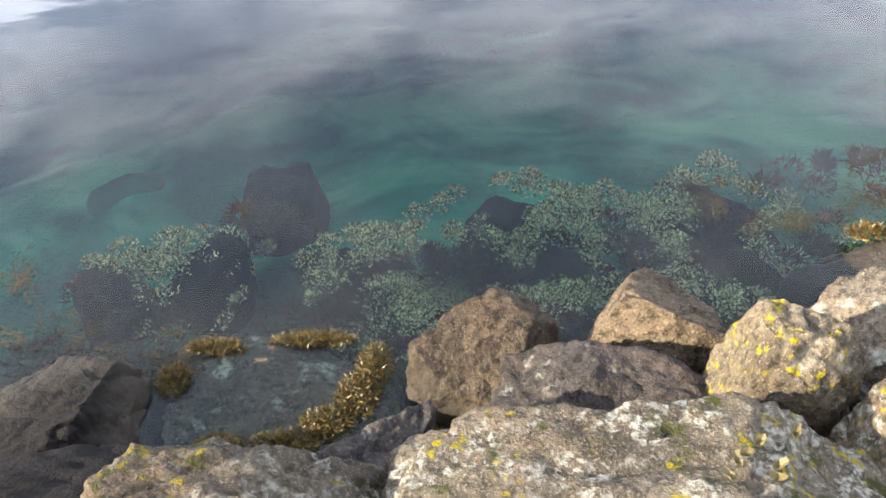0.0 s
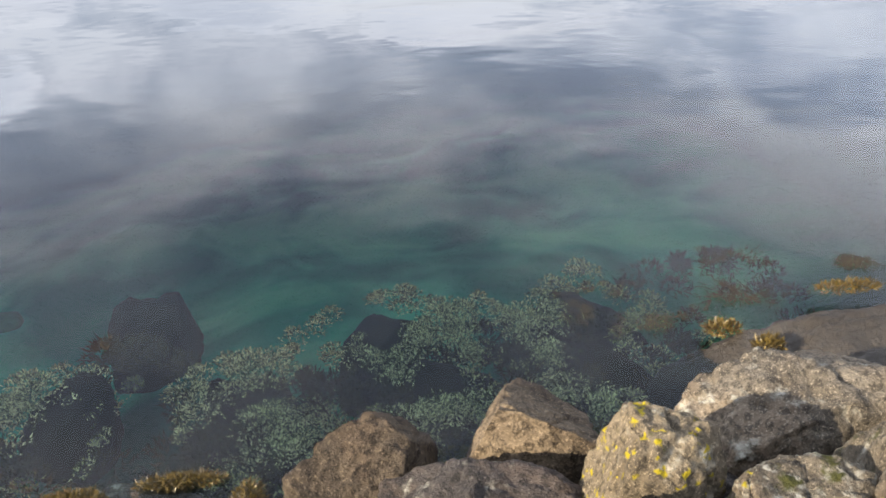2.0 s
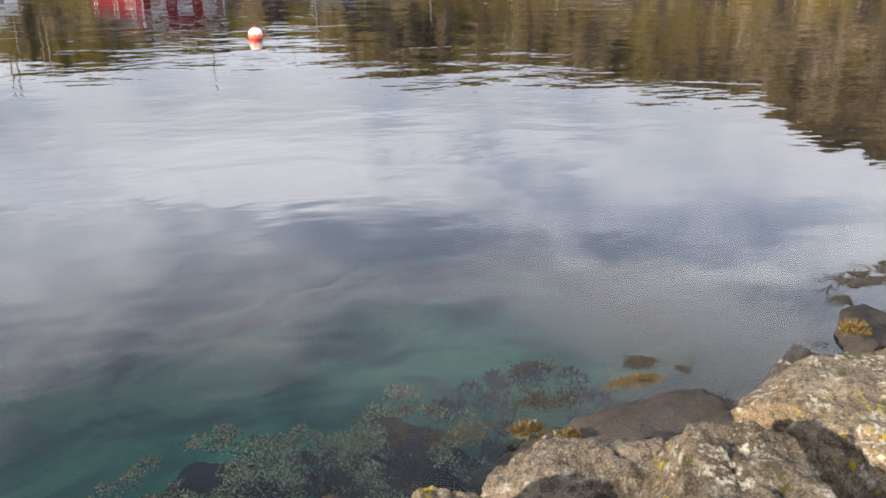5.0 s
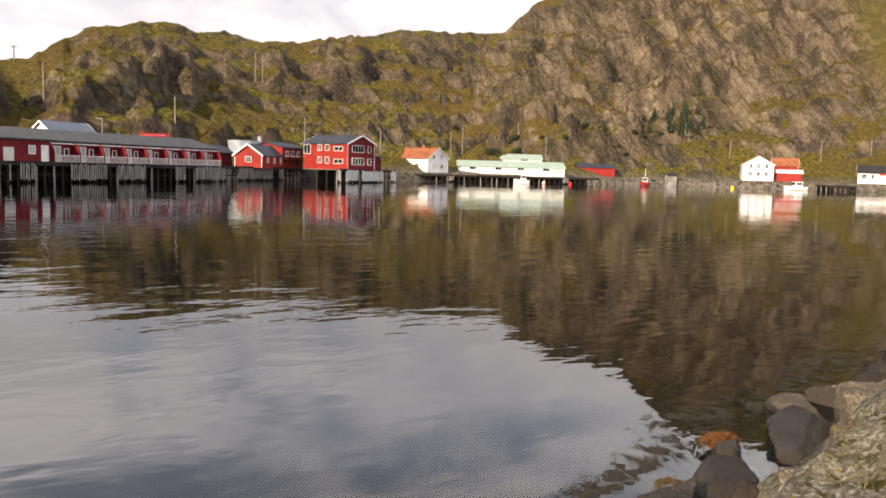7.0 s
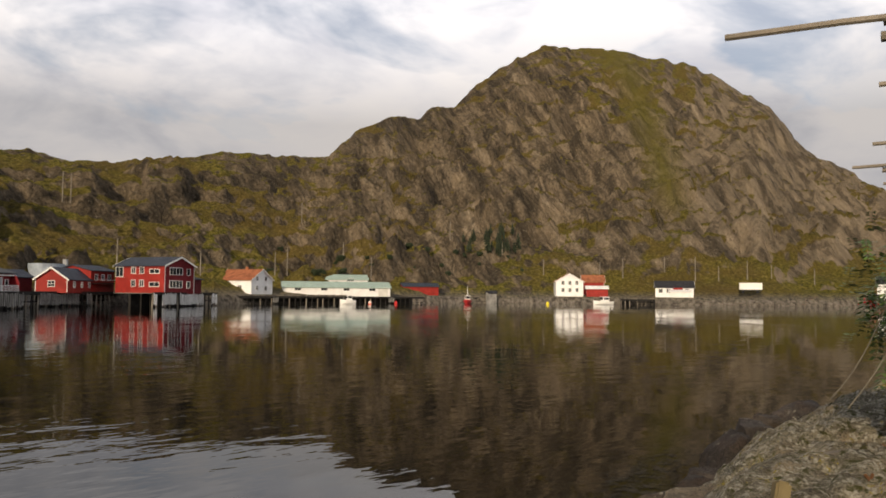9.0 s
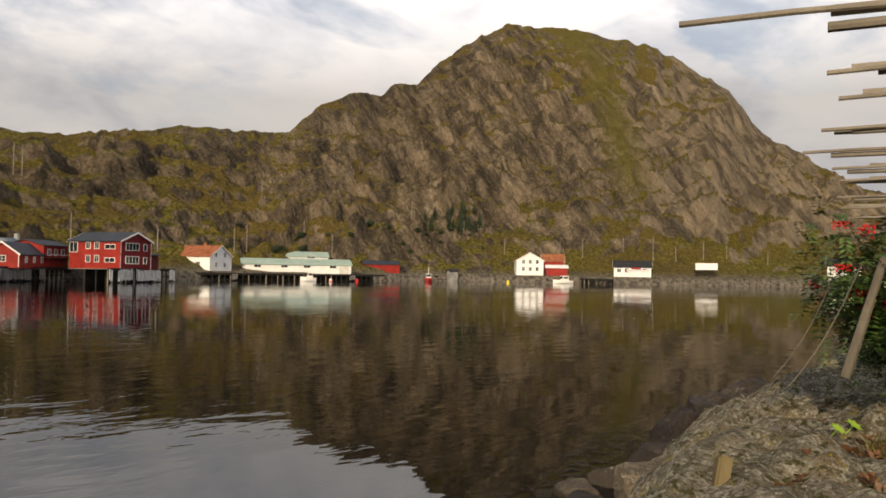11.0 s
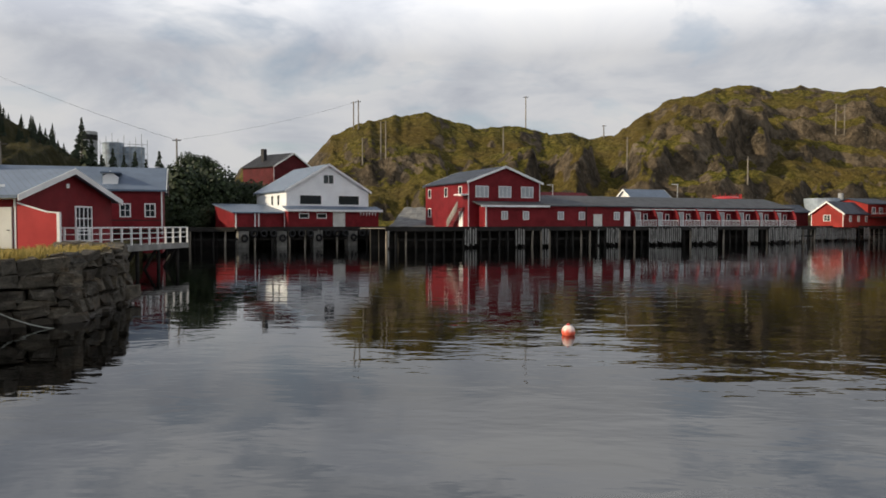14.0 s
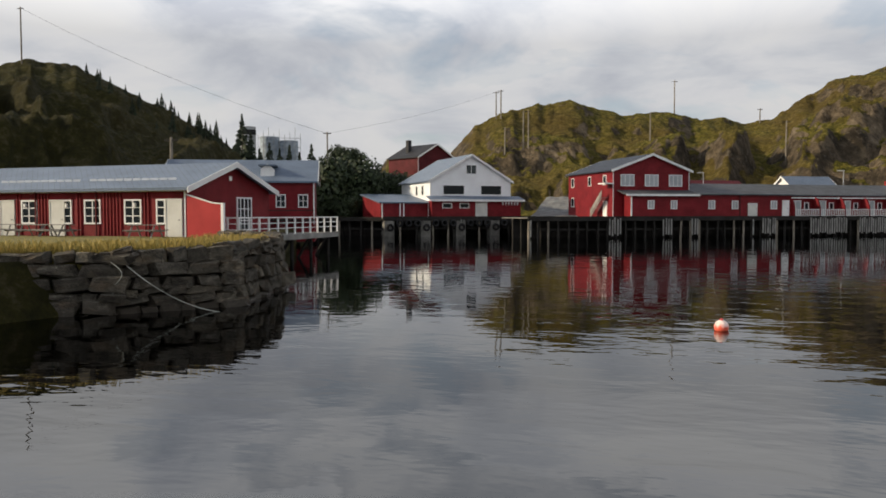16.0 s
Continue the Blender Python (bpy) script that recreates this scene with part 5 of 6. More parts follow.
def bush(rad, seed, mat=None, name="willow_bush", label="rounded dark green bush", foot=0.5):
    rnd = random.Random(seed)
    t = thing(name, label, "bush", Matrix.Identity(4), "shore bushes")
    bm = bmesh.new()
    for i in range(6):
        q = rnd.uniform(0, 6.28)
        rod(bm, (0, 0, -foot), (math.cos(q) * rad * 0.5, math.sin(q) * rad * 0.5, rad * 0.9), 0.09, 0.03, 5)
    part("trunk", bm, M_BARK, t)
    bm = bmesh.new()
    lobes = [Vector((rnd.uniform(-0.55, 0.55), rnd.uniform(-0.5, 0.5), rnd.uniform(0.4, 1.15))) * rad for _ in range(9)]
    for i in range(9000):
        c = rnd.choice(lobes)
        d = Vector((rnd.gauss(0, 1), rnd.gauss(0, 1), rnd.gauss(0, 1))).normalized()
        pnt = c + d * rad * 0.5 * rnd.uniform(0.70, 1.08) * (1 + 0.25 * noise.noise((c + d * rad * 0.5) * 1.4))
        a = Vector((rnd.gauss(0, 1), rnd.gauss(0, 1), rnd.gauss(0, 1))).normalized() * rad * 0.046
        b = d.cross(a).normalized() * rad * 0.037
        bm.faces.new([bm.verts.new(pnt + k) for k in (a, b, -a, -b)])
    part("crown", bm, mat or M_BUSH, t)
    return t


kinds = [spruce(5.5, 1), spruce(7.0, 2), spruce(4.2, 3)]
rnd = random.Random(5)
first = [True] * 3


def plant(src_list, flags, k, loc, s, turn):
    m = Matrix.Translation(loc) @ Matrix.Rotation(turn, 4, "Z") @ Matrix.Diagonal((s, s, s, 1))
    if flags[k]:
        src_list[k].matrix_basis = m
        flags[k] = False
    else:
        c = copy_thing(src_list[k], m)
        c.scale = (s, s, s)


for i in range(95):
    bearing = rnd.triangular(-39, -24, -27)
    d = float(lerp(SHORE, bearing, 3)) * rnd.uniform(0.86, 1.0) if bearing < -28.5 else rnd.uniform(135, 205)
    q = polar(bearing, d)
    plant(kinds, first, i % 3, (q.x, q.y, ground_z(q.x, q.y) - 0.2), rnd.uniform(0.32, 0.66), rnd.uniform(0, 6))
for i in range(34):
    q = on_slope(rnd.gauss(53.7, 0.9), rnd.uniform(2.7, 4.4))
    plant(kinds, first, i % 3, (q.x, q.y, q.z - 0.3), rnd.uniform(0.6, 1.05), rnd.uniform(0, 6))
bushes = [bush(3.2, 11), bush(2.4, 12), bush(4.0, 13)]
bflag = [True] * 3
for bearing, d, s, k in ((-21.2, 117, 1.55, 2), (-22.6, 119, 1.3, 2), (-20.2, 118, 1.45, 0), (-23.6, 121, 1.5, 0), (-21.9, 119, 1.0, 2), (-20.4, 117, 1.0, 2), (-19.2, 116, 0.9, 0), (-23.0, 114, 1.0, 1), (-21.2, 112, 0.9, 1), (-18.2, 122, 1.0, 0), (-17.2, 126, 1.25, 2), (-24.1, 118, 1.2, 0), (-16.2, 128, 1.15, 2), (-22.6, 128, 1.5, 1), (-18.6, 134, 1.2, 2), (-15.0, 130, 1.0, 0), (-25.2, 122, 1.3, 2), (-17.6, 118, 0.7, 1), (-14.0, 131, 0.8, 1)):
    q = polar(bearing, d)
    plant(bushes, bflag, k, (q.x, q.y, max(2.0, ground_z(q.x, q.y)) - 0.2), s, bearing)
tree = bush(3.3, 14, None, "broadleaf_tree", "round dense dark green broadleaf tree", 6.6)
tree.matrix_basis = Matrix.Translation(polar(-20.8, 123, 8.4))
for bearing, h in ((-23.35, 1.75), (-22.7, 1.3), (-24.2, 1.35), (-24.9, 1.5), (-25.6, 1.45), (-26.3, 1.6), (-27.0, 1.5), (-27.6, 1.75), (-28.2, 1.6)):
    q = polar(bearing, 127)
    plant(kinds, first, 1, (q.x, q.y, max(1.8, ground_z(q.x, q.y)) - 0.3), h * min(1.0, 0.72 + 0.04 * (bearing + 30)), bearing)
for i in range(26):
    q = on_slope(rnd.uniform(36, 56), rnd.uniform(1.2, 3.6))
    plant(bushes, bflag, i % 3, (q.x, q.y, q.z - 0.5), rnd.uniform(0.22, 0.45), i)

# silos far behind the trees
t = thing("silo", "tall pale silo with dark band", "silo", pose(*polar(-27.8, 260, 2)))
bm = bmesh.new()
rod(bm, (0, 0, 0), (0, 0, 29.2), 2.6, 2.6, 20)
part("tower", bm, M_CONC, t)
bm = bmesh.new()
rod(bm, (0, 0, 26.6), (0, 0, 28.2), 2.66, 2.66, 20)
part("band", bm, M_RUBBER, t)
t = thing("plant_hall", "pair of tall grey storage tanks in scaffolding", "tank", pose(*polar(-27.0, 262, 2), 0, 0, 25))
for x, h in ((3.2, 26.6), (9.4, 25.4)):
    bm = bmesh.new()
    rod(bm, (x, 3, 0), (x, 3, h), 3.1, 3.1, 24)
    part("tank_wall", bm, M_CONTAINER, t)
for i in range(9):
    bm = bmesh.new()
    x = -0.4 + i * 1.7
    rod(bm, (x, -0.6, 0), (x, -0.6, 27.0 + (i * 37 % 5) * 0.6), 0.09, 0.08, 5)
    part("scaffold_pole", bm, M_CONC, t)
for z in (17, 20, 23, 26):
    bm = bmesh.new()
    rod(bm, (-0.4, -0.6, z), (13.2, -0.6, z), 0.08, 0.08, 5)
    part("scaffold_rail", bm, M_CONC, t)

# ---- poles and wires ----
POLES = [(-9.88, 6.96, 1.99), (-9.53, 6.98, 2.08), (-7.9, 4.75, 2.75), (-7.54, 4.77, 2.75), (-9.24, 4.32, 2.0), (1.08, 5.19, 1.99), (2.71, 7.15, 2.3), (9.95, 3.67, 2.61), (18.03, 2.76, 1.86), (23.38, 5.78, 1.93), (23.88, 5.78, 1.92),
         (26.86, 1.74, 1.85), (32.3, 1.12, 1.7), (39.26, 4.97, 1.39), (37.43, 1.2, 1.69), (38.29, 1.11, 1.97), (42.3, 2.3, 1.38), (44.35, 0.91, 1.69), (50.13, 3.87, 1.37), (53.99, 2.93, 0.83), (57.0, 1.39, 1.17)]
POLES_FAR = [(61.04, 1.24, 1.03), (62.66, 1.06, 1.55), (65.54, 1.5, 1.01), (67.61, 1.04, 1.68), (69.16, 1.05, 1.0), (71.01, 0.95, 1.27), (72.54, 1.17, 0.97), (75.17, 0.81, 1.03), (-32.97, 3.53, 1.71), (-42.0, 9.6, 3.6), (8.3, 6.2, 0.95)]
tops = {}
for bearing, rise, tall in POLES + POLES_FAR:
    q = on_slope(bearing, rise)
    h = math.hypot(q.x, q.y) * math.tan(radians(tall))
    t = thing("utility_pole", "weathered wooden utility pole on the slope", "pole", Matrix.Translation(q), "utility poles")
    bm = bmesh.new()
    rod(bm, (0, 0, -1.0), (0, 0, h), 0.17, 0.13, 8)
    part("shaft", bm, M_POLE, t)
    part("crossarm", boxes((-0.7, 0.7, -0.06, 0.06, h - 0.35, h - 0.22)), M_WOODDARK, t)
    tops[bearing] = q + Vector((0, 0, h - 0.2))


def wire(a, b, sag, r=0.03):
    bm = bmesh.new()
    pts = [a.lerp(b, i / 14) - Vector((0, 0, sag * 4 * (i / 14) * (1 - i / 14))) for i in range(15)]
    sway(bm, pts, r, 4)
    tagged(part("power_line", bm, M_RUBBER), "thin sagging overhead power line", "wire", "power lines")


wire(tops[50.13], tops[62.66], 3.0, 0.06)
wire(tops[23.88], tops[39.26], 4.0, 0.03)
wire(tops[-42.0], polar(-22.2, 150, 18.3), 1.6, 0.022)
wire(polar(-22.2, 150, 18.3), tops[-9.88], 0.8, 0.015)
t = thing("utility_pole", "weathered wooden utility pole behind the trees", "pole", pose(*polar(-22.2, 150, 2.0)), "utility poles")
bm = bmesh.new()
rod(bm, (0, 0, -1), (0, 0, 16.6), 0.2, 0.15, 8)
part("shaft", bm, M_POLE, t)
part("crossarm", boxes((-0.8, 0.8, -0.07, 0.07, 16.2, 16.35)), M_WOODDARK, t)
for a, b in ((40, 6), (23, 15.5)):
    q = along_u(a, b)
    t = thing("street_lamp", "slim grey street lamp behind the roofs", "street lamp", Matrix.Translation(q))
    bm = bmesh.new()
    rod(bm, (0, 0, 0), (0, 0, 6.6), 0.08, 0.06, 8)
    part("shaft", bm, M_CONC, t)
    part("lamp_head", boxes((-0.9, 0.1, -0.12, 0.12, 6.6, 6.75)), M_CONC, t)

# ---- stone quay under the cabin ----
def stone_mesh(seed):
    rnd = random.Random(seed)
    bm = bmesh.new()
    box(bm, -0.5, 0.5, -0.5, 0.5, -0.5, 0.5)
    bmesh.ops.bevel(bm, geom=bm.edges[:], offset=0.13, segments=1, affect="EDGES")
    for v in bm.verts:
        v.co += Vector((rnd.uniform(-0.13, 0.13), rnd.uniform(-0.13, 0.13), rnd.uniform(-0.14, 0.14)))
    me = bpy.data.meshes.new("stone")
    bm.to_mesh(me)
    bm.free()
    return me


quay = thing("stone_quay", "dry-laid dark stone quay wall topped with grass", "wall", Matrix.Identity(4), kind="structure")
stones = [stone_mesh(i) for i in range(8)]
QUAY = [Vector(q) for q in ((-20.5, 16.6, 0), (-14.6, 19.3, 0), (-12.5, 21.8, 0), (-13.2, 27.0, 0), (-15.8, 32.5, 0), (-20.5, 37.0, 0))]
rnd = random.Random(8)
for qa, qb in zip(QUAY, QUAY[1:]):
    d = (qb - qa).normalized()
    ln = (qb - qa).length
    nrm = Vector((d.y, -d.x, 0))
    rz = math.degrees(math.atan2(d.y, d.x))
    bm = bmesh.new()
    inn = -nrm * 0.45
    vs = [bm.verts.new(v) for v in (qa + inn + Vector((0, 0, -1.6)), qb + inn + Vector((0, 0, -1.6)), qb + inn + Vector((0, 0, 1.72)), qa + inn + Vector((0, 0, 1.72)))]
    ws = [bm.verts.new(v.co + inn * 3) for v in vs]
    for f in ((0, 1, 2, 3),):
        bm.faces.new([vs[i] for i in f])
        bm.faces.new([ws[i] for i in f[::-1]])
    for i in range(4):
        bm.faces.new((vs[i], vs[(i + 1) % 4], ws[(i + 1) % 4], ws[i]))
    bmesh.ops.recalc_face_normals(bm, faces=bm.faces)
    part("core", bm, M_ROCK_WALL, quay)
    z, course = -0.55, 0
    while z < 1.7:
        hgt = rnd.uniform(0.22, 0.48)
        x = rnd.uniform(-0.2, 0.1)
        while x < ln:
            w = rnd.uniform(0.35, 1.15)
            lean = (1.2 - z) * 0.10
            c = qa + d * (x + w / 2) + nrm * (rnd.uniform(-0.10, 0.12) + lean - 0.1)
            m = pose(c.x, c.y, z + hgt / 2 + rnd.uniform(-0.03, 0.03), rnd.uniform(-7, 7), rnd.uniform(-8, 8), rz + rnd.uniform(-10, 10)) @ Matrix.Diagonal((w * 0.98, rnd.uniform(0.55, 0.8), hgt * 1.02, 1))
            mesh_part("stone", rnd.choice(stones), M_ROCK_WALL, quay, m=m)
            x += w
        z += hgt
        course += 1


def blades(name, label, spots, count, lo, hi, width, mat, seed, droop=0.4):
    """Grass: many single bent blades."""
    rnd = random.Random(seed)
    verts, faces = [], []
    for i in range(count):
        x, y, z = spots(rnd)
        h = rnd.uniform(lo, hi)
        q = rnd.uniform(0, 6.28)
        dx, dy = math.cos(q), math.sin(q)
        k = len(verts)
        verts += [(x - dy * width, y + dx * width, z), (x + dy * width, y - dx * width, z), (x + dx * h * droop * 0.4 + dy * width * 0.7, y + dy * h * droop * 0.4 - dx * width * 0.7, z + h * 0.6), (x + dx * h * droop, y + dy * h * droop, z + h)]
        faces += [(k, k + 1, k + 2), (k, k + 2, k + 3)]
    me = bpy.data.meshes.new(name)
    me.from_pydata(verts, [], faces)
    return tagged(mesh_part(name, me, mat), label, "grass", kind="stuff")


def quay_spot(rnd):
    k = rnd.choice((0, 0, 0, 1, 1, 2, 2, 3))
    qa, qb = QUAY[k], QUAY[k + 1]
    d = (qb - qa).normalized()
    c = qa.lerp(qb, rnd.random()) + Vector((-d.y, d.x, 0)) * (0.2 + 3.0 * rnd.random() ** 1.5)
    return c.x, c.y, 1.62 + rnd.uniform(-0.05, 0.12)


blades("quay_grass", "yellow autumn grass along the quay edge", quay_spot, 16000, 0.12, 0.42, 0.012, M_GRASS, 4)
m, gg, p = material("turf")
v = gg.n("ShaderNodeNewGeometry").outputs["Position"]
put(gg, p, Base_Color=gg.mix(gg.noise(v, 1.5, 5.0, 0.6), (0.10, 0.10, 0.02), (0.24, 0.19, 0.05)), Roughness=0.95, Normal=gg.bump(gg.noise(v, 14.0, 4.0), 0.6, 0.05))
M_TURF = m
bm = bmesh.new()
lawn = [(q.x, q.y) for q in QUAY[:5]] + [(-24.0, 37.0), (-50, 38.6), (-50, 20)]
cx, cy = -24.0, 27.0
prism(bm, [((x - cx) * 0.985 + cx, (y - cy) * 0.985 + cy) for x, y in lawn], "z", 1.2, 1.68)
tagged(part("lawn", bm, M_TURF), "grassy top of the quay", "ground", kind="structure")
t = thing("mooring_rope", "pale mooring rope slung from the quay into the water", "rope", Matrix.Identity(4))
bm = bmesh.new()
pts = [Vector((-14.2, 19.35, 1.5)).lerp(Vector((-11.5, 20.7, -0.05)), u) - Vector((0, 0, 1.4 * u * (1 - u))) for u in [i / 16 for i in range(17)]]
sway(bm, pts, 0.016, 5)
part("strand", bm, M_ROPE, t)
bm = bmesh.new()
sway(bm, [Vector((-14.35, 19.15, 1.5)) + Vector((0.25 * math.sin(i * 0.5) + i * 0.03, -0.1, -0.09 * i)) for i in range(11)], 0.014, 5)
part("loose_end", bm, M_ROPE, t)


# ---- boulders of the near bank ----
def boulder(label, c, size, rz, seed, mat, detail=4, planes=16, tilt=(0, 0), flat=0.8, group="shore boulders", square=2.0, cut=0.50):
    """An angular stone: a ball cut by many planes, then roughened."""
    rnd = random.Random(seed)
    bm = bmesh.new()
    bmesh.ops.create_icosphere(bm, subdivisions=detail, radius=1.0)
    co = np.array([v.co[:] for v in bm.verts])
    co = co / ((np.abs(co) ** square).sum(1) ** (1 / square))[:, None]
    cuts = [(Vector((0.08 * rnd.uniform(-1, 1), 0.08 * rnd.uniform(-1, 1), 1)).normalized(), flat)]
    for i in range(planes):
        n = Vector((rnd.gauss(0, 1), rnd.gauss(0, 1), rnd.gauss(0, 0.75))).normalized()
        cuts.append((n, rnd.uniform(cut, cut + 0.30)))
    for n, d in cuts:
        n = np.array(n[:])
        over = np.clip(co @ n - d, 0, None)
        co = co - over[:, None] * n * 0.99
    for i, v in enumerate(bm.verts):
        p = Vector(co[i])
        k = p * 1.6 + Vector((seed * 3.1, seed * 1.7, 0))
        crease = max(0.0, 1 - abs(noise.noise(k * 1.5 + Vector((5, 1, 3)))) / 0.10)
        ridge = 1 - abs(noise.noise(k * 2.3))
        rough = 0.065 * noise.fractal(k, 0.8, 2.1, 6) + 0.05 * ridge * noise.noise(k * 4.1) + 0.022 * noise.noise(k * 9.0) + 0.013 * noise.noise(k * 21.0) + 0.008 * noise.noise(k * 43.0) - 0.05 * crease
        p = p * (1 + rough)
        v.co = (p.x * size[0], p.y * size[1], p.z * size[2])
    ob = part("boulder", bm, mat, smooth=True)
    ob.matrix_basis = pose(c[0], c[1], c[2], tilt[0], tilt[1], rz)
    return tagged(ob, label, "boulder", group)


LI, YE, PA, BR, GR, WE = M_ROCK_LICHEN, M_ROCK_YELLOW, M_ROCK_PALE, M_ROCK_BROWN, M_ROCK_GREY, M_ROCK_WET
L_LI = "broad boulder crusted with white and yellow lichen"
L_YE = "upright tan boulder with bright yellow lichen spots"
L_PA = "pale grey angular boulder"
L_BR = "ochre-brown angular boulder at the water's edge"
L_GR = "dark grey rough boulder"
L_WE = "wet black boulder at the tide line"
boulder(L_LI, (0.22, 1.03, 0.55), (0.74, 0.58, 0.48), 2, 1, LI, 6, 9, (3, 1), 0.92, square=5.0, cut=0.80)
boulder(L_LI, (-0.93, 1.16, 0.62), (0.52, 0.36, 0.46), 6, 2, LI, 6, 10, (0, 4), 0.92, square=3.2, cut=0.68)
boulder(L_WE, (-2.08, 2.02, -0.08), (0.62, 0.42, 0.46), 10, 3, WE, 6, 12)
boulder(L_WE, (-1.72, 1.55, 0.22), (0.62, 0.36, 0.46), 12, 4, WE, 5)
boulder(L_GR, (-0.58, 1.56, 0.34), (0.30, 0.46, 0.52), -14, 5, GR, 6)
boulder(L_GR, (0.24, 1.92, 0.18), (0.54, 0.36, 0.42), -24, 6, GR, 6, 12, (6, 0), 0.78, cut=0.6)
boulder(L_BR, (-0.16, 2.32, 0.02), (0.40, 0.32, 0.52), 14, 7, BR, 6, 14)
boulder(L_BR, (0.50, 2.44, 0.08), (0.46, 0.36, 0.56), -8, 8, BR, 6, 14)
boulder(L_YE, (0.755, 1.95, 0.38), (0.315, 0.27, 0.53), 18, 9, YE, 6, 14, (0, 6), 0.86, cut=0.58)
boulder(L_LI, (1.10, 1.56, 0.42), (0.46, 0.30, 0.50), 24, 10, LI, 6, 12)
boulder(L_PA, (1.62, 2.38, 0.12), (0.62, 0.50, 0.56), 26, 11, PA, 6, 12)
boulder("long smooth dark slab sloping into the water", (2.17, 2.85, -0.19), (0.92, 0.42, 0.36), 3, 12, M_ROCK_DARK, 6, 8, (6, -7), 0.80, square=2.8, cut=0.70)
boulder(L_GR, (1.16, 2.02, 0.18), (0.26, 0.24, 0.34), 0, 13, GR, 4)
boulder(L_LI, (1.74, 1.60, 0.58), (0.55, 0.55, 0.62), 30, 14, LI, 6, 12)
boulder(L_GR, (3.38, 3.02, -0.06), (0.62, 0.40, 0.36), 24, 15, GR, 6, 12, (4, 6), 0.8, square=2.6, cut=0.47)
boulder(L_WE, (4.60, 3.50, -0.08), (0.56, 0.34, 0.30), 12, 16, WE, 5, 12, (0, 5), square=2.6, cut=0.47)
boulder(L_LI, (3.10, 1.98, 0.40), (1.10, 0.66, 0.56), 22, 17, LI, 6, 10, (4, 0), 0.88, square=3.0, cut=0.66)
boulder(L_GR, (5.45, 3.58, -0.04), (0.55, 0.36, 0.36), 26, 18, GR, 5, 12, square=2.6, cut=0.47)
boulder(L_GR, (6.40, 3.72, -0.05), (0.85, 0.50, 0.28), 14, 19, M_ROCK_DARK, 5, 14, (3, -4), square=2.8, cut=0.48)
boulder(L_YE, (4.08, 2.02, 0.50), (0.70, 0.56, 0.60), 12, 20, YE, 5)
boulder(L_PA, (5.85, 2.58, 0.34), (0.66, 0.46, 0.52), 30, 21, LI, 5)
boulder(L_GR, (8.35, 3.98, -0.10), (1.05, 0.50, 0.32), 12, 22, M_ROCK_DARK, 5, 14, (4, -5), square=2.6, cut=0.47)
boulder(L_LI, (7.35, 2.88, 0.28), (0.95, 0.56, 0.60), 20, 23, LI, 6, 12, square=2.6, cut=0.47)
boulder(L_PA, (9.2, 3.72, 0.14), (0.75, 0.50, 0.48), 10, 24, PA, 5, 12, square=2.4, cut=0.58)
for bx, by, bz, sx, sy, sz, sd in ((7.2, 4.25, -0.1, 0.4, 0.3, 0.3, 101), (9.1, 4.45, -0.1, 0.5, 0.34, 0.34, 102), (9.9, 4.5, -0.06, 0.42, 0.3, 0.36, 103), (11.2, 4.5, 0.0, 0.5, 0.36, 0.4, 104), (13.2, 4.85, 0.05, 0.55, 0.4, 0.45, 105), (5.9, 3.25, 0.1, 0.4, 0.3, 0.34, 106), (16.0, 5.2, 0.1, 0.6, 0.45, 0.5, 107)):
    boulder(L_PA if sd % 3 == 0 else L_GR, (bx, by, bz), (sx, sy, sz), sd * 29, sd, PA if sd % 3 == 0 else GR, 4, 12, square=2.6, cut=0.47)
boulder(L_GR, (10.4, 4.15, 0.05), (0.7, 0.5, 0.55), 30, 25, GR, 4)
boulder(L_GR, (12.2, 4.45, 0.25), (0.8, 0.5, 0.6), 0, 26, GR, 4)
boulder(L_GR, (14.6, 4.9, 0.2), (0.9, 0.6, 0.65), 20, 27, GR, 4)
boulder(L_GR, (17.6, 5.0, 0.1), (1.0, 0.6, 0.7), 10, 28, GR, 4)
boulder(L_WE, (-18.6, 15.6, 0.1), (1.6, 1.1, 0.9), 20, 29, WE, 4)
boulder(L_WE, (-21.5, 15.2, 0.5), (2.2, 1.4, 1.3), 50, 30, WE, 4)
boulder(L_WE, (-2.9, 1.5, 0.0), (0.5, 0.4, 0.5), 50, 31, WE, 4)
boulder(L_GR, (-1.9, 0.9, 0.45), (0.5, 0.4, 0.5), 50, 32, GR, 4)

# lichen-covered bedrock of the bank beyond the boulders
xs, ss = np.linspace(4.6, 30, 190), np.linspace(-0.1, 9, 110)
BX, BS = np.meshgrid(xs, ss ** 1.0, indexing="ij")
BY = shore_line(BX) - BS / 0.95
BZ = ground_height(BX, BY) + 0.05 + 0.62 * (fbm(BX * 0.95, BY * 0.95, 3, 41, True) - 0.62) * smooth01(BS * 1.5) + 0.12 * (fbm(BX * 3.6, BY * 3.6, 4, 43) - 0.5) + 0.10 * (fbm(BX * 9, BY * 9, 3, 47, True) - 0.5)
ids = np.arange(BX.size).reshape(BX.shape)
fq = np.stack([ids[:-1, :-1], ids[:-1, 1:], ids[1:, 1:], ids[1:, :-1]], -1).reshape(-1, 4)
me = bpy.data.meshes.new("bedrock")
me.from_pydata(np.stack([BX, BY, BZ], -1).reshape(-1, 3).tolist(), [], fq.tolist())
tagged(mesh_part("bedrock", me, M_ROCK_BANK, smooth=True), "lichen-spotted mossy bedrock of the bank", "rock", kind="structure")


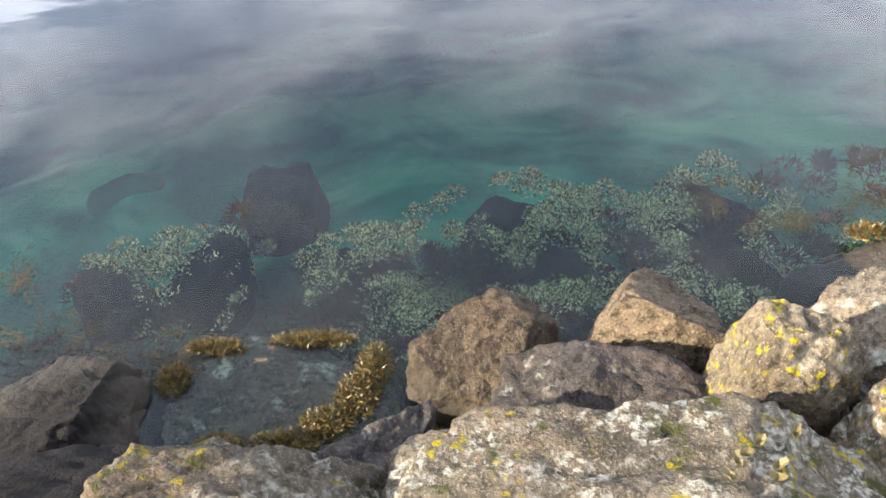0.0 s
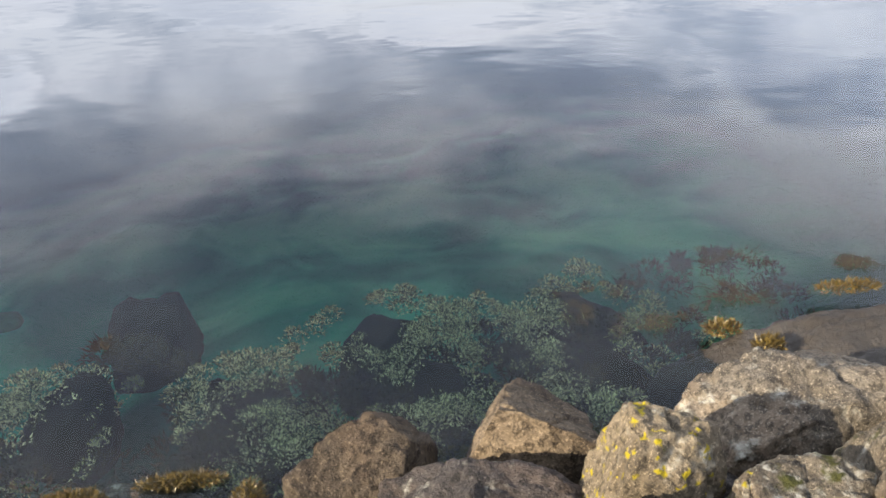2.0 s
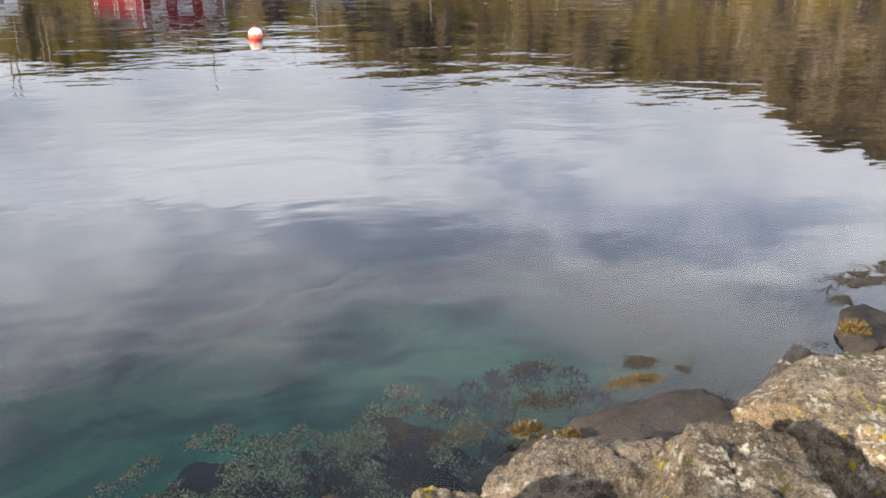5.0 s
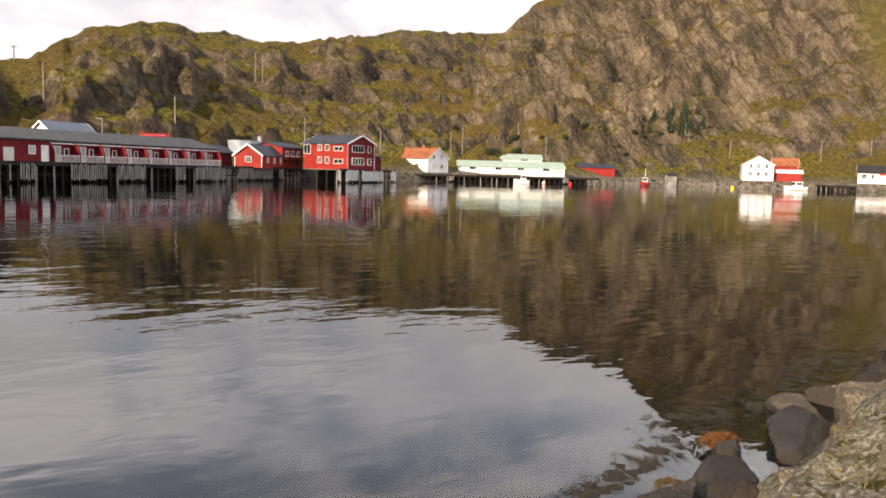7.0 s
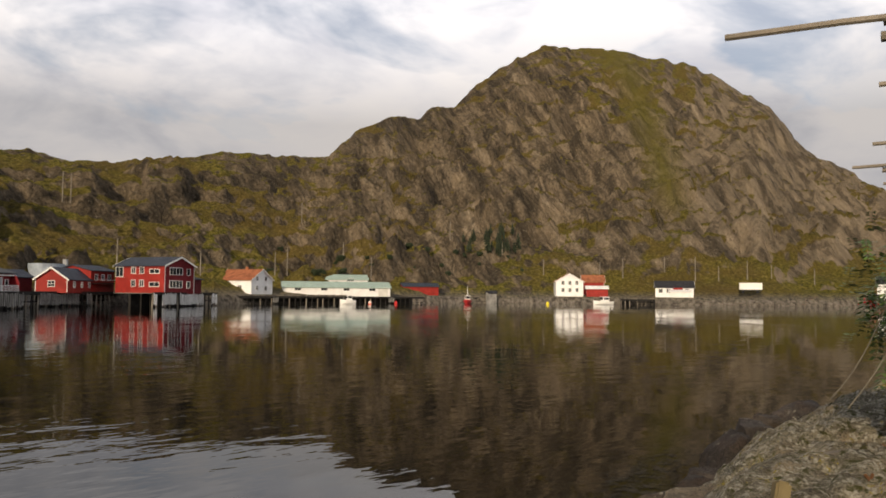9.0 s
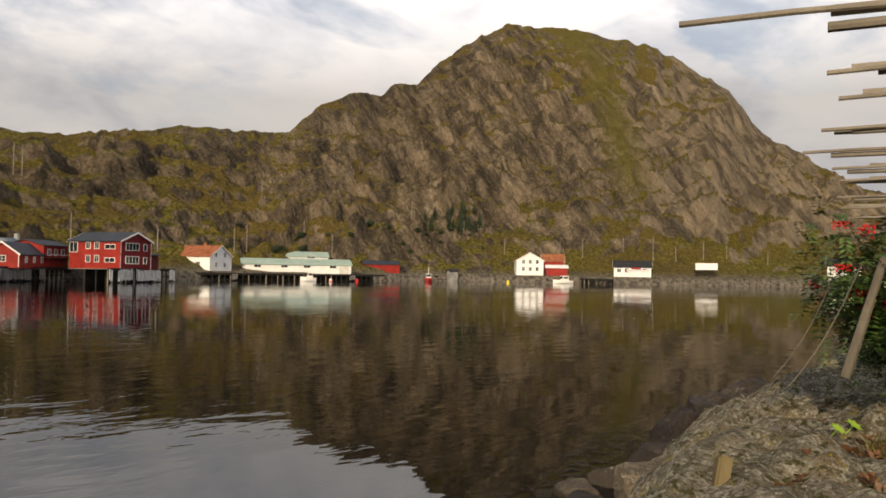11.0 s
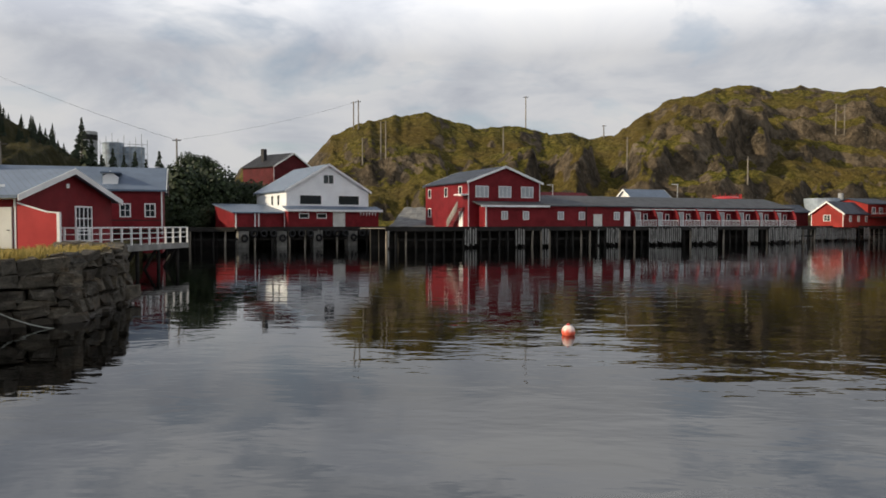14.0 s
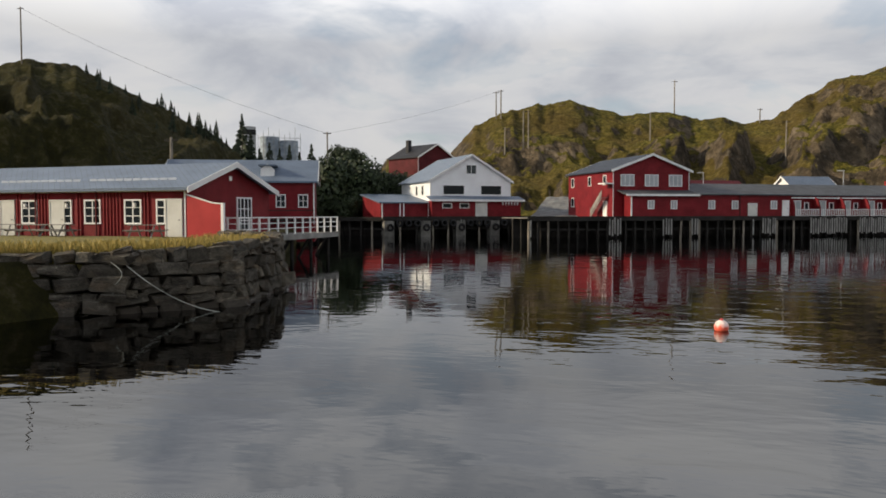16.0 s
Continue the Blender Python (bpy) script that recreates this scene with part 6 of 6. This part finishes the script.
boulder("flat drowned boulder just under the surface", (-1.19, 2.36, -0.275), (0.62, 0.36, 0.28), 4, 33, M_ROCK_SLAB, 6, 9, (2, -2), 0.94, square=3.6, cut=0.74)


# ---- seaweed ----
def weed(name, label, centres, count, length, width, mat, seed, lift=0.6, flatten=False):
    """Bushy seaweed: many short forked fronds round each centre (x, y, z, rx, ry, rz)."""
    rnd = random.Random(seed)
    verts, faces = [], []
    for x, y, z, rx, ry, rzz in centres:
        for i in range(int(count * (2.0 if flatten else 1.0))):
            d = Vector((rnd.gauss(0, 1), rnd.gauss(0, 1), abs(rnd.gauss(0, 1)) if not flatten else 0.0)).normalized()
            u = abs(rnd.gauss(0, 0.75)) if flatten else rnd.random() ** 0.4
            b = Vector((x + d.x * rx * u, y + d.y * ry * u, z + (d.z * rzz if not flatten else rnd.uniform(0.001, 0.012))))
            if flatten and noise.noise(b * 5.5 + Vector((0, 0, seed))) + 0.6 * noise.noise(b * 15.0) < 0.10:
                continue
            g1 = (d + Vector((rnd.gauss(0, 0.7), rnd.gauss(0, 0.7), rnd.gauss(0, 0.5) + lift if not flatten else 0))).normalized() * length * rnd.uniform(0.5, 1.2)
            s = g1.cross(Vector((rnd.gauss(0, 1), rnd.gauss(0, 1), rnd.gauss(0, 1)))).normalized() * width
            if flatten:
                s = Vector((-g1.y, g1.x, 0)).normalized() * width
            bend = Vector((rnd.gauss(0, 1), rnd.gauss(0, 1), 0 if flatten else rnd.gauss(0, 1))) * length * 0.3
            k = len(verts)
            mid, tip = b + g1 * 0.55, b + g1 + bend
            tip2 = b + g1 * 0.95 - bend
            verts += [tuple(b - s * 0.6), tuple(b + s * 0.6), tuple(mid + s), tuple(mid - s), tuple(tip), tuple(tip2)]
            faces += [(k, k + 1, k + 2, k + 3), (k + 3, k + 2, k + 4), (k + 2, k + 3, k + 5)]
    me = bpy.data.meshes.new(name)
    me.from_pydata(verts, [], faces)
    return tagged(mesh_part(name, me, mat), label, "seaweed", kind="stuff")


SUNK = [(-1.75, 3.45, -0.62, 0.30, 0.42, 0.5), (-0.85, 3.45, -0.62, 0.42, 0.34, 0.42), (-0.10, 3.95, -0.75, 0.62, 0.36, 0.5), (0.35, 3.45, -0.6, 0.50, 0.34, 0.42), (1.20, 4.0, -0.72, 0.55, 0.30, 0.5), (-0.35, 3.0, -0.55, 0.45, 0.3, 0.3), (-2.35, 3.35, -0.62, 0.38, 0.34, 0.36), (1.25, 3.4, -0.6, 0.5, 0.3, 0.4), (0.6, 2.95, -0.5, 0.5, 0.3, 0.3)]
for i, (x, y, z, rx, ry, rz_) in enumerate(SUNK):
    boulder("drowned boulder under clear water", (x, y, z), (rx, ry, rz_), i * 37, 60 + i, WE, 4, 10, group="drowned boulders")
boulder("blocky dark drowned boulder under green water", (-1.56, 4.38, -1.0), (0.34, 0.36, 0.62), 8, 71, WE, 4, 8, group="drowned boulders", square=4.0, cut=0.75)
for x, y, z, sx, sy, sz, k in ((-1.7, 5.4, -1.6, 0.6, 0.4, 0.45, 1), (-0.2, 5.6, -1.7, 0.7, 0.5, 0.4, 2), (1.0, 6.0, -1.8, 0.8, 0.5, 0.5, 3), (2.4, 6.2, -1.8, 0.7, 0.5, 0.5, 4), (-3.2, 5.2, -1.6, 0.7, 0.5, 0.5, 5)):
    boulder("pale drowned stone deep under green water", (x, y, z), (sx, sy, sz), k * 50, 80 + k, M_ROCK_WATERGREEN, 3, 10, group="drowned boulders")
def tufts(rows, n, seed):
    """Many small uneven tufts scattered over each drowned stone."""
    rnd = random.Random(seed)
    got = []
    for x, y, z, rx, ry, rz_ in rows:
        for i in range(n):
            q, u = rnd.uniform(0, 6.283), rnd.random() ** 0.6 * 1.35
            s = rnd.uniform(0.05, 0.13)
            got.append((x + math.cos(q) * rx * u, y + math.sin(q) * ry * u, z + rz_ * (1 - u * u * 0.6) * rnd.uniform(0.5, 0.95), s * rnd.uniform(0.7, 1.5), s, s * 0.6))
    return got


weed("green_weed", "pale green bushy weed on drowned stones", tufts([(-1.88, 3.42, -0.45, 0.20, 0.30, 0.42), (-0.85, 3.50, -0.5, 0.38, 0.28, 0.40), (-0.05, 4.05, -0.62, 0.55, 0.25, 0.46), (0.28, 3.65, -0.5, 0.30, 0.25, 0.40), (1.22, 4.1, -0.6, 0.45, 0.22, 0.46), (-2.35, 3.5, -0.6, 0.25, 0.2, 0.4), (0.7, 3.45, -0.5, 0.4, 0.25, 0.32), (0.6, 3.9, -0.6, 0.6, 0.3, 0.4), (0.25, 3.05, -0.45, 0.5, 0.2, 0.25), (0.95, 3.1, -0.45, 0.4, 0.2, 0.25), (-0.45, 2.95, -0.45, 0.4, 0.2, 0.25), (-0.4, 3.45, -0.55, 1.3, 0.4, 0.3), (0.9, 3.6, -0.55, 0.9, 0.4, 0.35), (-0.69, 3.15, -0.5, 0.3, 0.2, 0.3)], 24, 3), 230, 0.019, 0.0036, M_WEED_PALE, 3)
weed("brown_weed", "dark brown wrack under water", tufts([(-1.45, 3.55, -0.5, 0.28, 0.35, 0.5), (-0.5, 3.25, -0.5, 0.5, 0.3, 0.36), (0.45, 3.3, -0.5, 0.5, 0.35, 0.36), (-0.9, 3.0, -0.5, 0.4, 0.25, 0.25), (-2.3, 3.0, -0.5, 0.4, 0.4, 0.42), (0.1, 2.9, -0.45, 0.5, 0.22, 0.28), (1.3, 3.5, -0.5, 0.4, 0.3, 0.42), (2.2, 4.2, -0.7, 0.5, 0.4, 0.6), (0.6, 3.7, -0.6, 0.8, 0.3, 0.3)], 20, 4), 110, 0.05, 0.005, M_WEED, 5)
weed("surface_weed", "golden wrack fronds spread on the surface", [(1.14, 3.62, 0, 0.22, 0.16, 0), (1.42, 3.38, 0, 0.30, 0.10, 0), (1.22, 3.5, 0, 0.2, 0.1, 0), (2.0, 3.5, 0, 0.25, 0.14, 0), (1.7, 3.12, 0, 0.12, 0.06, 0), (-1.62, 2.48, 0, 0.2, 0.14, 0)], 170, 0.042, 0.0027, M_WEED, 19, flatten=True)
weed("golden_weed", "golden-brown bladder wrack on the drowned rock's edge", [(-0.70, 2.44, 0.0, 0.08, 0.12, 0.05), (-0.76, 2.28, 0.0, 0.10, 0.12, 0.05), (-0.88, 2.14, -0.01, 0.12, 0.08, 0.05), (-1.05, 2.04, -0.01, 0.16, 0.06, 0.05), (-1.32, 2.03, -0.01, 0.12, 0.06, 0.04), (-1.60, 2.38, 0.0, 0.07, 0.09, 0.04), (-1.45, 2.56, 0.0, 0.14, 0.04, 0.03), (-1.0, 2.60, 0.0, 0.2, 0.04, 0.03)], 900, 0.024, 0.003, M_WEED_GOLD, 7, lift=0.1)
weed("stranded_weed", "golden wrack lying on the wet rock edges", [(2.55, 3.42, 0.08, 0.20, 0.05, 0.03), (1.85, 2.98, 0.12, 0.08, 0.05, 0.04), (4.12, 3.30, 0.26, 0.10, 0.08, 0.05), (5.55, 3.72, 0.2, 0.16, 0.1, 0.05), (1.72, 3.2, 0.05, 0.1, 0.06, 0.04)], 420, 0.03, 0.004, M_WEED_GOLD, 9)
weed("rust_weed", "rust-coloured wrack on a rock at the tide line", [(7.25, 4.35, 0.08, 0.25, 0.15, 0.04)], 1300, 0.045, 0.005, M_WEED_RUST, 11, lift=0.0)
weed("floating_weed", "thin brown wrack floating on the surface", [(1.98, 3.55, 0, 0.32, 0.22, 0), (2.10, 3.85, 0, 0.2, 0.14, 0), (2.8, 3.75, 0, 0.10, 0.05, 0), (3.05, 3.60, 0, 0.20, 0.08, 0), (4.4, 3.95, 0, 0.12, 0.06, 0), (5.15, 4.45, 0, 0.22, 0.06, 0), (5.6, 4.3, 0, 0.16, 0.06, 0), (4.9, 4.1, 0, 0.2, 0.05, 0), (4.3, 3.6, 0, 0.2, 0.05, 0), (1.9, 3.1, 0, 0.12, 0.06, 0), (-2.6, 3.0, 0, 0.22, 0.2, 0), (-2.3, 2.65, 0, 0.4, 0.12, 0), (-1.75, 2.5, 0, 0.3, 0.15, 0)], 190, 0.045, 0.0026, M_WEED, 13, flatten=True)
weed("weed_band", "dense brown wrack band along the shore", [(6.6, 4.62, 0, 0.45, 0.2, 0), (7.3, 4.7, 0, 0.5, 0.3, 0), (7.7, 5.15, 0, 0.5, 0.22, 0), (8.4, 5.1, 0, 0.6, 0.3, 0), (9.1, 4.95, 0, 0.6, 0.3, 0), (9.9, 5.1, 0, 0.6, 0.35, 0), (10.7, 5.2, 0, 0.6, 0.4, 0), (11.4, 5.6, 0, 0.7, 0.4, 0), (12.3, 5.6, 0, 0.7, 0.4, 0), (13.2, 5.8, 0, 0.7, 0.4, 0), (5.4, 4.35, 0, 0.3, 0.08, 0), (6.0, 4.5, 0, 0.3, 0.1, 0)], 330, 0.09, 0.008, M_WEED, 15, flatten=True)

# dry leaves on the lichen boulder
dl = thing("dry_leaves", "curled dry leaves caught on the boulder", "leaf", pose(0.40, 1.33, 1.02))
rnd = random.Random(3)
for i in range(7):
    bm = bmesh.new()
    n = 9
    c = bm.verts.new((0, 0, 0))
    rim = []
    for k in range(n):
        q = 2 * math.pi * k / n
        r = 0.015 * (1 + 0.3 * math.cos(2 * q)) * rnd.uniform(0.8, 1.15)
        rim.append(bm.verts.new((r * math.cos(q) * 1.3, r * math.sin(q), 0.010 + rnd.uniform(0, 0.016))))
    for k in range(n):
        bm.faces.new((c, rim[k], rim[(k + 1) % n]))
    ob = part("leaf", bm, M_DRYLEAF, dl)
    ob.matrix_basis = pose(rnd.uniform(-0.1, 0.22), rnd.uniform(-0.07, 0.08), rnd.uniform(-0.02, 0.01), rnd.uniform(-14, 14), rnd.uniform(-14, 14), rnd.uniform(0, 360))

# ---- drying racks, rowan bush, low plants on the bank ----
rack = thing("fish_rack", "weathered timber fish-drying rack of many poles", "drying rack", Matrix.Identity(4))
rnd = random.Random(21)
for k, (d, a0) in enumerate(((7.9, 70.4), (10.3, 79.4), (11.8, 80.0), (14.2, 78.9), (16.6, 77.7), (19.2, 79.4), (21.6, 79.8), (26.0, 79.6), (30.0, 79.8), (35.0, 80.2))):
    tip = polar(a0, d, 5.22)
    side = Vector((0.26, -0.965, 0)) if k == 0 else Vector((0.17, -0.985, 0))
    for j in range(3 if k else 1):
        a = tip + side * (0.0 if j == 0 else rnd.uniform(0.15, 0.7)) + Vector((0.09 * (j - 1), 0, 0.0 if j == 0 else rnd.uniform(-0.09, 0.10)))
        bm = bmesh.new()
        sway(bm, [a + side * (6.0 * i / 6) + Vector((0, 0, 0.012 * math.sin(i * 1.9 + j))) for i in range(7)], 0.032 if (k == 0 or j == 0) else 0.05, 7)
        part("pole", bm, M_POLE, rack)
    if k == 0:
        bm = bmesh.new()
        rod(bm, tip + side * 1.28 + Vector((0.02, 0, 0.02)), tip + side * 7, 0.055, 0.06, 8)
        part("pole", bm, M_POLE, rack)
        bm = bmesh.new()
        rod(bm, tip + side * 1.25 + Vector((0.05, 0, -0.12)), tip + side * 7 + Vector((0, 0, -0.06)), 0.05, 0.06, 8)
        part("pole", bm, M_POLE, rack)
for d, b in ((9.0, 90.0), (15.5, 83.2), (23.0, 83.0), (33.0, 83.0)):
    for s in (-1.1, 1.1):
        bm = bmesh.new()
        q = polar(b, d)
        rod(bm, (q.x + s * 0.9, q.y - 0.2, 0.9), (q.x - s * 0.12, q.y, 5.35), 0.10, 0.075, 9)
        part("strut", bm, M_POLE, rack)
bm = bmesh.new()
rod(bm, polar(90, 7.0, 5.1), polar(83, 36, 5.1), 0.08, 0.08, 8)
part("ridge_beam", bm, M_POLE, rack)
t = thing("timber_prop", "leaning grey timber prop with ropes", "post", Matrix.Identity(4))
bm = bmesh.new()
rod(bm, polar(80.4, 9.6, 1.75), polar(82.6, 9.9, 3.05), 0.055, 0.045, 8)
part("shaft", bm, M_PROP, t)
for a, b in ((polar(77.2, 8.6, 1.75), polar(81.4, 9.6, 3.0)), (polar(76.2, 8.8, 1.8), polar(79.6, 10.5, 2.8))):
    bm = bmesh.new()
    sway(bm, [a.lerp(b, i / 8) - Vector((0, 0, 0.12 * math.sin(math.pi * i / 8))) for i in range(9)], 0.007, 5)
    part("rope", bm, M_PROP, t)

rowan = thing("rowan_bush", "rowan bush heavy with clusters of red berries", "bush", pose(*polar(86.2, 11.2, 1.2)))
rnd = random.Random(31)
bm = bmesh.new()
ends = []
for i in range(26):
    q = rnd.uniform(0, 6.283)
    reach, up = rnd.uniform(0.4, 1.6), rnd.uniform(0.3, 2.4)
    e = Vector((math.cos(q) * reach * 0.8, math.sin(q) * reach, up))
    mid = e * 0.55 + Vector((0, 0, 0.15))
    rod(bm, (rnd.uniform(-0.2, 0.2), rnd.uniform(-0.2, 0.2), -0.3), mid, 0.025, 0.014, 5)
    rod(bm, mid, e, 0.014, 0.006, 5)
    ends += [mid.lerp(e, k) for k in (0.0, 0.35, 0.7, 1.0)]
part("stem", bm, M_BARK, rowan)


def pinnate(verts, faces, base, d, length, rnd):
    side = d.cross(Vector((0, 0, 1))).normalized()
    up = side.cross(d)
    for k in range(6):
        c = base + d * length * (0.25 + 0.15 * k) - Vector((0, 0, 0.02 * k * k * length))
        for sgn in (-1, 1):
            tip = c + (side * sgn * 0.8 + d * 0.45 + up * rnd.uniform(-0.2, 0.1)).normalized() * length * 0.36
            wv = d * length * 0.085
            k0 = len(verts)
            mid = (c + tip) / 2
            verts += [tuple(c), tuple(mid + wv), tuple(tip), tuple(mid - wv)]
            faces.append((k0, k0 + 1, k0 + 2, k0 + 3))


for name, mat, n in (("foliage", M_LEAF, 4200), ("russet_foliage", M_LEAF_RUST, 260)):
    verts, faces = [], []
    for i in range(n):
        b = rnd.choice(ends) + Vector((rnd.gauss(0, 0.26), rnd.gauss(0, 0.26), rnd.gauss(0, 0.22)))
        d = Vector((rnd.gauss(0, 1), rnd.gauss(0, 1), rnd.gauss(-0.1, 0.5))).normalized()
        pinnate(verts, faces, b, d, rnd.uniform(0.18, 0.30), rnd)
    me = bpy.data.meshes.new(name)
    me.from_pydata(verts, [], faces)
    mesh_part(name, me, mat, rowan)
def berry_cluster():
    bm = bmesh.new()
    for i in range(34):
        c = Vector((rnd.gauss(0, 0.05), rnd.gauss(0, 0.05), rnd.gauss(0, 0.03)))
        bmesh.ops.create_icosphere(bm, subdivisions=1, radius=0.013, matrix=Matrix.Translation(c))
    me = bpy.data.meshes.new("berry_cluster")
    bm.to_mesh(me)
    bm.free()
    return me


clusters = [berry_cluster() for _ in range(4)]
for i in range(52):
    e = rnd.choice(ends) + Vector((rnd.gauss(0, 0.22), rnd.gauss(0, 0.22), rnd.gauss(0, 0.15)))
    mesh_part("berry_cluster", clusters[i % 4], M_BERRY, rowan, m=Matrix.Translation(e) @ Matrix.Diagonal((rnd.uniform(0.8, 1.4),) * 3 + (1,)))


def bank_spot(lo, hi, s0, s1):
    def f(rnd):
        x = rnd.uniform(lo, hi)
        y = float(shore_line(np.array(x))) - rnd.uniform(s0, s1)
        return x, y, ground_z(x, y) - 0.02
    return f


blades("bank_grass", "tufts of green and straw grass on the bank", bank_spot(5.0, 12.0, 1.0, 4.8), 6500, 0.05, 0.14, 0.005, M_BLADE, 14)
verts, faces = [], []
for i in range(620):
    x, y, z = bank_spot(5.5, 12.5, 2.4, 5.0)(rnd)
    d = Vector((rnd.gauss(0, 1), rnd.gauss(0, 1), abs(rnd.gauss(0.5, 0.5)))).normalized()
    pinnate(verts, faces, Vector((x, y, z + 0.05)), d, rnd.uniform(0.12, 0.26), rnd)
me = bpy.data.meshes.new("russet_herbs")
me.from_pydata(verts, [], faces)
tagged(mesh_part("russet_herbs", me, M_LEAF_RUST), "russet autumn herbs on the bank", "plant", kind="stuff")
for b, d in ((80.0, 9.6), (80.9, 9.9)):
    q = polar(b, d)
    t = thing("lime_leaf", "single bright lime-green leaf", "leaf", pose(q.x, q.y, ground_z(q.x, q.y) + 0.22, 20, -30, 40))
    bm = bmesh.new()
    c = bm.verts.new((0, 0, 0))
    rim = [bm.verts.new((0.1 * math.cos(k * 0.4488) * (1 if k % 2 else 0.6), 0.1 * math.sin(k * 0.4488) * (1 if k % 2 else 0.6), 0.01)) for k in range(14)]
    for k in range(14):
        bm.faces.new((c, rim[k], rim[(k + 1) % 14]))
    part("blade", bm, M_LEAF_LIME, t)
    bm = bmesh.new()
    rod(bm, (0, 0, 0), (0, 0.02, -0.25), 0.006, 0.006, 5)
    part("stalk", bm, M_LEAF_LIME, t)
q = polar(73.1, 7.3)
bm = boxes((-0.10, 0.10, -0.06, 0.06, -0.12, 0.22), (0.105, 0.15, -0.05, 0.05, -0.1, 0.15))
bmesh.ops.bevel(bm, geom=bm.edges[:], offset=0.02, segments=2, affect="EDGES")
ob = part("timber_stub", bm, paint("fresh_yellow_timber", (0.16, 0.125, 0.06), 0.85, 0.5))
ob.matrix_basis = pose(q.x, q.y, ground_z(q.x, q.y) + 0.12, 12, 14, 30)
tagged(ob, "broken yellowish timber stub on the bank", "timber")
q = polar(76.6, 9.9)
bm = boxes((-0.42, 0.42, -0.05, 0.05, -0.03, 0.03))
bmesh.ops.bevel(bm, geom=bm.edges[:], offset=0.012, segments=2, affect="EDGES")
ob = part("plank", bm, M_POLE)
ob.matrix_basis = pose(q.x, q.y, ground_z(q.x, q.y) + 0.16, 5, 3, -10)
tagged(ob, "short mossy plank lying on the rock", "plank")
